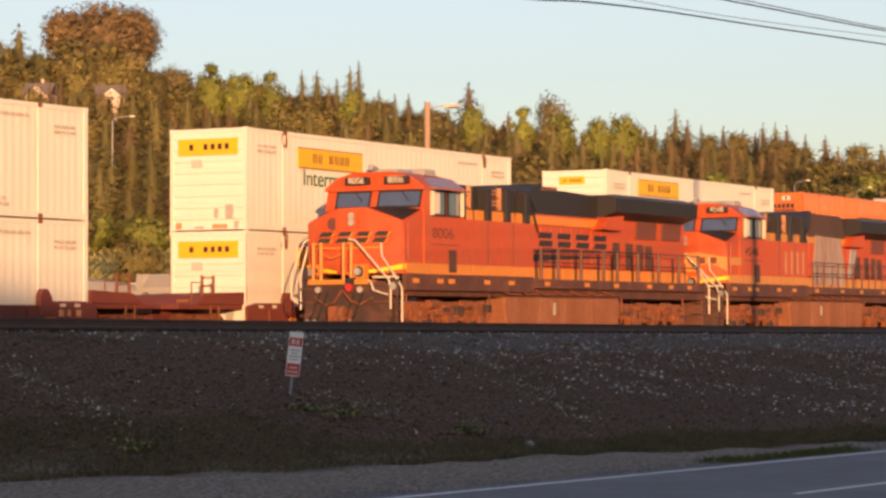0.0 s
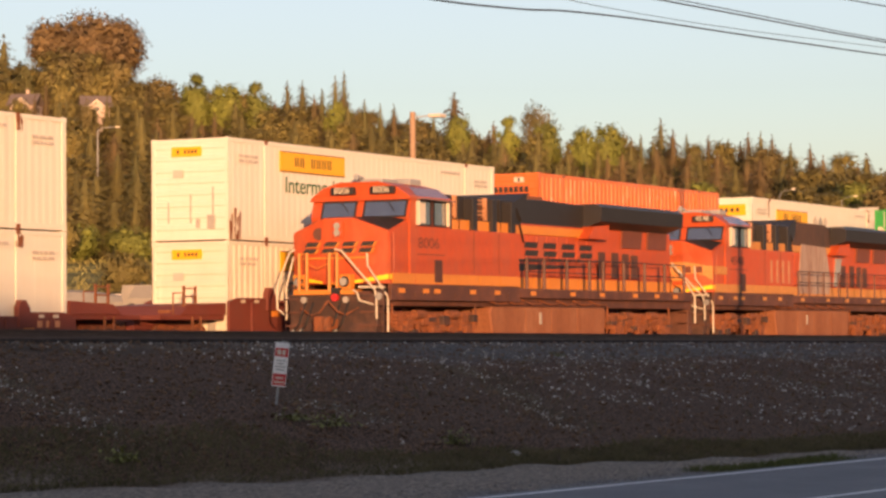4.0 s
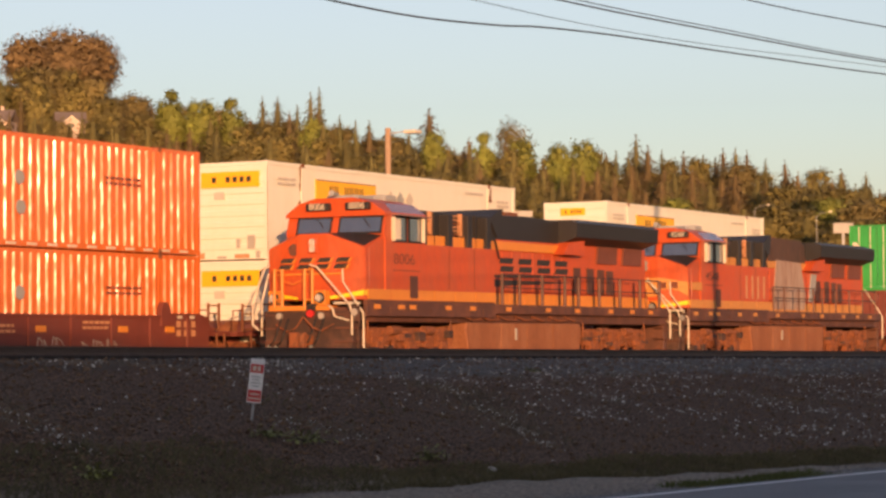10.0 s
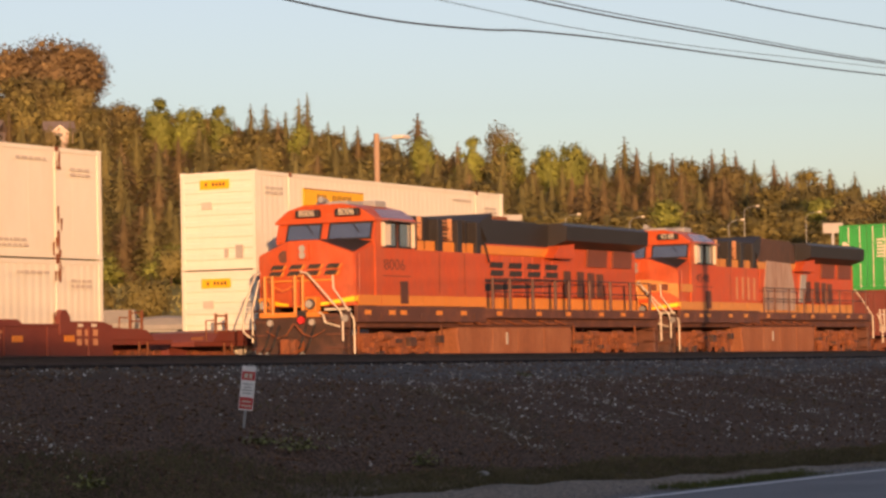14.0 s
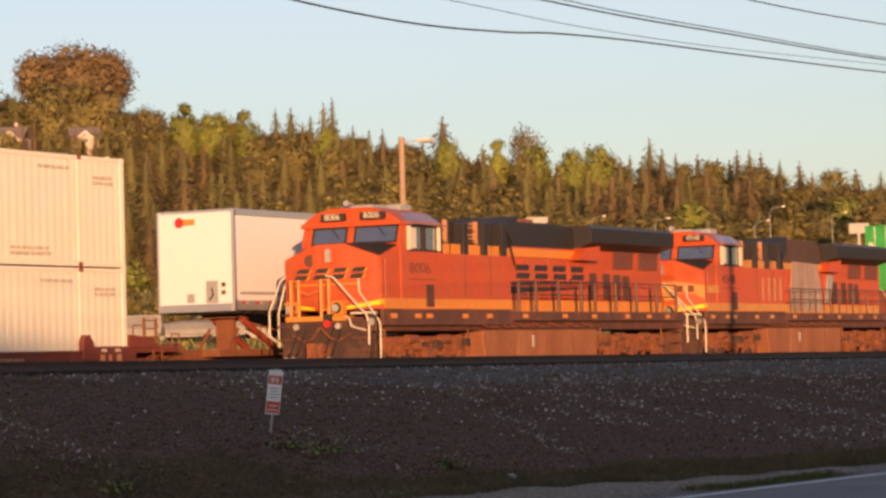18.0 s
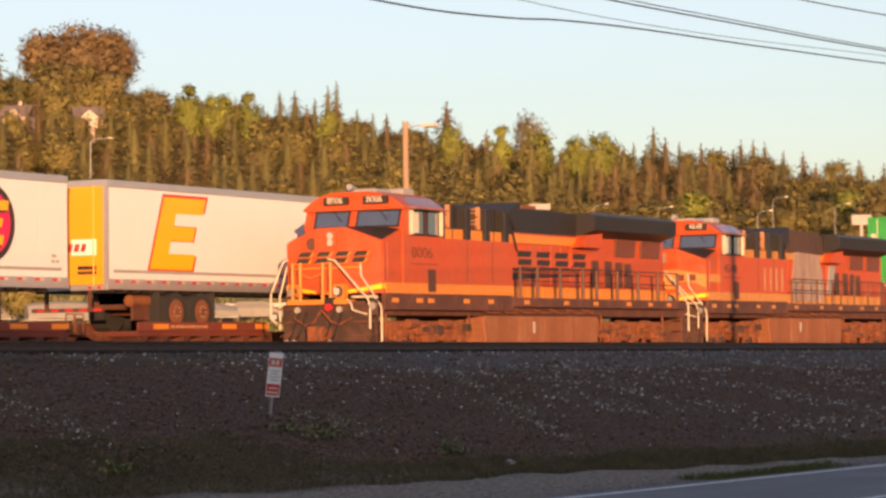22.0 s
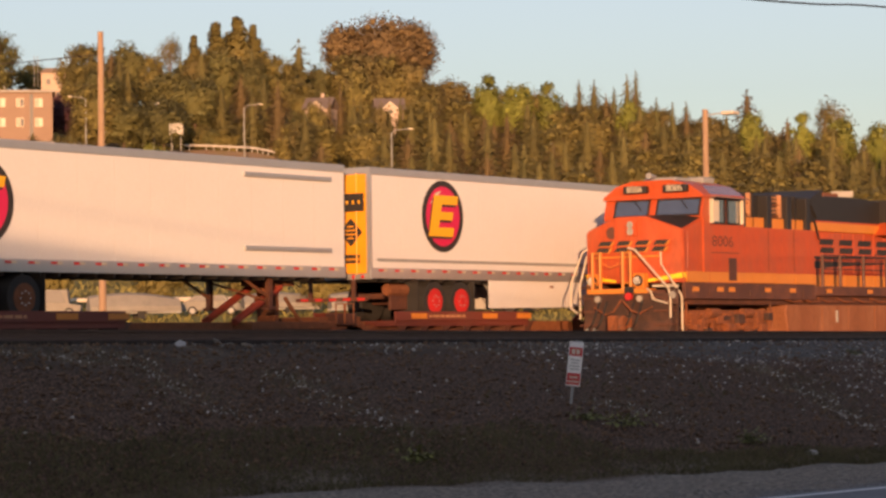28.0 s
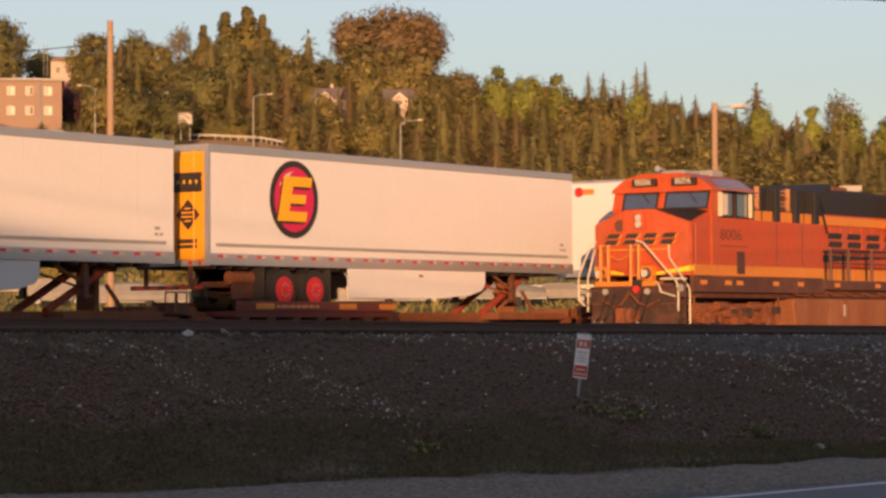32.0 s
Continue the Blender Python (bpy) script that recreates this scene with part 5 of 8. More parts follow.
def trailer(label, rear_first, door, axles, skirt, stripe, rim, logo=None, mark_z=3.64):
    """A 16 m box trailer. rear_first: its doors lead; else its front wall leads."""
    t = thing("road_trailer", label, "trailer", "trailers on the train")
    N = -1.296
    sides = bmesh.new()
    box(sides, 0.08, LONG - 0.02, N + 0.015, 1.281, TZ0 + 0.26, TZ1 - 0.1)
    part("body", sides, TRAILER, t, "smooth white trailer body")
    for k in range(13):
        x = 0.12 + k * 1.23
        part("side_sheet", boxes([(x, min(x + 1.224, LONG - 0.04), N + 0.008, N + 0.02, TZ0 + 0.3, TZ1 - 0.12)]), TRAILER, t)
    part("top_rail", boxes([(0.02, LONG, N - 0.004, 1.3, TZ1 - 0.2, TZ1)], 0.02), ALU, t, "grey top rail")
    part("bottom_rail", boxes([(0.02, LONG, N - 0.004, N + 0.05, TZ0 + 0.02, TZ0 + 0.3), (0.02, LONG, 1.25, 1.3, TZ0 + 0.02, TZ0 + 0.3)], 0.01), ALU, t, "grey bottom rail")
    part("floor", boxes([(0.1, LONG - 0.1, -1.22, 1.22, TZ0 + 0.064, TZ0 + 0.1)]), BLACK, t)
    # beams are black to paint in the shadow under the trailer
    beam = None
    for k in range(26):
        if beam is None:
            ob = part("floor_beam", boxes([(-0.03, 0.03, -1.24, 1.24, TZ0 - 0.06, TZ0 + 0.06)]), BLACK, t)
            beam = ob.data
        else:
            ob = new("floor_beam", beam)
            ob.parent = t
        ob.location = (0.33 + k * 0.6, 0, 0)
    for k in range(22):
        x = 0.35 + k * 0.72
        part("conspicuity_mark", boxes([(x, x + 0.2, N - 0.012, N, TZ0 + 0.2, TZ0 + 0.26)]), REDPAINT, t)
        part("conspicuity_mark", boxes([(x + 0.2, x + 0.36, N - 0.012, N, TZ0 + 0.2, TZ0 + 0.26)]), LIGHTPAINT, t)
    if stripe:
        part("side_band", boxes([(0.3, LONG - 0.3, N - 0.004, N + 0.01, TZ0 + 0.46, TZ0 + 0.54)]), GREY, t, "thin grey band")
        small_writing(t, LONG - 0.7, LONG - 0.4, TZ0 + 0.8, N + 0.004, 2)
    else:
        for z in (TZ0 + 0.7, TZ1 - 0.4):
            part("side_rubber", boxes([(12.1, 15.55, N - 0.05, N + 0.01, z - 0.06, z + 0.06)], 0.02), ALU, t, "grey rub rail")
    # the leading end
    if rear_first:
        part("door_frame", boxes([(0.0, 0.1, N, N + 0.12, TZ0, TZ1), (0.0, 0.1, 1.18, 1.3, TZ0, TZ1), (0.0, 0.1, N + 0.12, 1.18, TZ1 - 0.16, TZ1), (0.0, 0.1, N + 0.12, 1.18, TZ0, TZ0 + 0.14)], 0.008), ALU if door is DOORYEL else door, t)
        for ya, yb in ((-1.17, -0.005), (0.005, 1.17)):
            d = part("door", boxes([(0.015, 0.06, ya, yb, TZ0 + 0.15, TZ1 - 0.17)], 0.01), door, t, "closed rear door leaf")
            part("lock_rod", rod(bmesh.new(), (-0.012, ya + 0.3, TZ0 + 0.12), (-0.012, ya + 0.3, TZ1 - 0.14), 0.018, 6), door, d)
            for z in (2.5, 3.3, 4.1, 4.6):
                yh = ya if ya < -0.5 else yb
                part("hinge", boxes([(-0.01, 0.02, min(yh, yh + (0.16 if ya < -0.5 else -0.16)), max(yh, yh + (0.16 if ya < -0.5 else -0.16)), z, z + 0.07)]), door, d)
        if logo == "block":
            sg = part("door_sign", boxes([(0.0, 0.02, -0.95, -0.15, 3.0, 3.42)]), SIGNWHITE, t, "white sign on the door")
            for k in range(3):
                part("sign_mark", prism(bmesh.new(), [(-0.5, 0), (-0.36, 0), (-0.3, 0.2), (-0.44, 0.2)], -0.004, 0.004), REDPAINT, sg).matrix_basis = pose(-0.004, -0.95 + k * 0.22, 3.1, 0, 0, -90)
        else:
            sg = part("door_sign", boxes([(-0.034, 0.02, -1.1, -0.25, 3.84, 4.3)]), INK, t, "dark sign on the door")
            for k in range(4):
                part("sign_mark", boxes([(-0.04, -0.036, -1.0 + k * 0.19, -0.94 + k * 0.19, 4.03, 4.12)]), SIGNYEL, sg)
            if door is DOORYEL:
                dm = part("door_diamond", disc(bmesh.new(), (0.0, -0.68, 3.3), (1, 0, 0), 0.36, 0.03, 4), INK, t, "dark diamond plate on the door")
                for k, hw in enumerate((0.1, 0.2, 0.2, 0.1)):
                    part("diamond_line", boxes([(-0.02, -0.014, -0.68 - hw, -0.68 + hw, 3.43 - k * 0.1, 3.465 - k * 0.1)]), door, dm)
            else:
                part("door_notice", boxes([(0.0, 0.02, -1.0, -0.4, 3.4, 3.58)]), INK, t, "small dark notice on the door")
        part("door_plate", boxes([(0.0, 0.02, -0.95, -0.35, 2.62, 2.72), (0.0, 0.02, -0.95, -0.35, 2.5, 2.58)]), INK, t)
        for yy in (-1.05, -0.75, 0.75, 1.05):
            part("tail_lamp", disc(bmesh.new(), (-0.01, yy, TZ0 + 0.07), (1, 0, 0), 0.05, 0.03, 10), REDPAINT, t)
        part("underride_guard", boxes([(0.0, 0.1, -1.15, 1.15, 1.52, 1.62), (0.02, 0.1, -0.75, -0.65, 1.6, TZ0), (0.02, 0.1, 0.65, 0.75, 1.6, TZ0)], 0.01), FRAME, t, "rear underride guard")
        part("guard_tape", boxes([(-0.01, 0.0, -1.1 + k * 0.46, -0.87 + k * 0.46, 1.54, 1.6) for k in range(5)]), REDPAINT, t)
        part("mud_flap", boxes([(axles[0] - 0.75, axles[0] - 0.72, -1.25, -0.6, 1.15, TZ0)]), RUBBER, t)
    else:
        part("front_wall", boxes([(0.0, 0.1, N + 0.06, 1.24, TZ0 + 0.1, TZ1 - 0.08)], 0.015), TRAILER, t, "cream front wall")
        part("corner_post", boxes([(-0.01, 0.13, N - 0.004, N + 0.08, TZ0, TZ1 - 0.02), (-0.01, 0.13, 1.22, 1.304, TZ0, TZ1 - 0.02)], 0.02), ALU, t)
        part("front_sill", boxes([(-0.015, 0.1, N + 0.08, 1.22, TZ0, TZ0 + 0.22)], 0.01), ALU, t)
        part("front_sign", boxes([(-0.02, 0.02, 0.0, 0.5, 4.55, 4.72)], 0.01), YELLOW, t, "small orange sign")
        part("sign_dot", disc(bmesh.new(), (-0.015, 0.52, 4.63), (1, 0, 0), 0.15, 0.03, 12), REDPAINT, t)
        part("gladhand_box", boxes([(-0.03, 0.03, -0.75, -0.35, 2.32, 2.95)], 0.02), GREY, t)
        part("gladhand", boxes([(-0.05, 0.0, -1.0, -0.88, 2.55 + k * 0.22, 2.67 + k * 0.22) for k in range(2)], 0.01), FRAME, t)
        part("hose_loop", pipe(bmesh.new(), [(-0.04, -0.55, 2.75), (-0.07, -0.62, 2.55), (-0.06, -0.5, 2.42)], 0.025, 6), INK, t)
        part("front_plate", boxes([(-0.02, 0.02, 0.05, 0.3, 2.34, 2.6)], 0.01), GREY, t)
    # running gear: tandem, landing legs
    bogie = part("bogie_frame", boxes([(axles[0] - 0.7, axles[1] + 0.7, -0.75, -0.6, 1.62, TZ0), (axles[0] - 0.7, axles[1] + 0.7, 0.6, 0.75, 1.62, TZ0)], 0.02), FRAME, t)
    for x in axles:
        part("axle", rod(bmesh.new(), (x, -1.0, 1.53), (x, 1.0, 1.53), 0.08, 8), FRAME, bogie)
        dual_wheel(t, x, rim)
        part("leaf_spring", boxes([(x - 0.4, x + 0.4, -0.85, -0.75, 1.68, 1.74)], 0.01), RUST, bogie)
    part("slider_box", boxes([(axles[0] - 1.0, axles[1] + 1.0, -0.58, 0.58, 1.72, TZ0 - 0.01), (axles[0] - 1.0, axles[0] - 0.9, -0.75, 0.75, 1.6, TZ0)], 0.02), FRAME, t, "dark bogie slider")
    part("mud_flap", boxes([(axles[1] + 0.66, axles[1] + 0.69, -1.25, -0.6, 1.2, TZ0)]), RUBBER, t)
    for yy in (-0.5, 0.5):
        part("brake_chamber", rod(bmesh.new(), (axles[0] + 0.3, yy, 1.62), (axles[0] + 0.62, yy, 1.62), 0.11, 10), RUST, t)
    part("air_tank", rod(bmesh.new(), (axles[0] - 1.6, -0.85, 1.82), (axles[0] - 0.8, -0.85, 1.82), 0.16, 12), RUST, t)
    part("bogie_shield", boxes([(axles[0] - 1.5, axles[0] - 0.72, -0.9, -0.82, 1.3, 1.75)], 0.02), FRAME, t)
    lx = 13.4 if rear_first else 2.9
    for yy in (-0.95, 0.95):
        lg = part("landing_leg", boxes([(lx, lx + 0.14, yy - 0.07, yy + 0.07, 1.35, TZ0), (lx - 0.06, lx + 0.2, yy - 0.12, yy + 0.12, 1.3, 1.37)], 0.01), FRAME, t)
        part("leg_brace", rod(bmesh.new(), (lx + 0.07, yy, 1.6), (lx + (-1.0 if rear_first else 1.0), yy, TZ0), 0.04, 6), RUST, lg)
    part("leg_cross_brace", pipe(bmesh.new(), [(lx + 0.07, -0.95, 1.5), (lx + 0.07, 0.95, 2.0)], 0.03, 6), RUST, t)
    if skirt:
        a, b = skirt
        low = [(a, 1.34), (b - 2.2, 1.37), (b - 0.7, 1.46), (b - 0.12, 1.6), (b, 1.8)] if rear_first else [(a, 1.34), (b - 0.15, 1.36), (b, 1.48)]
        for ys in (N + 0.03, 1.22):
            part("side_skirt", prism(bmesh.new(), [(a, TZ0 + 0.04), *low, (b, TZ0 + 0.04)], ys, ys + 0.02, 0.0), TRAILER, t, "white side skirt")
        if not rear_first:
            part("skirt_plate", boxes([(b - 2.1, b - 1.65, N + 0.022, N + 0.03, 1.45, 1.62)]), REDPAINT, t, "red plate on the skirt")
            part("skirt_plate", prism(bmesh.new(), [(b - 2.1, 1.62), (b - 1.65, 1.62), (b - 1.65, 1.78), (b - 1.87, 1.95), (b - 2.1, 1.78)], N + 0.022, N + 0.03), INK, t, "dark pointed plate on the skirt")
            small_writing(t, b - 3.6, b - 2.5, 1.66, N + 0.03, 1, REDPAINT)
            small_writing(t, b - 1.2, b - 0.9, 1.75, N + 0.03, 2)
        for k in range(4):
            xs = a + 0.5 + k * (b - a - 1.2) / 3
            part("skirt_strut", rod(bmesh.new(), (xs, N + 0.07, 1.5), (xs, N + 0.6, TZ0), 0.02, 5), GREY, t)
        part("skirt_lamp", boxes([((a + b) / 2, (a + b) / 2 + 0.16, N + 0.01, N + 0.03, 1.92, 1.98)]), RUST, t)
    # the mark on the side
    if logo == "oval":
        xc = 3.28 if rear_first else LONG - 3.16
        o = part("side_emblem", oval(bmesh.new(), xc, mark_z, 0.96, 0.96, N + 0.004, 0.01), INK, t, "dark oval emblem with a yellow leaning mark on crimson")
        part("emblem_field", oval(bmesh.new(), xc, mark_z, 0.78, 0.8, N - 0.006, 0.004), MAGENTA, o)
        part("emblem_shade", block_e(bmesh.new(), xc - 0.74, mark_z - 0.6, 1.12, 1.1, 0.24, N - 0.016), INK, o)
        part("emblem_bars", block_e(bmesh.new(), xc - 0.68, mark_z - 0.54, 1.12, 1.1, 0.24, N - 0.022), SIGNYEL, o)
        part("emblem_glint", prism(bmesh.new(), [(xc - 0.6, mark_z + 0.31), (xc - 0.35, mark_z + 0.61), (xc - 0.05, mark_z + 0.7), (xc - 0.3, mark_z + 0.5)], N - 0.012, N - 0.008), LIGHTPAINT, o)
    elif logo == "block":
        o = part("side_emblem", block_e(bmesh.new(), 1.82, 2.58, 2.2, 2.12, 0.36, N + 0.002), REDPAINT, t, "large leaning orange and red mark")
        part("emblem_bars", block_e(bmesh.new(), 1.93, 2.66, 2.02, 1.96, 0.36, N - 0.006), SIGNYEL, o)
    return t


HITCHRED = mat("dull_red_hitch_paint", (0.3, 0.05, 0.03), 0.7, vary=0.3, scale=3, fine=20)


def spine_car(a, b, wheels, hitch, lean):
    """A low spine car from a to b: centre sill, wheel deck, hitch stand."""
    w = thing("spine_car", "rusty brown low spine car carrying a road trailer", "spine car", "spine cars")
    part("centre_sill", boxes([(a, b, -0.36, 0.36, 0.62, 1.0)], 0.02), RUST, w)
    part("wheel_deck", boxes([(wheels[0] - 1.9, wheels[1] + 3.2, -1.32, 1.32, 0.86, 1.01)], 0.012), WELL, w, "red-brown wheel deck")
    part("deck_edge", boxes([(wheels[0] - 1.9, wheels[1] + 3.2, -1.36, -1.3, 1.0, 1.25)], 0.012), WELL, w, "raised red-brown deck edge")
    part("deck_edge", boxes([(wheels[0] - 1.9, wheels[1] + 3.2, 1.3, 1.36, 1.0, 1.25)], 0.012), WELL, w)
    for k in range(7):
        x = wheels[0] - 1.7 + k * 1.0
        part("deck_bracket", prism(bmesh.new(), [(x, 1.0), (x + 0.5, 1.0), (x + 0.12, 0.6), (x, 0.6)], -1.3, -0.4), FRAME, w)
    for x in (wheels[0] - 1.2, wheels[1] + 0.9, wheels[1] + 2.6):
        part("reflector", boxes([(x, x + 0.7, -1.375, -1.35, 1.06, 1.2)]), YELLOW, w, "small yellow reflector")
    small_writing(w, wheels[0] - 0.4, wheels[0] + 1.4, 1.09, -1.362, 1, CREAM)
    part("deck_end", boxes([(hitch - 1.8, hitch + 1.6, -0.95, 0.95, 0.8, 1.0)], 0.02), RUST, w)
    # hitch stand: an upright, two leaning struts and a head plate
    h = part("hitch_stand", boxes([(hitch - 0.08, hitch + 0.08, -0.3, 0.3, 1.0, 1.9), (hitch - 0.4, hitch + 0.4, -0.55, 0.55, 1.9, 2.02)], 0.02), RUST, w, "rusty hitch stand")
    for yy in (-0.48, 0.48):
        part("hitch_strut", rod(bmesh.new(), (hitch + lean * 1.9, yy, 1.0), (hitch + lean * 0.1, yy, 1.88), 0.1, 8), HITCHRED, h)
        part("hitch_brace", rod(bmesh.new(), (hitch - lean * 0.7, yy, 1.0), (hitch - lean * 0.1, yy, 1.6), 0.05, 6), RUST, h)
    for x in (a + 0.2, b - 0.2):
        rail_truck(w, x)
        part("end_casting", boxes([(x - 0.7, x + 0.7, -0.7, 0.7, 0.88, 1.12)], 0.04), RUST, w)
        part("grab_iron", pipe(bmesh.new(), [(x - 0.5, -1.1, 0.95), (x - 0.5, -1.1, 1.45), (x - 0.15, -1.1, 1.45), (x - 0.15, -1.1, 0.95)], 0.02, 6), RUST, w)
        part("brake_gear", boxes([(x - 0.3, x + 0.1, -1.0, -0.6, 0.9, 1.2)], 0.03), FRAME, w)
    return w


TRAILERS = (
    (169.65, False, TRAILER, (11.45, 12.75), (4.45, 10.4), True, REDPAINT, "oval", "white road trailer with cream front wall and red rims"),
    (187.48, True, DOORYEL, (3.2, 4.45), None, True, RUST, "block", "white road trailer with yellow rear doors and a large side mark"),
    (204.68, True, CREAMDOOR, (3.25, 4.57), None, False, RUST, "oval", "white road trailer with cream rear doors and an oval emblem"),
    (221.9, True, DOORYEL, (2.9, 4.14), (5.5, 11.7), True, REDPAINT, "oval", "white road trailer with yellow rear doors and a side skirt"),
    (239.25, True, DOORYEL, (2.9, 4.12), (5.5, 11.7), True, REDPAINT, "oval", "white road trailer with yellow rear doors and a side skirt"),
    (258.65, False, TRAILER, (11.55, 12.85), (4.45, 10.4), True, REDPAINT, None, "white road trailer with a plain front wall"),
)
for k, (s0, rear, door, axles, skirt, stripe, rim, logo, label) in enumerate(TRAILERS):
    on_train(trailer(label, rear, door, axles, skirt, stripe, rim, logo, (3.67, 3.64, 3.6, 3.79, 3.76, 3.64)[k]), s0)
    a = -2.6 if k == 0 else (TRAILERS[k - 1][0] + LONG - s0) / 2
    b = (TRAILERS[k + 1][0] - s0 + LONG) / 2 if k < 5 else LONG + 1
    on_train(spine_car(a, b, axles, 14.6 if rear else 1.5, -1 if rear else 1), s0)


# ---- behind the tracks: poles, the slip road, houses ----
def at_way(az, d):
    return d * math.cos(radians(az)), d * math.sin(radians(az))


def up_to(el, d):
    return EYE[2] + d * math.tan(radians(el))


def utility_pole(x, y, top, label, r=0.16, lamp=None):
    z0 = ground_z(x, y) - 0.4
    p = thing("utility_pole", label, "pole", at=pose(x, y, z0))
    h = top - z0
    part("shaft", rod(bmesh.new(), (0, 0, 0), (0, 0, h), r, 12, r * 0.72), WOOD, p, "weathered wooden shaft")
    part("pole_cap", disc(bmesh.new(), (0, 0, h + 0.02), (0, 0, 1), r * 0.76, 0.05, 12), GREY, p)
    for k in range(4):
        part("step_bolt", rod(bmesh.new(), (0, -r, h - 1.5 - k * 0.9), (0, -r - 0.14, h - 1.5 - k * 0.9), 0.015, 5), GREY, p)
    if lamp:
        a = part("lamp_arm", pipe(bmesh.new(), [(0, 0, h - 0.25), (lamp * 0.5, -lamp * 0.8, h - 0.15), (lamp * 0.62, -lamp, h - 0.12)], 0.035, 7), GREY, p)
        part("lamp_head", boxes([(lamp * 0.62 - 0.35, lamp * 0.62 + 0.35, -lamp - 0.55, -lamp + 0.15, h - 0.26, h - 0.08)], 0.06), LIGHTPAINT, a, "pale street lamp head")
    return p


x, y = at_way(29.09, 130)
utility_pole(x, y, up_to(4.85, 130), "weathered wooden pole with a street lamp behind the trains", 0.19, 0.9)
x, y = at_way(42.27, 110)
utility_pole(x, y, up_to(6.68, 110), "tall bare weathered wooden pole", 0.17)
utility_pole(58.4, 15.6, 11.5, "wooden roadside pole that carries the overhead wires", 0.15)
utility_pole(-14.0, 17.2, 11.0, "wooden roadside pole that carries the overhead wires", 0.15)


def overhead_wire(pts, r, label):
    """A sagging wire through a few heights along the road."""
    cu = bpy.data.curves.new("overhead_wire", "CURVE")
    cu.dimensions, cu.bevel_depth, cu.bevel_resolution, cu.resolution_u = "3D", r, 2, 14
    sp = cu.splines.new("BEZIER")
    sp.bezier_points.add(len(pts) - 1)
    for b, p in zip(sp.bezier_points, pts):
        b.co = p
        b.handle_left_type = b.handle_right_type = "AUTO"
    cu.materials.append(INK)
    ob = new("overhead_wire", cu)
    return tagged(ob, label, "wire", "overhead wires")


overhead_wire([(-14, 17.2, 7.4), (10, 15.2, 5.3), (22, 15.2, 4.72), (27, 15.2, 4.63), (30.2, 15.2, 4.78), (31.6, 15.2, 4.9), (39.2, 15.2, 5.25), (45.3, 15.2, 5.52), (58.4, 15.6, 6.3)], 0.012, "sagging black overhead cable with a splice")
overhead_wire([(-14, 17.2, 8.0), (14, 15.2, 5.9), (25, 15.2, 5.3), (32, 15.2, 5.33), (38, 15.2, 5.5), (45.3, 15.2, 5.75), (58.4, 15.6, 6.5)], 0.012, "taut black overhead power cable")
overhead_wire([(-14, 17.2, 8.05), (14, 15.2, 5.98), (25, 15.2, 5.4), (32, 15.2, 5.39), (38, 15.2, 5.55), (45.3, 15.2, 5.79), (58.4, 15.6, 6.55)], 0.008, "thin black overhead cable")
overhead_wire([(-14, 17.2, 9.0), (14, 15.2, 6.8), (28, 15.2, 6.0), (39.1, 15.2, 6.14), (45.4, 15.2, 6.4), (58.4, 15.6, 7.2)], 0.011, "taut black overhead power cable")
overhead_wire([(-14, 17.2, 7.7), (14, 15.2, 5.6), (24, 15.2, 5.05), (29.6, 15.2, 5.04), (33.8, 15.2, 5.11), (45.4, 15.2, 5.66), (58.4, 15.6, 6.4)], 0.005, "very thin overhead wire")

(xa, ya), (xb, yb) = at_way(42.34, 110), at_way(48.5, 110)
overhead_wire([(xa, ya, up_to(6.2, 110)), ((xa + xb) / 2, (ya + yb) / 2, up_to(5.95, 110)), (xb, yb, up_to(6.2, 110))], 0.02, "thin wire strung from the tall bare pole")

# the standing wagon behind the locomotives, with a green container over a red one
wagon = thing("well_car", "red-brown well car standing behind the locomotives", "well car", at=pose(105.2, A_Y, 0))
part("end_platform", boxes([(0, 2.0, -1.25, 1.25, 1.0, 1.15)], 0.02), WELL, wagon)
part("well_side", boxes([(2.0, 16, -1.4, -1.32, 0.35, 1.4), (2.0, 16, 1.32, 1.4, 0.35, 1.4)], 0.01), WELL, wagon)
part("ladder", boxes([(0.3, 0.36, -1.2, -1.14, 1.0, 2.1), (0.85, 0.91, -1.2, -1.14, 1.0, 2.1)] + [(0.3, 0.9, -1.19, -1.15, 1.15 + k * 0.24, 1.19 + k * 0.24) for k in range(4)]), LIGHTPAINT, wagon, "pale end ladder")
part("grab_rail", pipe(bmesh.new(), [(-0.3, -1.25, 1.9), (0.2, -1.3, 1.4), (0.2, -1.3, 0.7)], 0.03, 7), LIGHTPAINT, wagon)
rail_truck(wagon, 1.0)


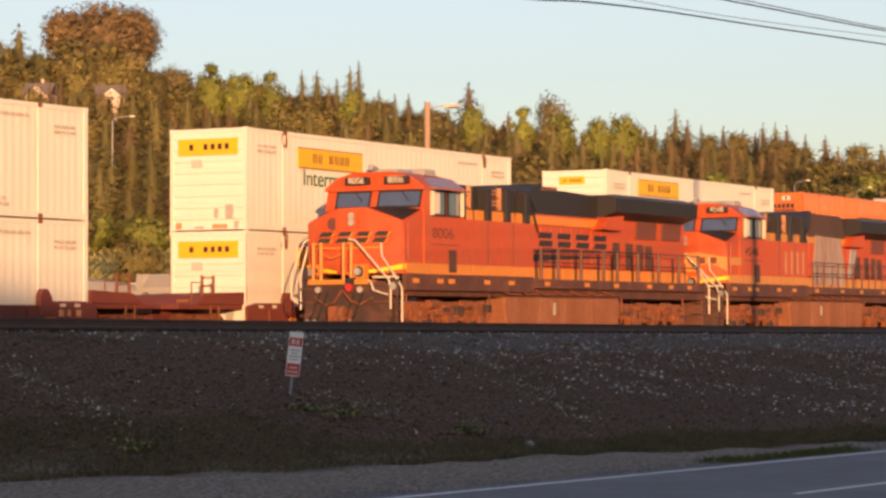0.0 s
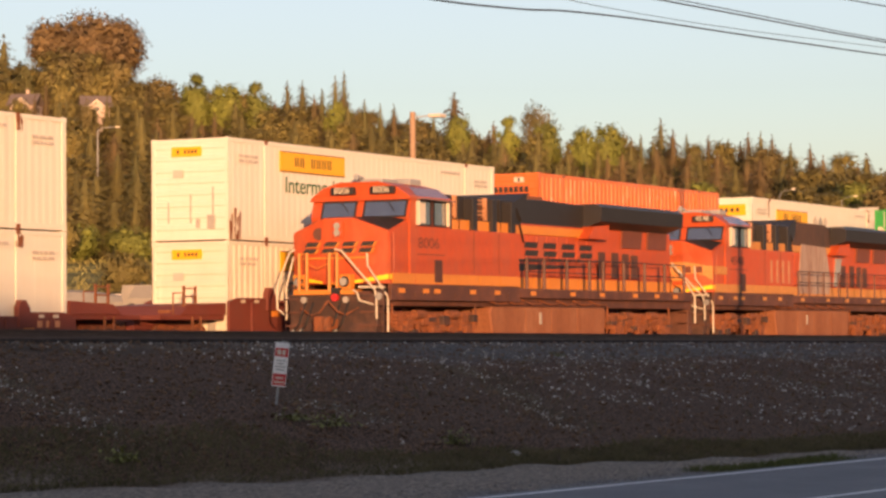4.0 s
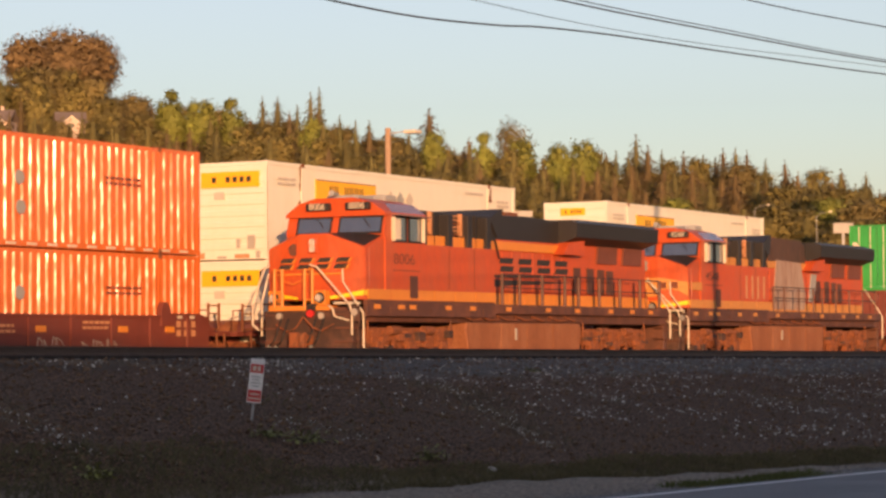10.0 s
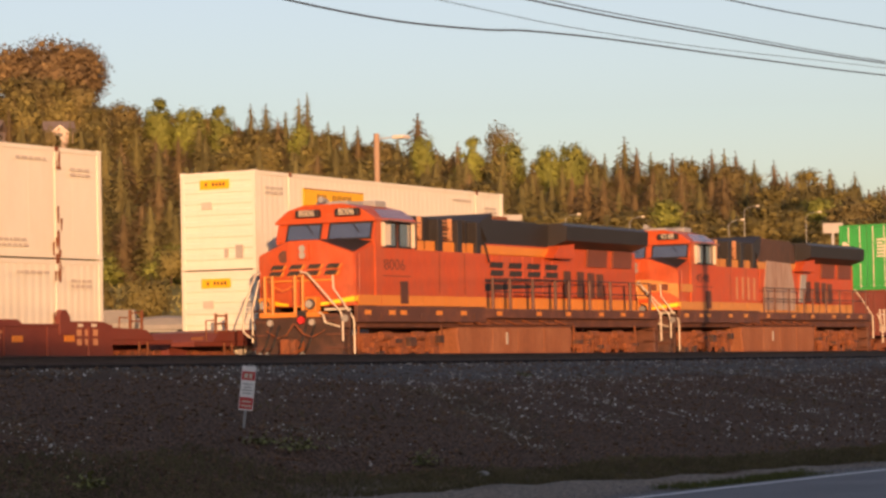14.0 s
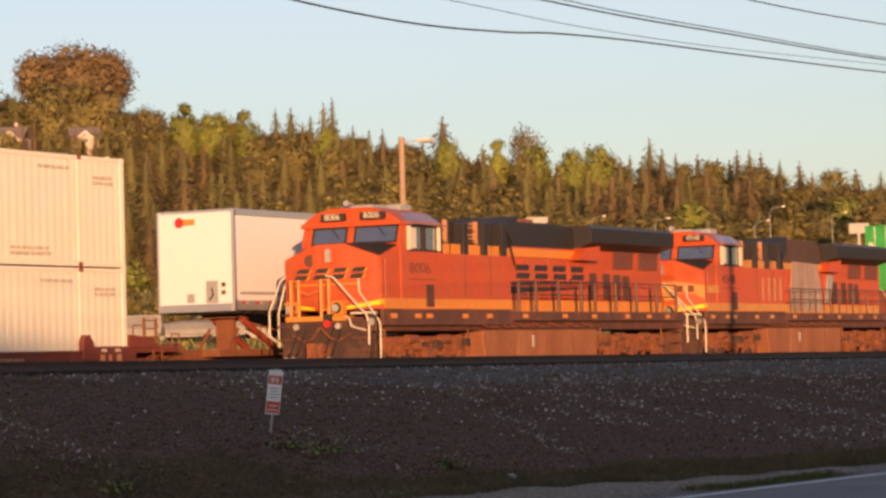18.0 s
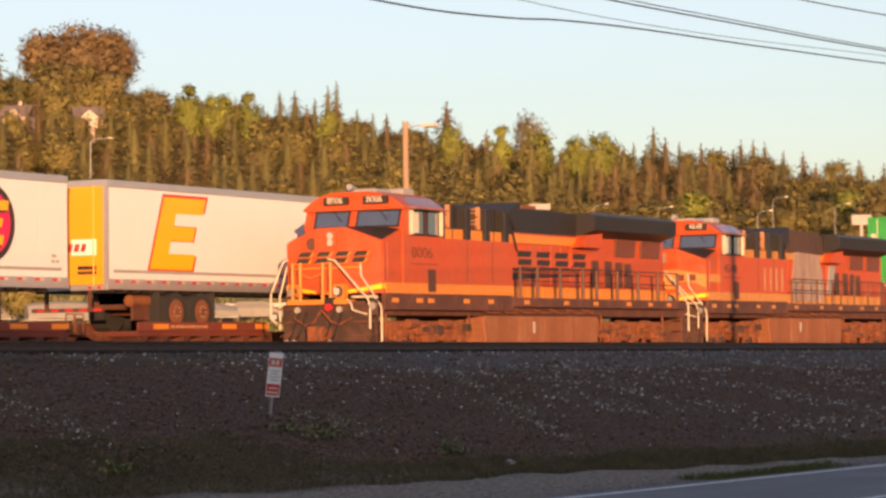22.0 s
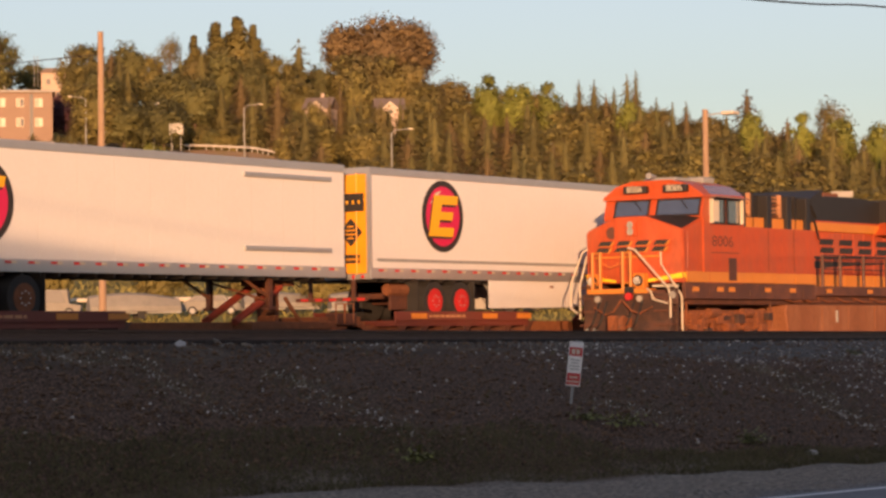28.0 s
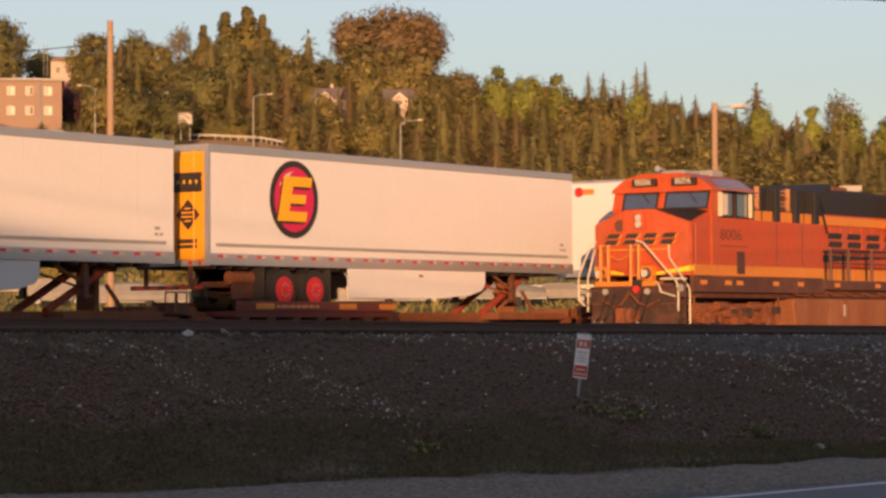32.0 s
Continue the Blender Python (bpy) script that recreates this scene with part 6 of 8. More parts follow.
def standing_box(z0, h, paint, label):
    c = thing("container", label, "container", at=pose(107.5, A_Y, 0))
    W2 = 1.22
    part("side_panel", ribbed_side(-W2 + 0.03, z0 + 0.15, z0 + h - 0.1, 0.1, 12.1, 0.28, 0.035, 1), paint, c)
    part("frame", boxes([(0, 0.12, -W2, -W2 + 0.14, z0, z0 + h), (0, 0.12, W2 - 0.14, W2, z0, z0 + h), (0, 0.12, -W2 + 0.14, W2 - 0.14, z0, z0 + 0.15), (0, 0.12, -W2 + 0.14, W2 - 0.14, z0 + h - 0.1, z0 + h)], 0.01), paint, c)
    part("roof_panel", boxes([(0.05, 12.15, -W2 + 0.01, W2 - 0.01, z0 + h - 0.08, z0 + h - 0.02)]), paint, c)
    for ya, yb in ((-1.07, -0.01), (0.01, 1.07)):
        d = part("door", boxes([(0.03, 0.08, ya, yb, z0 + 0.16, z0 + h - 0.11)], 0.008), paint, c)
        for yr in (ya + 0.28, yb - 0.28):
            part("lock_rod", rod(bmesh.new(), (0.0, yr, z0 + 0.1), (0.0, yr, z0 + h - 0.06), 0.022, 6), LIGHTPAINT if paint is GREEN else paint, d)
            part("rod_keeper", boxes([(-0.03, 0.03, yr - 0.06, yr + 0.06, z0 + k * h * 0.3 + 0.3, z0 + k * h * 0.3 + 0.36) for k in range(3)]), paint, d)
    if paint is GREEN:
        part("round_sign", disc(bmesh.new(), (0.02, 0.98, z0 + h * 0.66), (1, 0, 0), 0.23, 0.03, 24), LIGHTPAINT, c, "round pale sign")
        part("sign_dot", disc(bmesh.new(), (0.0, 0.98, z0 + h * 0.66), (1, 0, 0), 0.06, 0.02, 12), INK, c)
        part("door_writing", boxes([(0.01, 0.03, -0.95, -0.45, z0 + h * 0.75 - k * 0.14, z0 + h * 0.78 - k * 0.14) for k in range(6)]), LIGHTPAINT, c)
    return c


standing_box(0.37, 2.59, WELL, "red-brown ribbed container, lower of a standing stack")
standing_box(2.965, 2.8, GREEN, "bright green container with pale lock rods on a red one")

# far billboard beside the green container
x, y = at_way(19.2, 210)
bb = thing("billboard", "small pale sign board beyond the yard", "sign", at=pose(x, y, ground_z(x, y), 0, 0, -60))
zb = up_to(2.62, 210) - ground_z(x, y)
part("board", boxes([(-0.8, 0.8, -0.05, 0.05, zb - 0.62, zb + 0.2)], 0.02), TARP, bb)
part("post", boxes([(-0.1, 0.1, 0.05, 0.2, 0, zb)]), GREY, bb)

# slip road on the hill: a curving bank with a pale barrier
RAMP = [(az, 430 + 14 * math.sin((az - 37) * 0.25), up_to(el, 430)) for az, el in ((50, 4.5), (46, 4.42), (42.2, 4.3), (40, 4.22), (39, 4.14), (38.3, 3.98), (37.6, 3.75), (36.8, 3.45))]
bm = bmesh.new()
rows = []
for az, d, z in RAMP:
    (xa, ya), (xb, yb), (xc, yc) = at_way(az, d - 16), at_way(az, d), at_way(az, d + 9)
    rows.append([bm.verts.new(p) for p in ((xa, ya, z - 7), (xb, yb, z), (xc, yc, z))])
for a, b in zip(rows, rows[1:]):
    for i in (0, 1):
        bm.faces.new((a[i], a[i + 1], b[i + 1], b[i]))
bmesh.ops.recalc_face_normals(bm, faces=bm.faces)
ramp = tagged(part("slip_road", bm, SLIPBANK), "grassy bank of a curving slip road on the hill", "road", kind="structure")
bm = bmesh.new()
for (a0, d0, z0), (a1, d1, z1) in zip(RAMP, RAMP[1:]):
    for k in range(6):
        p, q = k / 6, (k + 1) / 6
        xa, ya = at_way(lerp(a0, a1, p), lerp(d0, d1, p))
        xb, yb = at_way(lerp(a0, a1, q), lerp(d0, d1, q))
        za, zb2 = lerp(z0, z1, p), lerp(z0, z1, q)
        pipe(bm, [(xa, ya, za + 0.75), (xb, yb, zb2 + 0.75)], 0.2, 6)
        rod(bm, (xa, ya, za), (xa, ya, za + 0.7), 0.1, 5)
tagged(part("road_barrier", bm, CONCRETE), "pale metal barrier along the slip road", "barrier", kind="structure")


def street_lamp(az, d, top, base, arm, mast=0.14):
    x, y = at_way(az, d)
    h = up_to(top, d) - up_to(base, d)
    s = thing("street_lamp", "grey street lamp with a curved arm on the hill road", "street lamp", "hill street lamps", at=pose(x, y, up_to(base, d), 0, 0, az - 90))
    part("mast", rod(bmesh.new(), (0, 0, -6), (0, 0, h - 0.6), mast, 8, mast * 0.7), GREY, s)
    part("arm", pipe(bmesh.new(), [(0, 0, h - 0.6), (arm * 0.3, 0, h - 0.15), (arm, 0, h)], mast * 0.5, 6), GREY, s)
    part("lamp_head", boxes([(min(arm, arm * 1.3), max(arm, arm * 1.3), -0.16, 0.16, h - 0.08, h + 0.1)], 0.04), LIGHTPAINT, s)


street_lamp(39.17, 428, 5.12, 4.22, 2.4)
street_lamp(42.6, 432, 5.3, 4.4, -2.2)
street_lamp(41.14, 431, 5.15, 4.3, 0.7)
street_lamp(35.95, 400, 4.55, 3.7, 2.6)
for az, top in ((24.99, 3.05), (23.59, 2.96), (21.44, 2.84), (21.1, 3.13), (19.77, 2.96)):
    street_lamp(az, 334, top - 0.04, top - 0.7, 1.5, 0.06)
x, y = at_way(26.17, 205)
pb = thing("billboard", "long pale board on posts beyond the yard", "sign", at=pose(x, y, ground_z(x, y), 0, 0, -62))
zb = up_to(2.97, 205) - ground_z(x, y)
part("board", boxes([(-0.85, 0.85, -0.05, 0.05, zb - 0.25, zb + 0.22)], 0.03), TARP, pb)
for xx in (-0.6, 0.5):
    part("post", boxes([(xx, xx + 0.12, 0.05, 0.16, 0, zb)]), GREY, pb)
x, y = at_way(40.65, 429)
hs = thing("road_sign", "pale rectangular road sign on two posts", "sign", at=pose(x, y, up_to(4.24, 429), 0, 0, -50))
part("sign_board", boxes([(-1.15, 1.15, -0.04, 0.04, 1.7, 3.6)], 0.05), CONCRETE, hs)
for xx in (-0.8, 0.7):
    part("post", boxes([(xx, xx + 0.12, 0.04, 0.14, -1, 1.75)]), GREY, hs)


def hill_house(az, d, el_eave, el_top, wide, wall, label, chimney=True, turn=0.0):
    """A low house with its ridge across the view and a small front gable."""
    x, y = at_way(az, d)
    ze, zt = up_to(el_eave, d), up_to(el_top, d)
    h = thing("house", label, "house", "hillside houses", at=pose(x, y, ze - 5, 0, 0, az - 90 + turn))
    e, t, deep = 5.0, 5.0 + zt - ze, 7.0
    part("wall", boxes([(-wide / 2, wide / 2, 0.6, deep, 0, e)]), wall, h)
    for ya, yb in ((0.1, deep / 2), (deep + 0.5, deep / 2)):
        bm = bmesh.new()
        v = [bm.verts.new(q) for q in ((-wide / 2 - 0.4, ya, e - 0.2), (wide / 2 + 0.4, ya, e - 0.2), (wide / 2 + 0.4, yb, t), (-wide / 2 - 0.4, yb, t))]
        u = [bm.verts.new(q.co + Vector((0, 0, 0.2))) for q in v]
        bm.faces.new(v), bm.faces.new(u[::-1])
        for i in range(4):
            bm.faces.new((v[i], u[i], u[(i + 1) % 4], v[(i + 1) % 4]))
        bmesh.ops.recalc_face_normals(bm, faces=bm.faces)
        part("roof", bm, ROOF, h)
    g = wide * 0.27
    part("gable", prism(bmesh.new(), [(-g, 0), (g, 0), (g, e - 0.1), (0, e + 1.0), (-g, e - 0.1)], 0.0, 0.6), wall, h)
    for sgn in (-1, 1):
        part("gable_roof", prism(bmesh.new(), [(0, e + 1.02), (sgn * (g + 0.3), e - 0.3), (sgn * (g + 0.3), e - 0.1), (0, e + 1.25)], -0.25, 2.2), LIGHTPAINT, h, "pale barge board")
    w = part("window", boxes([(-0.55, 0.55, -0.06, 0.02, e - 1.0, e - 0.1)]), LIGHTPAINT, h)
    part("pane", boxes([(-0.47, 0.47, -0.075, -0.055, e - 0.92, e - 0.18)]), FARGLASS, w)
    if chimney:
        part("chimney", boxes([(0.1, 0.6, deep / 2, deep / 2 + 0.6, t - 0.5, t + 0.9)]), PINKWALL, h)
    return h


hill_house(35.97, 458, 5.0, 5.24, 4.7, PINKWALL, "small cream house with a grey-brown roof among trees", False, 4)
hill_house(37.6, 456, 5.03, 5.27, 4.4, PINKWALL, "cream house with a chimney behind the trees", True, -14)

# the flat-roofed apartment house and a pale block behind it
x, y = at_way(44.15, 445)
apt = thing("apartment_house", "brown two-storey apartment house with pale windows", "house", at=pose(x, y, up_to(4.55, 445), 0, 0, -46))
part("wall", boxes([(-9.5, 6.5, 0, 9, -4, 6.6)]), SIDING, apt)
part("roof", boxes([(-10, 7.0, -0.6, 9.6, 6.6, 6.95)], 0.04), ROOF, apt)
part("vent_pipe", rod(bmesh.new(), (-1.5, 3, 6.9), (-1.5, 3, 7.9), 0.12, 8), GREY, apt)
for i in range(5):
    for z in (0.9, 4.2):
        xx = -8.2 + i * 3.1
        w = part("window", boxes([(xx - 0.66, xx + 0.66, -0.08, 0.02, z - 0.1, z + 1.35)]), LIGHTPAINT, apt, "pale window")
        # the panes' pale colours stand in for light on the glass
        part("pane", boxes([(xx - 0.58, xx + 0.0, -0.1, -0.07, z, z + 1.25)]), PINKWALL, w)
        part("pane", boxes([(xx + 0.06, xx + 0.58, -0.1, -0.07, z, z + 1.25)]), PALEPANE if i % 3 else FARGLASS, w)
# no hollow here: a dark strip on the wall paints a recess's shade
part("recess_shade", boxes([(2.7, 3.25, -0.03, 0.02, -1, 6.3)]), FARGLASS, apt, "flat dark strip painted as the shade of a recess")
part("eave_board", boxes([(-10.02, 7.02, -0.66, -0.6, 6.55, 6.9)]), TARP, apt, "pale eave board")
x, y = at_way(43.2, 520)
blk = thing("apartment_block", "pale cream block on top of the hill", "house", at=pose(x, y, up_to(5.2, 520), 0, 0, -50))
part("wall", boxes([(-3.2, 3.4, 0, 8, -5, 5.6)]), PINKWALL, blk)
part("roof", prism(bmesh.new(), [(-3.6, 5.6), (3.8, 5.6), (2.6, 6.5), (-2.2, 6.5)], -0.4, 8.4), ROOF, blk)
for xx in (-1.8, 0.2, 2.0):
    for z in (0.6, 3.2):
        w = part("window", boxes([(xx - 0.4, xx + 0.4, -0.08, 0.02, z, z + 1.2)]), CONCRETE, blk)
        part("pane", boxes([(xx - 0.4, xx + 0.4, -0.1, -0.07, z + 0.1, z + 1.2)]), FARGLASS, w)
for xx in (-4.6, -3.9):
    part("antenna", rod(bmesh.new(), (xx, 1, 3), (xx, 1, 9), 0.07, 5), GREY, blk)

# the yard's far side: pale rail fence, covered boats and parked vehicles, seen under the trailers
fence = thing("rail_fence", "long white pipe rail along the yard", "fence")
bm = bmesh.new()
FX = [at_way(16 + k * 0.7, 192) for k in range(58)]
for (xa, ya), (xb, yb) in zip(FX, FX[1:]):
    rod(bm, (xa, ya, ground_z(xa, ya) + 1.05), (xb, yb, ground_z(xb, yb) + 1.05), 0.16, 7)
part("top_rail", bm, LIGHTPAINT, fence)
for xa, ya in FX:
    part("fence_post", rod(bmesh.new(), (xa, ya, ground_z(xa, ya) - 0.1), (xa, ya, ground_z(xa, ya) + 1.05), 0.06, 6), LIGHTPAINT, fence)


def covered_boat(az, d, long, high):
    x, y = at_way(az, d)
    b = thing("covered_boat", "boat on a trailer under a pale tarpaulin", "boat", "parked boats", at=pose(x, y, ground_z(x, y), 0, 0, az - 90 + 12))
    bm = bmesh.new()
    secs = []
    for i in range(9):
        k = i / 8
        w, hh = 0.15 + 1.1 * math.sin(math.pi * min(1, k * 0.62 + 0.2)), high * (0.55 + 0.45 * math.sin(math.pi * (0.25 + 0.6 * k)))
        secs.append([bm.verts.new((k * long - long / 2, yy * w, zz)) for yy, zz in ((-1, 0.55), (-0.95, 0.9), (-0.45, hh), (0, hh + 0.15), (0.45, hh), (0.95, 0.9), (1, 0.55))])
    for a, c in zip(secs, secs[1:]):
        for i in range(6):
            bm.faces.new((a[i], a[i + 1], c[i + 1], c[i]))
        bm.faces.new((a[6], a[0], c[0], c[6]))
    bm.faces.new(secs[0]), bm.faces.new(secs[-1][::-1])
    bmesh.ops.recalc_face_normals(bm, faces=bm.faces)
    part("tarpaulin", bm, BOATTARP, b)
    part("trailer_frame", boxes([(-long / 2, long / 2, -0.7, -0.6, 0.4, 0.55), (-long / 2, long / 2, 0.6, 0.7, 0.4, 0.55)]), GREY, b)
    for yy in (-0.9, 0.9):
        part("wheel", disc(bmesh.new(), (0.4, yy, 0.33), (0, 1, 0), 0.33, 0.2, 16), RUBBER, b)


covered_boat(36.4, 184, 6.2, 1.6)
covered_boat(38.4, 187, 5.6, 1.5)
covered_boat(41.6, 183, 6.4, 1.7)
covered_boat(33.6, 186, 5.2, 1.4)


def parked_car(az, d, paint, label, van=False):
    x, y = at_way(az, d)
    c = thing("parked_car", label, "car", "parked cars", at=pose(x, y, ground_z(x, y), 0, 0, az - 95))
    top = 1.95 if van else 1.45
    part("body", prism(bmesh.new(), [(-2.2, 0.35), (2.2, 0.35), (2.2, 0.85), (1.4, 0.95), (0.9 if not van else 1.3, top), (-1.2 if not van else -2.0, top), (-1.9 if not van else -2.15, 0.95), (-2.2, 0.85)], -0.85, 0.85, 0.08), paint, c)
    part("side_window", prism(bmesh.new(), [(1.2, 1.0), (0.85, top - 0.08), (-1.1, top - 0.08), (-1.6, 1.0)], -0.87, -0.84), FARGLASS, c)
    for xx in (-1.35, 1.4):
        for yy in (-0.8, 0.8):
            w = part("wheel", disc(bmesh.new(), (xx, yy, 0.33), (0, 1, 0), 0.33, 0.2, 18), RUBBER, c)
            part("rim", disc(bmesh.new(), (xx, yy * 1.12, 0.33), (0, 1, 0), 0.2, 0.04, 14), GREY, w)
    part("headlight", boxes([(2.18, 2.23, -0.75, -0.45, 0.65, 0.8), (2.18, 2.23, 0.45, 0.75, 0.65, 0.8)]), GREY, c)
    return c


parked_car(34.8, 188, BOATTARP, "white van parked beyond the tracks", True)
parked_car(39.9, 188, BOATTARP, "silver car parked beyond the tracks")
parked_car(32.4, 188, BOATTARP, "white car parked beyond the tracks")
parked_car(43.4, 188, BOATTARP, "white van parked beyond the tracks", True)

# long low unseen block, added across the road behind the eye; shades the bank
blocker = thing("warehouse", "long plain unseen block across the road, added to shade the bank", "building", kind="structure")
part("wall", boxes([(-260, 90, -45, -20, -1.2, 8.3)]), CONCRETE, blocker)
# this sloping top is shaped only to raise the shade edge on the train
part("shade_edge_rise", prism(bmesh.new(), [(-20.5, 8.45), (-29, 9.05), (-36, 10.15), (-44.6, 11.25), (-75, 15), (-105, 15), (-150, 8.45)], -45, -20), ROOF, blocker)
part("shade_block_rim", boxes([(-260.2, 90.2, -45.2, -19.8, 8.3, 8.5)]), GREY, blocker)

# ---- trees ----
def leaf(verts, norms, faces, c, nrm, out, size, rng):
    """One small pointed leaf or spray of needles; it is shaded softly, by the way its part of the crown faces."""
    if nrm.dot(out) < 0:
        nrm = -nrm
    a = nrm.cross(Vector((rng.uniform(-1, 1), rng.uniform(-1, 1), rng.uniform(-1, 1))))
    if a.length < 1e-3:
        a = nrm.orthogonal()
    a.normalize()
    b = nrm.cross(a)
    k = len(verts)
    s, t = size * rng.uniform(0.6, 1.2), size * rng.uniform(0.9, 1.7)
    verts += [c - a * s, c + a * s, c + b * t]
    n = (out * 0.85 + nrm * 0.38).normalized()
    norms += [n, n, n]
    faces.append((k, k + 1, k + 2))


def crown_part(name, verts, norms, faces, material, parent):
    me = bpy.data.meshes.new(name)
    me.from_pydata(verts, [], faces, shade_flat=not norms)
    if norms:
        me.normals_split_custom_set_from_vertices(norms)
    me.materials.append(material)
    ob = new(name, me)
    ob.parent = parent
    return ob


def core_blob(verts, norms, faces, c, rx, rz, rng, n=5):
    """The dense inside of a clump of leaves."""
    k = len(verts)
    ring = [c + Vector((0, 0, rz))]
    for zz, q in ((0.4, 0.9), (-0.45, 0.9)):
        for j in range(n):
            a = j * 2 * math.pi / n + zz
            r = rx * q * rng.uniform(0.8, 1.15)
            ring.append(c + Vector((math.cos(a) * r, math.sin(a) * r, rz * zz + rng.uniform(-0.15, 0.15) * rz)))
    ring.append(c - Vector((0, 0, rz)))
    verts += ring
    norms += [(p - c).normalized() for p in ring]
    for j in range(n):
        h = (j + 1) % n
        faces.append((k, k + 1 + j, k + 1 + h))
        faces.append((k + 1 + j, k + 1 + n + j, k + 1 + n + h, k + 1 + h))
        faces.append((k + 1 + n + j, k + 1 + 2 * n, k + 1 + n + h))


def fir_tree(label, seed, H, R, material, bare=0.1, full=0.85, tiers=19, droop=0.3):
    """Whorls of drooping boughs round a straight stem, with dark gaps between them."""
    rng = random.Random(seed)
    t = thing("fir_tree", label, "tree", "hillside firs")
    part("trunk", rod(bmesh.new(), (0, 0, -1.5), (0, 0, H * 0.985), H * 0.015, 6, 0.03), BARK, t)
    verts, norms, faces = [], [], []
    rows = []
    for i in range(tiers):
        k = i / (tiers - 1)
        z = H * (bare + (0.97 - bare) * k ** 0.95)
        wide = R * (1 - k) ** full
        for dz, q in ((-0.22, 0.42), (0.1, 0.2)):
            rows.append(len(verts))
            for j in range(9):
                a = j * 2 * math.pi / 9 + i * 0.37
                rr = (wide * q + 0.03) * rng.uniform(0.7, 1.15)
                verts.append(Vector((math.cos(a) * rr, math.sin(a) * rr, z + dz * H / tiers - 0.2 * rr + rng.uniform(-0.1, 0.1))))
                norms.append(Vector((math.cos(a), math.sin(a), 0.5 if q < 0.5 else 0.1)).normalized())
    for a, b in zip(rows, rows[1:]):
        for j in range(9):
            h = (j + 1) % 9
            faces.append((a + j, a + h, b + h, b + j))
    for i in range(tiers):
        k = i / (tiers - 1)
        z = H * (bare + (0.985 - bare) * k ** 0.95)
        r = R * (1 - k) ** full * rng.uniform(0.8, 1.1) + 0.2
        n = 9 if k < 0.5 else 7 if k < 0.8 else 5
        a0 = rng.uniform(0, 6.3)
        for j in range(n):
            a = a0 + j * 2 * math.pi / n + rng.uniform(-0.3, 0.3)
            rr = r * rng.uniform(0.7, 1.15)
            lift = rng.uniform(-0.4, 0.4) * H / tiers
            for q in range(max(8, int(rr * 13.5))):
                f = 0.22 + 0.78 * rng.random() ** 0.75
                sw = a + rng.gauss(0, 0.24) * (1.25 - f)
                p = Vector((math.cos(sw) * rr * f, math.sin(sw) * rr * f, z + lift - droop * rr * f * f + rng.gauss(0, 0.1)))
                o = Vector((math.cos(sw), math.sin(sw), 0.45)).normalized()
                nv = Vector((math.cos(a) * 0.4 + rng.uniform(-0.8, 0.8), math.sin(a) * 0.4 + rng.uniform(-0.8, 0.8), 0.5 + rng.uniform(-0.5, 0.5))).normalized()
                leaf(verts, norms, faces, p, nv, o, 0.255 * (1 - 0.55 * k), rng)
    crown_part("crown", verts, norms, faces, material, t)
    return t


def leafy_tree(name, label, seed, H, RX, RZ, material, clumps=40, size=0.22, airy=0.0, lobes=None, leaves=92, point=0.0):
    """A stem with limbs, and a crown of leaf clumps gathered in one or more lobes (offset, wide, high); point draws the crown out to a tip."""
    rng = random.Random(seed)
    t = thing(name, label, "tree", "hillside broadleaf trees")
    bm = bmesh.new()
    zc = H - RZ
    rod(bm, (0, 0, -1.5), (0.2, 0.1, zc), H * 0.018, 8, H * 0.012)
    centres = []
    for i in range(clumps):
        lo = lobes[i % len(lobes)] if lobes else (0, 0, 0, 1, 1)
        u, v = rng.uniform(-0.9, 1), rng.uniform(0, 6.283)
        rad = (rng.uniform(0.68, 0.95) if i % 5 else rng.uniform(0.15, 0.6)) if not airy else rng.uniform(0.35, 1)
        s = math.sqrt(max(0, 1 - u * u))
        if point:
            s = lerp(s, 0.96 * (1 - u) / 1.5, point if u > -0.5 else 0)
        w = Vector((s * math.cos(v), s * math.sin(v), u))
        c = Vector((RX * (lo[0] + lo[3] * rad * w.x), RX * (lo[1] + lo[3] * rad * w.y), zc + RZ * (lo[2] + lo[4] * rad * u * 0.88)))
        centres.append((c, Vector((w.x, w.y, w.z * 0.8 + 0.25)).normalized(), 1 - 0.55 * max(0.0, u) * point))
        if i % 4 == 0:
            rod(bm, (0.1, 0.05, zc * rng.uniform(0.6, 0.95)), c, H * 0.006, 5, 0.03)
    part("trunk", bm, BARK, t)
    verts, norms, faces = [], [], []
    if not airy:
        for lo in lobes or ((0, 0, 0, 1, 1),):
            core_blob(verts, norms, faces, Vector((RX * lo[0], RX * lo[1], zc + RZ * lo[2] - 0.15 * RZ * point)), RX * lo[3] * 0.5, RZ * lo[4] * 0.58, rng, 9)
    for c, way, w in centres:
        rc = (RX * rng.uniform(0.3, 0.46) if RX < 6 else RX * rng.uniform(0.13, 0.23)) * w
        if not airy:
            core_blob(verts, norms, faces, c, rc * (0.46 if RX < 6 else 0.34), rc * 0.36, rng, 5)
        for k in range(int(leaves * (1 - airy))):
            d = Vector((rng.gauss(0, 1), rng.gauss(0, 1), rng.gauss(0, 1))).normalized()
            p = c + d * rc * (0.38 + 0.9 * rng.random() ** 0.75)
            o = (d * 0.5 + way * 0.8).normalized()
            leaf(verts, norms, faces, p, (d * 0.6 + Vector((rng.uniform(-0.8, 0.8), rng.uniform(-0.8, 0.8), rng.uniform(-0.5, 0.8)))).normalized(), o, size * rng.uniform(0.75, 1.3), rng)
    crown_part("crown", verts, norms, faces, material, t)
    return t


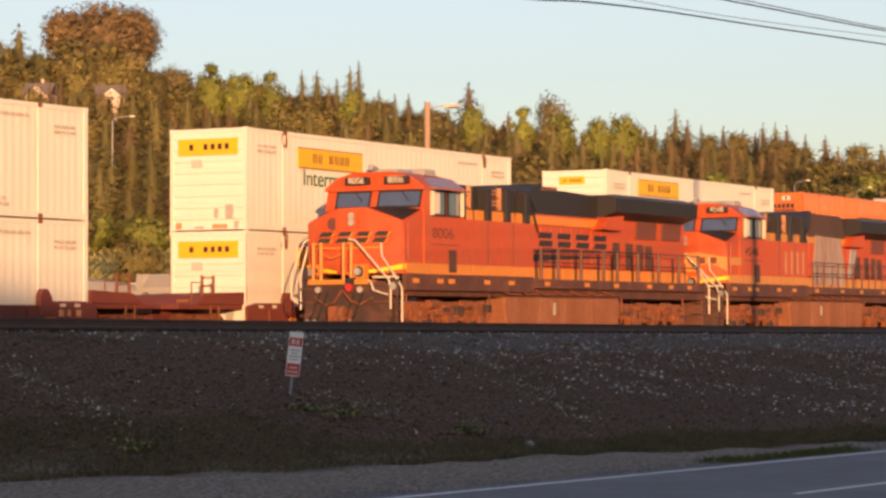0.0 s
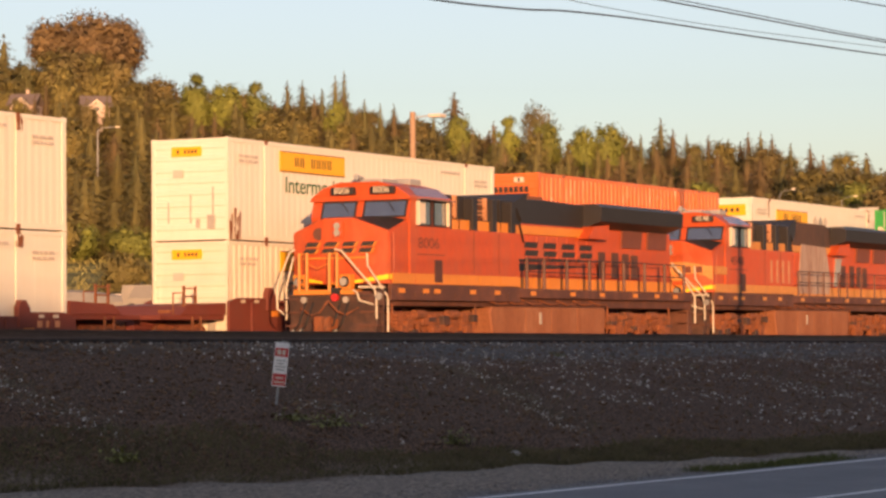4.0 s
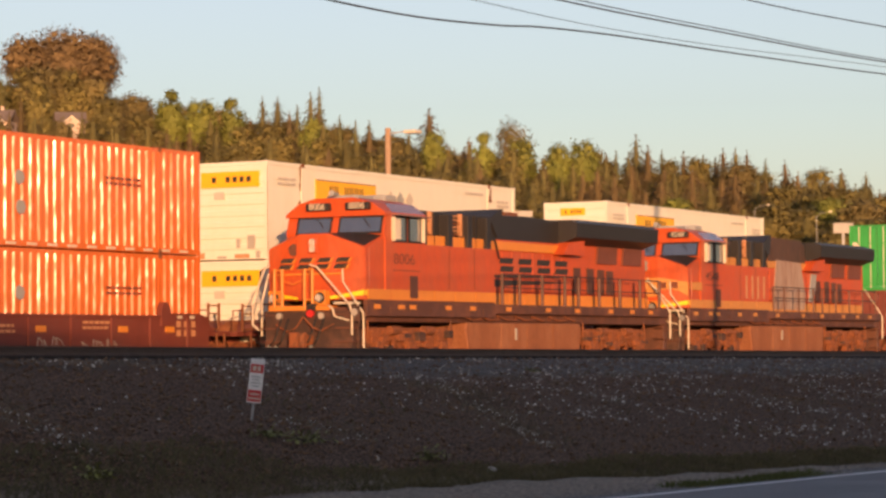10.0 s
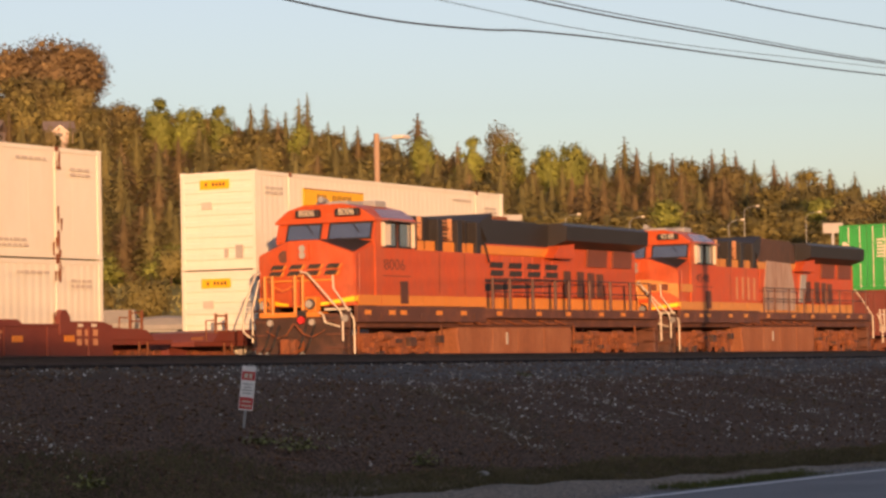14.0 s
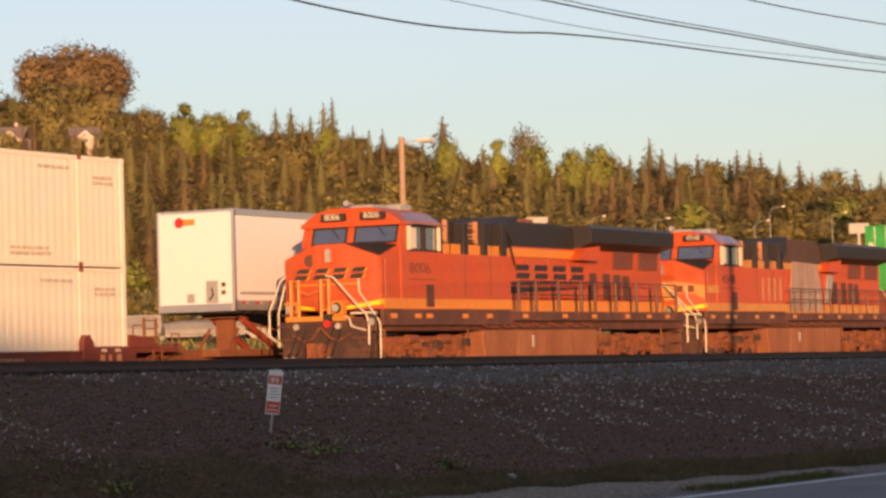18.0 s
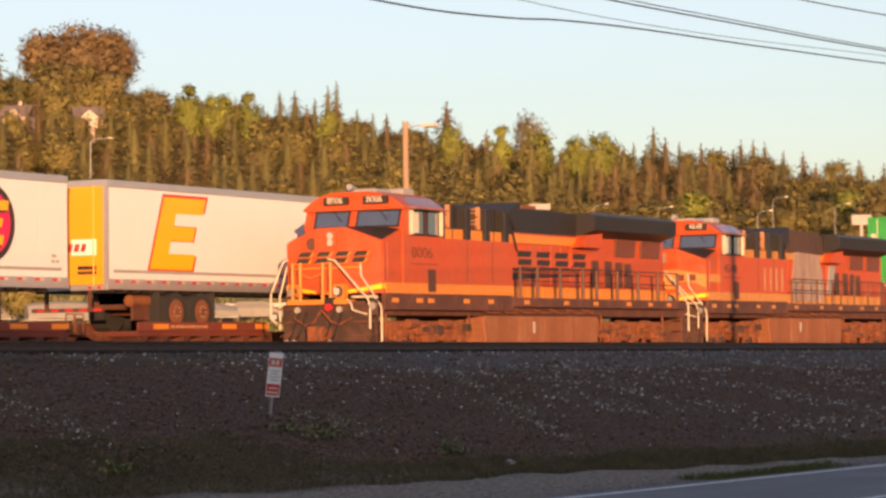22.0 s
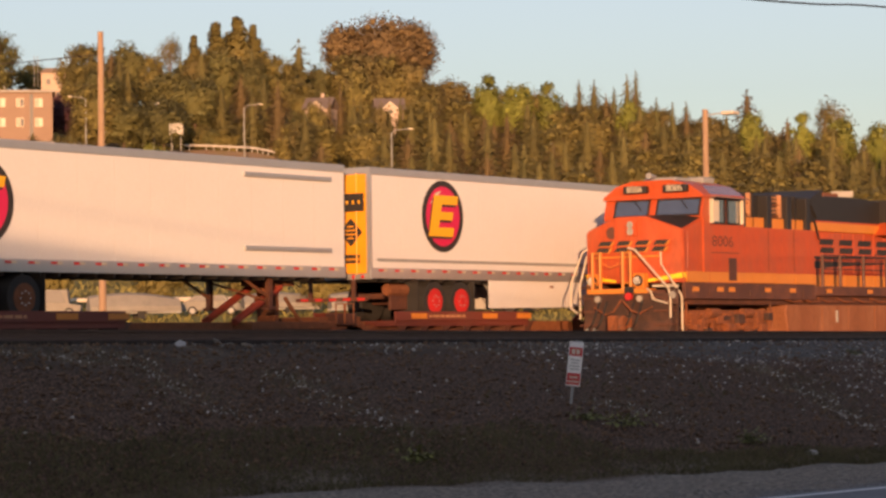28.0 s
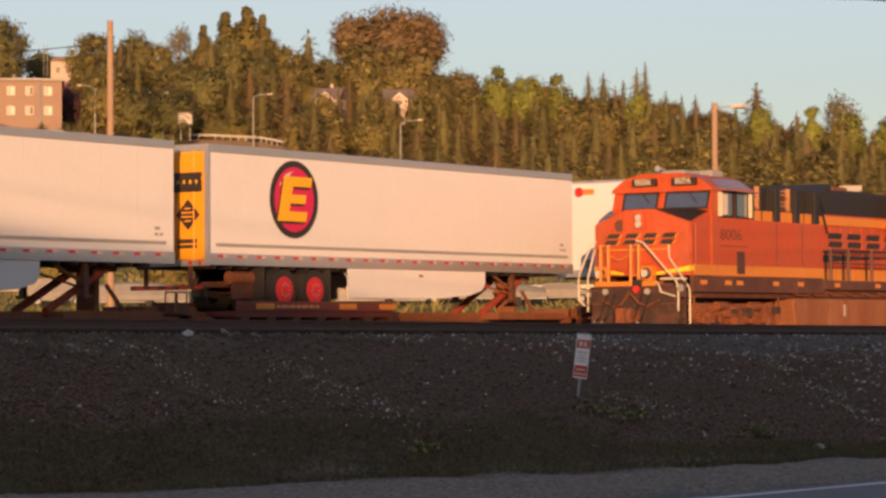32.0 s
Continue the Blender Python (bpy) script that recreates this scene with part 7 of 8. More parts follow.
FIRS = [fir_tree("dark green fir on the hillside", 11, 15, 3.9, FIR, 0.08, 0.62), fir_tree("slender dark green fir on the hillside", 12, 15, 3.2, FIRD, 0.05, 0.68, 22),
        fir_tree("olive green fir on the hillside", 13, 15, 4.1, FIR, 0.1, 0.55, 16, 0.22), fir_tree("brown-tinted fir on the hillside", 14, 15, 3.7, FIRC, 0.1, 0.58, 20)]
LEAFY = [leafy_tree("leafy_tree", "yellow-green broadleaf tree in spring leaf", 21, 15, 3.3, 5.2, LEAF, 46), leafy_tree("leafy_tree", "slim yellow-green tree in spring leaf", 22, 15, 2.5, 5.2, LEAF, 40, point=0.35),
         leafy_tree("leafy_tree", "brownish broadleaf tree on the hillside", 23, 15, 3.7, 6.2, LEAFB, 54), leafy_tree("leafy_tree", "dark green rounded tree on the hillside", 24, 15, 3.7, 6.3, FIRD, 54),
         leafy_tree("leafy_tree", "thin half-bare tree on the skyline", 25, 15, 3.2, 3.0, LEAFB, 44, 0.16, 0.4), leafy_tree("leafy_tree", "olive green broadleaf tree on the hillside", 26, 15, 3.7, 6.2, FIRB, 54),
         leafy_tree("poplar_tree", "tall pointed olive green tree on the hilltop", 27, 15, 3.2, 6.9, FIRB, 66, point=0.95)]
BIG = leafy_tree("maple_tree", "huge rounded brown-leaved tree on the hilltop", 31, 27, 10.8, 8.4, LEAFM, 400, 0.26, 0.0,
                 ((0.08, 0, 0.22, 0.5, 0.78), (0.05, -0.3, -0.15, 0.7, 0.7), (0.56, 0.0, 0.1, 0.4, 0.72), (-0.62, 0, 0.06, 0.36, 0.72), (0.25, 0.3, 0.0, 0.6, 0.85), (-0.3, 0.1, -0.05, 0.5, 0.8), (0.1, 0.0, -0.62, 0.72, 0.5)))
DARKBIG = leafy_tree("leafy_tree", "dark green spreading tree on the hilltop", 32, 22, 7.5, 8.5, FIRD, 150, 0.24)
PLUM = leafy_tree("plum_tree", "dark purple-leaved tree beside the house", 33, 9, 3.0, 3.8, PURPLE, 36, 0.2)
SKYLINE = ((51, 6.3), (47, 6.5), (45.4, 6.5), (44.3, 6.6), (43.6, 6.2), (43.2, 5.6), (42.9, 6.3), (42.0, 6.47), (41.2, 6.3), (40.5, 6.3), (40.0, 6.6), (38.9, 6.7), (38.5, 6.1), (37.5, 5.95), (36, 5.6), (34.8, 5.65), (34.3, 5.45), (33.5, 5.4), (32.8, 5.35), (32.1, 5.15), (31.2, 5.25),
           (30.3, 5.15), (29.8, 4.95), (29, 4.8), (28.4, 4.8), (27.6, 4.6), (26.8, 4.6), (26.0, 4.5), (25.75, 4.1), (25.4, 4.4), (24.8, 4.4), (24.2, 4.25), (23.2, 4.22), (21.8, 4.15), (20.7, 3.95), (19.7, 3.8), (18.4, 3.6), (15, 3.4))


def skyline_el(az):
    for (a, e), (b, f) in zip(SKYLINE, SKYLINE[1:]):
        if b <= az <= a:
            return lerp(e, f, (a - az) / (a - b))
    return 3.4


def low_cap(az, d):
    """Trees before the houses and the slip road stay below them."""
    cap = 99
    if az > 37.9 and d < 425:
        cap = 3.85 - (0.3 if az < 38.6 else 0.0)
    if 42.9 < az < 46 and d < 520:
        cap = min(cap, 4.5)
    if (abs(az - 35.97) < 0.8 or abs(az - 37.6) < 0.7) and d < 470:
        cap = min(cap, 5.14)
    return cap


def plant(src, az, d, top_el, spread=1.0):
    x, y = at_way(az, d)
    z = ground_z(x, y)
    h = up_to(top_el, d) - z
    if h < 4:
        return
    k = h / src["tall"]
    w = (min(max(k, 0.85), 1.35) if src in (BIG, DARKBIG) else min(max(k * 0.92, 0.85), 1.9)) * spread
    m = pose(x, y, z, 0, 0, trng.uniform(0, 360) if src is not BIG else az - 90) @ Matrix.Diagonal((w, w, k, 1))
    if src["used"]:
        copy_thing(src, m @ Matrix.Diagonal((*(1 / v for v in src.scale), 1)))
    else:
        src["used"] = 1
        src.matrix_basis = m


trng = random.Random(77)
for s in FIRS + LEAFY:
    s["tall"], s["used"] = 15.0, 0
for s, h in ((BIG, 27.0), (DARKBIG, 22.0), (PLUM, 9.0)):
    s["tall"], s["used"] = h, 0
F0, F1, F2, F3 = FIRS
ROUND, SLIM, BROWN, DEEP, THIN, OLIVE, POPLAR = LEAFY
# low bushes for the slip road, the foot of the wood and the yard
BUSH = leafy_tree("bush", "olive green bush at the edge of the field", 41, 4, 2.4, 1.7, FIRB, 40, 0.14)
BUSH["tall"], BUSH["used"] = 4.0, 0
BROOM = leafy_tree("bush", "bright yellow-green bush at the foot of the wood", 42, 4, 2.6, 1.9, LEAF, 50, 0.13)
BROOM["tall"], BROOM["used"] = 4.0, 0
# the trees that make the skyline: kind, way, top, distance, width
for src, az, el, d, wide in (
        (OLIVE, 42.45, 6.5, 500, 1.2), (OLIVE, 42.85, 6.45, 506, 0.9), (DEEP, 41.62, 6.62, 508, 0.9), (F3, 42.05, 6.3, 495, 1.0), (OLIVE, 41.15, 6.25, 500, 1.0), (THIN, 40.76, 6.66, 520, 0.8), (POPLAR, 40.25, 6.7, 520, 0.95),
        (POPLAR, 39.77, 7.0, 512, 1.15), (POPLAR, 39.3, 7.12, 515, 1.2), (POPLAR, 38.96, 6.95, 516, 0.85), (DEEP, 39.6, 6.45, 490, 1.15), (DEEP, 39.05, 6.2, 486, 1.0), (BROWN, 40.2, 6.2, 488, 1.0), (OLIVE, 38.5, 6.26, 505, 0.9), (OLIVE, 38.2, 6.1, 495, 0.8),
        (F2, 37.96, 6.5, 500, 1.2), (DEEP, 37.5, 6.08, 505, 0.7), (BROWN, 37.35, 5.95, 524, 0.75), (BIG, 36.17, 7.06, 520, 1.12), (OLIVE, 35.55, 5.75, 512, 1.0), (BROWN, 35.15, 5.7, 514, 1.0), (OLIVE, 36.3, 5.7, 512, 1.0), (F0, 36.0, 5.5, 505, 1.0), (BROWN, 37.2, 5.8, 512, 0.9), (OLIVE, 36.72, 5.93, 488, 1.0), (F3, 37.06, 5.54, 462, 0.6), (F2, 37.86, 4.93, 420, 1.0), (BROWN, 34.67, 5.76, 520, 1.1),
        (OLIVE, 35.2, 5.6, 490, 1.0), (SLIM, 33.84, 5.8, 494, 1.05), (ROUND, 33.84, 5.5, 494, 0.9), (ROUND, 33.16, 5.57, 494, 1.0), (SLIM, 33.3, 5.5, 494, 1.0), (SLIM, 32.51, 5.6, 494, 1.05), (F1, 32.19, 5.24, 540, 0.8), (F0, 31.83, 5.56, 540, 0.8), (F0, 31.5, 5.55, 542, 1.1), (F1, 31.07, 5.38, 540, 1.0),
        (F0, 30.78, 5.65, 542, 0.8), (F1, 30.59, 5.76, 545, 0.75), (ROUND, 30.72, 5.18, 494, 0.9), (F1, 30.14, 5.14, 540, 0.9), (F1, 29.8, 5.06, 542, 0.8), (F0, 29.5, 5.04, 540, 0.9), (F3, 28.18, 5.28, 545, 1.15), (ROUND, 28.05, 4.85, 494, 0.9), (SLIM, 27.02, 4.82, 494, 1.0), (THIN, 26.37, 5.1, 548, 0.85), (ROUND, 26.2, 4.7, 494, 0.95),
        (ROUND, 25.36, 4.57, 494, 0.8), (ROUND, 24.84, 4.64, 494, 0.85), (OLIVE, 24.48, 4.42, 530, 0.7), (F1, 24.1, 4.32, 536, 0.9), (F0, 23.66, 4.66, 545, 1.0), (F3, 23.4, 4.42, 530, 1.0), (F1, 23.1, 4.32, 538, 0.8), (F3, 22.63, 4.28, 538, 0.9), (F1, 22.2, 4.2, 540, 0.8), (F3, 21.77, 4.34, 540, 0.9), (F0, 21.5, 4.34, 542, 0.85),
        (F3, 21.25, 4.28, 540, 0.8), (F1, 20.85, 4.08, 540, 0.9), (F3, 20.43, 4.06, 540, 0.9), (OLIVE, 19.8, 3.92, 535, 1.1), (F3, 19.2, 3.8, 540, 0.9), (F0, 18.7, 3.76, 540, 0.9), (ROUND, 27.19, 4.2, 494, 1.1), (ROUND, 29.3, 4.1, 455, 0.9), (ROUND, 42.9, 5.16, 468, 0.85), (DARKBIG, 44.75, 6.85, 505, 1.0), (DARKBIG, 46.5, 6.6, 505, 1.0), (PLUM, 43.2, 5.4, 462, 1.0),
        (OLIVE, 35.5, 5.1, 446, 0.9), (F2, 36.0, 5.06, 444, 0.9), (OLIVE, 36.45, 5.12, 446, 0.7), (F0, 36.62, 5.25, 450, 0.6), (OLIVE, 37.5, 5.04, 444, 0.7), (F2, 37.75, 5.12, 444, 0.8), (OLIVE, 36.0, 6.25, 506, 1.0), (BROWN, 36.55, 6.4, 505, 1.1), (BROWN, 35.6, 6.15, 508, 1.0), (OLIVE, 36.95, 6.3, 507, 1.1), (F3, 37.3, 5.22, 446, 0.8), (OLIVE, 37.62, 5.22, 443, 0.6), (F0, 35.75, 5.2, 446, 0.8), (BROWN, 36.2, 5.22, 443, 0.6), (F2, 35.1, 5.0, 446, 1.0), (F0, 36.85, 5.1, 448, 0.9), (DEEP, 38.1, 5.1, 448, 0.6), (OLIVE, 35.25, 5.3, 450, 0.8)):
    plant(src, az, d, el, wide)
# the wood below: rows of firs with broadleaf trees among them, lower leafy ones along its front
for row, d in enumerate((352, 376, 399, 422, 445, 468, 491, 514, 538)):
    az = 17.2 + 0.3 * (row % 2)
    while az < 47:
        a = az + trng.uniform(-0.15, 0.15)
        dd = d + trng.uniform(-10, 10)
        tall, kinds = trng.uniform(8, 12.5) + 0.75 * row, (F0, F2, F2, F3, F0, F3, F3, OLIVE, F0)
        if a < 30.5 and row < 2:
            tall, kinds = trng.uniform(7, 10) + row, (OLIVE, ROUND, OLIVE, F2, OLIVE, BROWN)
        elif a > 37.5:
            kinds = (F0, F2, F3, DEEP, OLIVE, OLIVE, F0, DEEP)
        elif row < 2:
            kinds = (F0, F2, F0, F2, F3, OLIVE, F1)
        x, y = at_way(a, dd)
        el = min(skyline_el(a) - 0.1 - trng.uniform(0.0, 0.4), low_cap(a, dd), math.degrees(math.atan2(ground_z(x, y) + tall - EYE[2], dd)))
        plant(trng.choice(kinds), a, dd, el, 1.2)
        az += trng.uniform(0.55, 0.85)
# undergrowth behind the slip road
az = 37.8
while az < 43:
    x, y = at_way(az, 447)
    plant(trng.choice((BUSH, OLIVE, BUSH, DEEP)), az, 447, math.degrees(math.atan2(ground_z(x, y) + trng.uniform(4.1, 6.0) - EYE[2], 447)), 0.75)
    az += trng.uniform(0.24, 0.4)
az = 38.2
while az < 42.9:
    plant(trng.choice((DEEP, OLIVE, OLIVE, F3)), az, 462 + trng.uniform(-8, 12), 4.85 + trng.uniform(-0.2, 0.45), 0.9)
    az += trng.uniform(0.14, 0.24)
# the close stand of tops along the ridge
az = 16.0
while az < 38:
    a = az + trng.uniform(-0.1, 0.1)
    el = skyline_el(a) - trng.uniform(-0.1, 0.16)
    if abs(a - 25.75) > 0.12:
        plant(trng.choice((F0, F3, OLIVE, F2, F3, BROWN)), a, 540 + trng.uniform(-10, 8), el, 1.05)
    az += trng.uniform(0.4, 0.62)
# broad crowns behind them close the ridge
az = 16.2
while az < 38:
    plant(trng.choice((OLIVE, BROWN, DEEP)), az, 556 + trng.uniform(-4, 8), skyline_el(az) - trng.uniform(0.08, 0.24), 1.1)
    az += trng.uniform(0.55, 0.8)
# bushes at the foot of the wood and beyond the yard
plant(BROOM, 41.25, 424, 4.25, 0.55), plant(BROOM, 40.98, 425, 4.18, 0.5), plant(OLIVE, 38.2, 424, 4.75, 0.7), plant(BROWN, 37.9, 420, 4.9, 0.7)
for az, d, h in ((38.9, 336, 4.5), (39.6, 335, 5), (40.5, 336, 4.5), (41.4, 336, 5), (37.9, 336, 4.5), (36.6, 337, 5), (35.2, 338, 4.5), (33.6, 338, 5)):
    x, y = at_way(az, d)
    plant(BROOM, az, d, math.degrees(math.atan2(ground_z(x, y) + h - EYE[2], d)), 1.2)
az = 30.0
while az < 42.5:
    x, y = at_way(az, 346)
    el = math.degrees(math.atan2(ground_z(x, y) + trng.uniform(7, 11) - EYE[2], 346))
    plant(trng.choice((F0, F2, F3, F0)), az, 346 + trng.uniform(-3, 6), min(el, 3.45 if az < 38.6 else 3.75), 1.0)
    az += trng.uniform(0.4, 0.75)
for az, d, h in ((34.2, 196, 2.2), (35.4, 199, 1.8), (37.4, 186, 1.8), (39.0, 197, 2.4), (41.0, 198, 1.9), (43.5, 196, 2.6), (30.5, 197, 2.0), (36.8, 330, 6), (33.6, 325, 4.5), (32.0, 335, 5), (38.4, 332, 6), (40.0, 330, 5), (42.0, 334, 6), (28, 338, 5)):
    x, y = at_way(az, d)
    plant(BUSH, az, d, math.degrees(math.atan2(ground_z(x, y) + max(h, 4.05) - EYE[2], d)), 0.8)


# ---- the bank and verge: sign, stones, grass, weeds, litter ----
sg = thing("warning_sign", "narrow leaning red and white warning sign on a thin post", "sign", at=pose(36.16, 22.7, -0.62, 0, 6.5, -58))
part("post", boxes([(-0.02, 0.02, 0.0, 0.03, -0.2, 1.12)]), GREY, sg, "thin steel post")
part("sign_panel", boxes([(-0.115, 0.115, -0.014, -0.002, 0.37, 1.09)], 0.004), SIGNWHITE, sg, "narrow sign panel")
part("red_field", boxes([(-0.106, 0.106, -0.019, -0.014, 0.86, 1.0)]), REDPAINT, sg)
part("red_field", boxes([(-0.106, 0.106, -0.019, -0.014, 0.39, 0.58)]), REDPAINT, sg)
part("grey_field", boxes([(-0.106, 0.106, -0.018, -0.014, 0.6, 0.84)]), SIGNWHITE, sg)
part("sign_bars", boxes([(-0.07, -0.01, -0.023, -0.019, 0.89, 0.97), (0.01, 0.06, -0.023, -0.019, 0.89, 0.97)]), LIGHTPAINT, sg)
for k, w in enumerate((0.08, 0.06, 0.085, 0.07)):
    part("sign_line", boxes([(-w, w, -0.022, -0.018, 0.785 - k * 0.05, 0.805 - k * 0.05)]), GREY, sg)
for k, w in enumerate((0.07, 0.09)):
    part("sign_line", boxes([(-w, w, -0.023, -0.019, 0.5 - k * 0.07, 0.525 - k * 0.07)]), LIGHTPAINT, sg)


def scatter(name, label, category, material, spots, builder, parent=None):
    """One mesh of many small pieces, kind stuff."""
    verts, faces = [], []
    for s in spots:
        builder(verts, faces, *s)
    me = bpy.data.meshes.new(name)
    me.from_pydata(verts, [], faces)
    me.materials.append(material)
    return tagged(new(name, me), label, category, kind="stuff")


def stone(verts, faces, x, y, z, s, rng):
    """A chipped stone: a squashed, uneven octahedron."""
    k = len(verts)
    a = rng.uniform(0, 6.3)
    for i in range(4):
        r = s * rng.uniform(0.7, 1.2)
        verts.append((x + r * math.cos(a + i * 1.57), y + r * math.sin(a + i * 1.57), z + s * rng.uniform(0.05, 0.4)))
    verts.append((x + s * rng.uniform(-0.3, 0.3), y + s * rng.uniform(-0.3, 0.3), z + s * rng.uniform(0.6, 1.1)))
    verts.append((x, y, z - s * 0.5))
    for i in range(4):
        faces.append((k + i, k + (i + 1) % 4, k + 4))
        faces.append((k + (i + 1) % 4, k + i, k + 5))


def blade(verts, faces, x, y, z, h, rng):
    k = len(verts)
    a, w, b = rng.uniform(0, 6.3), h * 0.05, h * rng.uniform(0.2, 1.1)
    c, s = math.cos(a), math.sin(a)
    d = rng.uniform(0, 6.3)
    verts += [(x - c * w, y - s * w, z), (x + c * w, y + s * w, z), (x + b * 0.4 * math.cos(d) + c * w * 0.7, y + b * 0.4 * math.sin(d) + s * w * 0.7, z + h * 0.6), (x + b * math.cos(d), y + b * math.sin(d), z + h)]
    faces += [(k, k + 1, k + 2), (k, k + 2, k + 3)]


brng = random.Random(9)
dark, pale, shoulder = [], [], []
for i in range(30000):
    x = 21 + 72 * brng.random() ** 1.5
    y = brng.uniform(toe_y(x) + 0.6, 28.6)
    s = 0.01 + 0.045 * brng.random() ** 2.5
    far = lerp(0, 1, (x + 0.9 * (y - 20) - 43) / 5)
    chance = 0.012 + 0.5 * far * max(0.0, 0.55 + noise.noise((x * 0.3, y * 0.5, 1.0)) * 1.3)
    if brng.random() < chance:
        s = 0.01 + 0.032 * brng.random() ** 2
        pale.append((x, y, ground_z(x, y) + s * 0.2, s, brng))
    else:
        dark.append((x, y, ground_z(x, y) + s * 0.2, s, brng))
# runs of fallen pale stone down the bank
RUNS = (((29.19, 27.57), (30.6, 27.29), (29.87, 25.85), (29.25, 24.8), (28.99, 23.78)), ((32.66, 26.17), (32.23, 25.1), (31.29, 23.62), (30.95, 22.31), (30.8, 21.8)), ((37.18, 23.06), (37.07, 22.28), (37.23, 21.22)),
        ((45.92, 24.39), (43.22, 22.01), (41.9, 20.73), (40.56, 19.49)), ((27.5, 27.8), (29.19, 27.57)))
for run in RUNS:
    for (xa, ya), (xb, yb) in zip(run, run[1:]):
        for i in range(int(62 * math.hypot(xb - xa, yb - ya))):
            k = brng.random()
            wide = 0.16 if brng.random() < 0.5 else 0.45
            x, y = lerp(xa, xb, k) + brng.gauss(0, wide), lerp(ya, yb, k) + brng.gauss(0, wide)
            s = 0.008 + 0.026 * brng.random() ** 3
            pale.append((x, y, ground_z(x, y) + s * 0.2, s, brng))
for i in range(15000):
    x = 22 + 80 * brng.random() ** 1.3
    y = brng.uniform(lerp(27.6, 24.9, (x - 41) / 8), 29.6)
    s = 0.015 + 0.02 * brng.random()
    if brng.random() < lerp(0.1, 1, (x - 40) / 9):
        shoulder.append((x, y, ground_z(x, y) + s * 0.2, s, brng))
PALESTONE = mat("pale_broken_stone", (0.66, 0.61, 0.54), 0.9, spec=0.2, vary=0.45, scale=3, fine=20, bump=0.1, island=True)
DARKSTONE = mat("dark_bank_stone", (0.15, 0.092, 0.058), 0.95, spec=0.08, vary=0.7, scale=3, fine=20, bump=0.1, island=True)
scatter("bank_stones", "dark stones scattered over the railway bank", "stones", DARKSTONE, dark, stone)
scatter("pale_stones", "pale broken stones lying on the railway bank", "stones", PALESTONE, pale, stone)
scatter("ballast_shoulder", "grey crushed ballast stones beside the near rail", "ballast", STONE, shoulder, stone)
grass, field, verge = [], [], []
for i in range(60000):
    x = 21 + 60 * brng.random() ** 1.5
    t = toe_y(x)
    y = t + (brng.random() ** 1.3) * (2.5 if x < 34 else 0.95) * (1 + 0.5 * noise.noise((x * 0.4, 0, 7.0))) - 0.15
    grass.append((x, y, ground_z(x, y) - 0.01, brng.uniform(0.05, 0.13), brng))
for i in range(15000):
    x = brng.uniform(36, 62)
    y = edge_y(x) + 0.38 + 1.0 * brng.random()
    if noise.noise((x * 0.25, y * 0.5, 2.0)) > -0.25:
        verge.append((x, y, ground_z(x, y) - 0.01, brng.uniform(0.05, 0.13), brng))
for i in range(3000):
    x = 24 + 50 * brng.random()
    y = brng.uniform(toe_y(x), 27)
    if noise.noise((x * 0.7, y * 0.7, 5.0)) > 0.15:
        grass.append((x, y, ground_z(x, y), brng.uniform(0.05, 0.18), brng))
dry, gravel = [], []
for run in RUNS:
    for (xa, ya), (xb, yb) in zip(run, run[1:]):
        for i in range(int(190 * math.hypot(xb - xa, yb - ya))):
            k = brng.random()
            x, y = lerp(xa, xb, k) + brng.gauss(0, 0.42), lerp(ya, yb, k) + brng.gauss(0, 0.42)
            dry.append((x, y, ground_z(x, y) - 0.005, brng.uniform(0.04, 0.11), brng))
for i in range(9000):
    x = 20 + 45 * brng.random()
    y = edge_y(x) + 0.4 + 1.7 * brng.random() ** 1.3
    gravel.append((x, y, ground_z(x, y), 0.008 + 0.018 * brng.random() ** 2, brng))
DRYGRASS = mat("bleached_dry_grass", (0.2, 0.165, 0.115), 0.85, spec=0.1, vary=0.5, scale=0.8, fine=6, bump=0, island=True)
scatter("dry_grass", "thin bleached grass in runs down the bank", "grass", DRYGRASS, dry, blade)
scatter("road_gravel", "grey loose gravel beside the road", "gravel", STONE, gravel, stone)
scatter("verge_grass", "short dark green grass between the verge and the road", "grass", VERGE, verge, blade)
scatter("bank_grass", "dull dark grass along the foot of the bank", "grass", GRASS, grass, blade)
for i in range(26000):
    az, d = brng.uniform(14, 52), 140 + 207 * brng.random() ** 1.5
    x, y = at_way(az, d)
    if y < 47:
        continue
    field.append((x, y, ground_z(x, y) - 0.05, brng.uniform(0.14, 0.3) * (1 + d / 160), brng))
scatter("field_grass", "tall sunlit yellow grass beyond the tracks", "grass", FIELD, field, blade)


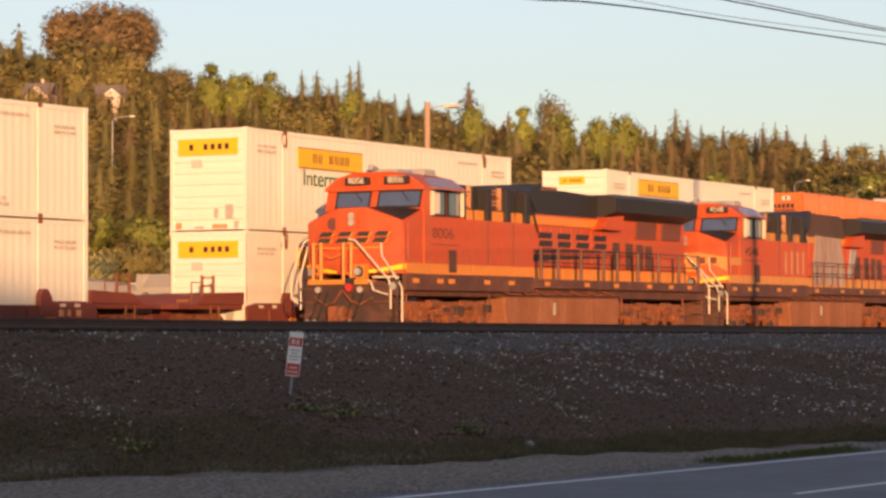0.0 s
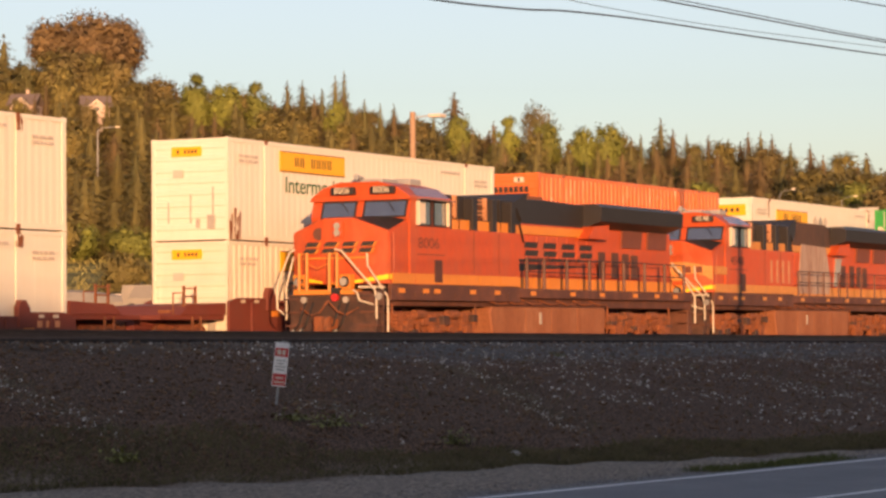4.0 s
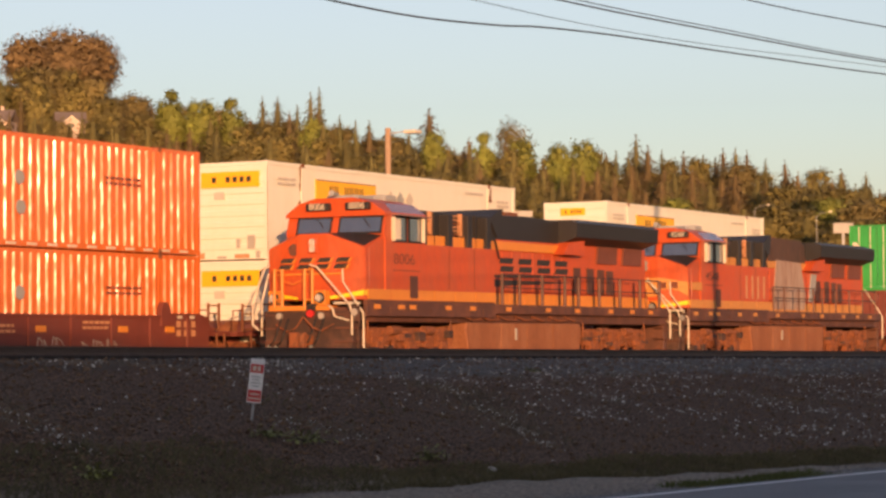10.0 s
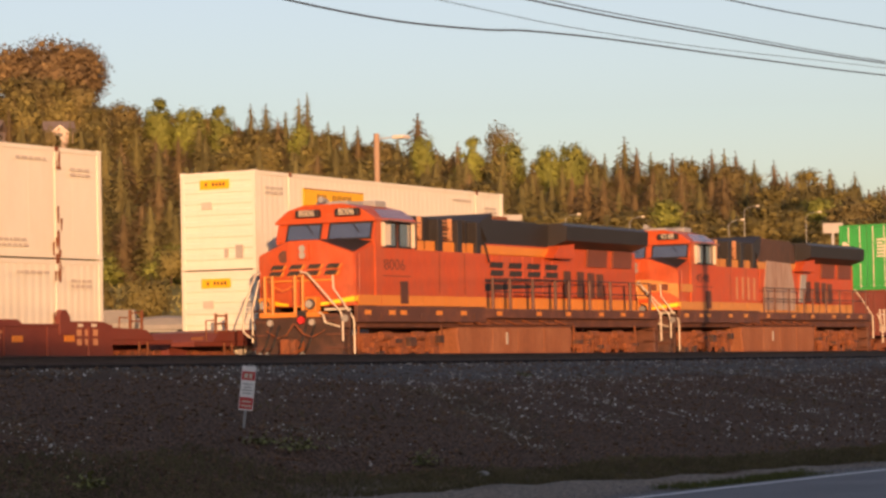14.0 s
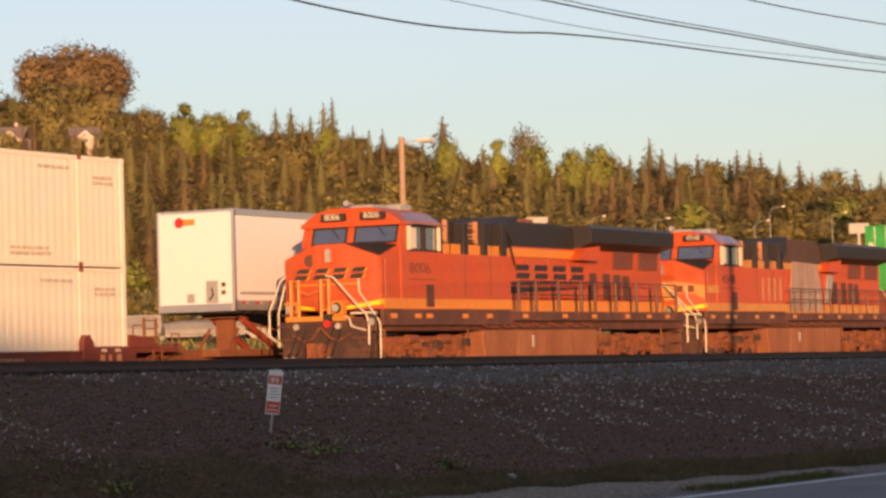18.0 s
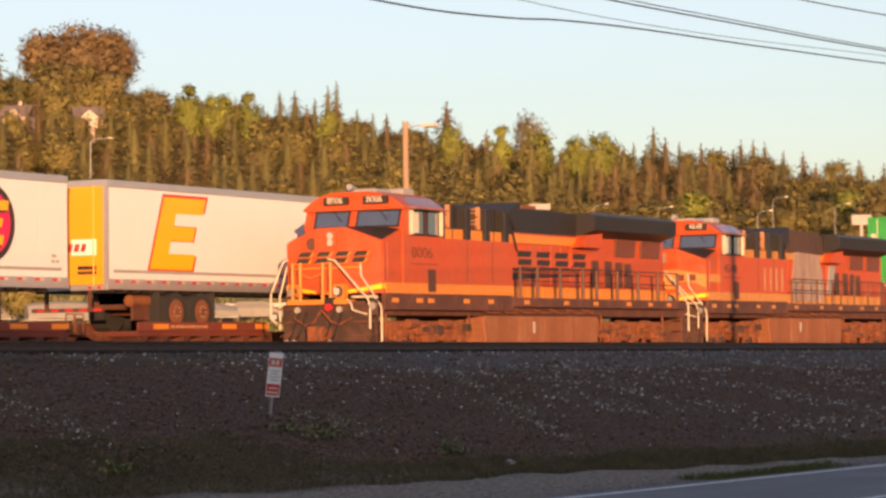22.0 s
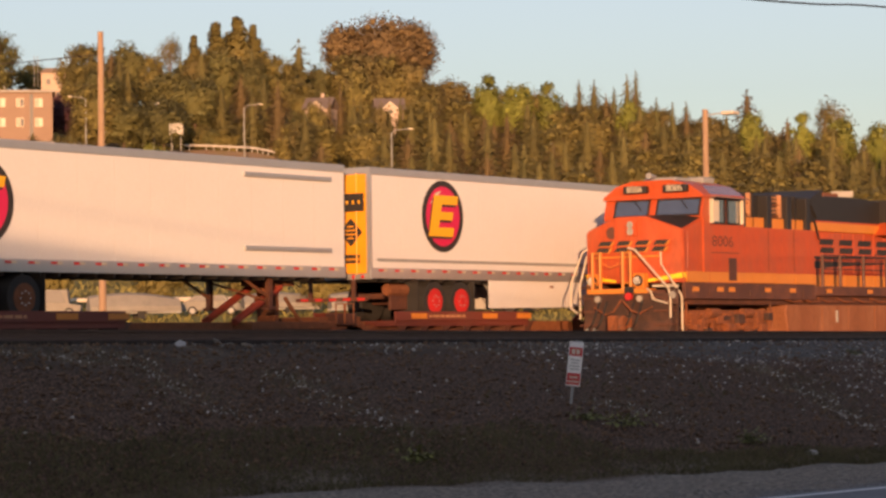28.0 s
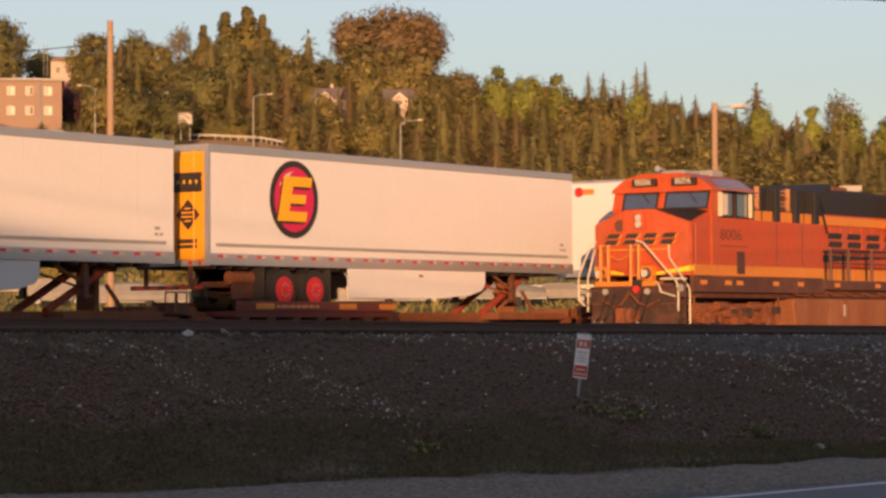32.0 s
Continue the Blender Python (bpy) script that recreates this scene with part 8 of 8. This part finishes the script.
def weed(x, y, r, h, label):
    z = ground_z(x, y)
    w = thing("weed", label, "plant", "weeds on the bank", at=pose(x, y, z))
    bm = bmesh.new()
    for i in range(7):
        a = i * 0.9
        rod(bm, (0, 0, -0.02), (r * 0.6 * math.cos(a), r * 0.6 * math.sin(a), h * 0.7), 0.008, 4)
    part("stems", bm, GRASS, w)
    verts, norms, faces = [], [], []
    for i in range(110):
        d = Vector((brng.gauss(0, 0.5), brng.gauss(0, 0.5), abs(brng.gauss(0, 0.5))))
        leaf(verts, norms, faces, Vector((d.x * r, d.y * r, d.z * h)), Vector((brng.uniform(-1, 1), brng.uniform(-1, 1), 1)).normalized(), Vector((0, 0, 1)), 0.04, brng)
    crown_part("leaves", verts, norms, faces, WEED, w)


for x, y, r, h in ((53.26, 25.96, 0.16, 0.12), (35.56, 21.3, 0.4, 0.2), (35.2, 21.8, 0.3, 0.16), (36.75, 19.72, 0.22, 0.18), (29.88, 21.31, 0.24, 0.18)):
    weed(x, y, r, h, "small bright green weed on the bank")
lt = thing("litter", "crumpled white litter on the dirt verge", "litter", at=pose(37.23, 18.9, ground_z(37.23, 18.9), 0, 0, 30))
bm = bmesh.new()
bmesh.ops.create_icosphere(bm, subdivisions=2, radius=0.11)
for v in bm.verts:
    v.co = v.co * brng.uniform(0.6, 1.15)
    v.co.z = v.co.z * 0.5 + 0.04
part("wrapper", bm, CONCRETE, lt)
for k, (x, y) in enumerate(((32.9, 28.2), (33.4, 28.3), (33.8, 28.15), (34.2, 28.3), (34.5, 28.1))):
    p = thing("paper_scrap", "torn pale paper scrap lying on the ballast", "litter", "scraps on the ballast", at=pose(x, y, ground_z(x, y) + 0.01, brng.uniform(-20, 30), brng.uniform(-20, 20), 40 * k))
    bm = bmesh.new()
    o = [(0.16 * math.cos(i) * brng.uniform(0.5, 1.2), 0.1 * math.sin(i) * brng.uniform(0.6, 1.2)) for i in range(6)]
    prism(bm, o, -0.004, 0.004)
    part("sheet", bm, CONCRETE, p).rotation_euler = (radians(-60), 0, 0)


def motions():
    # the passing train: every wagon and its load goes the same way down the track
    for ob, s0, lift in moving:
        walk(ob, [(t, pose(s0 - SPEED * t - GAIN * t * t / 2, B_Y, lift)) for t in range(0, 33, 2)])


motions()
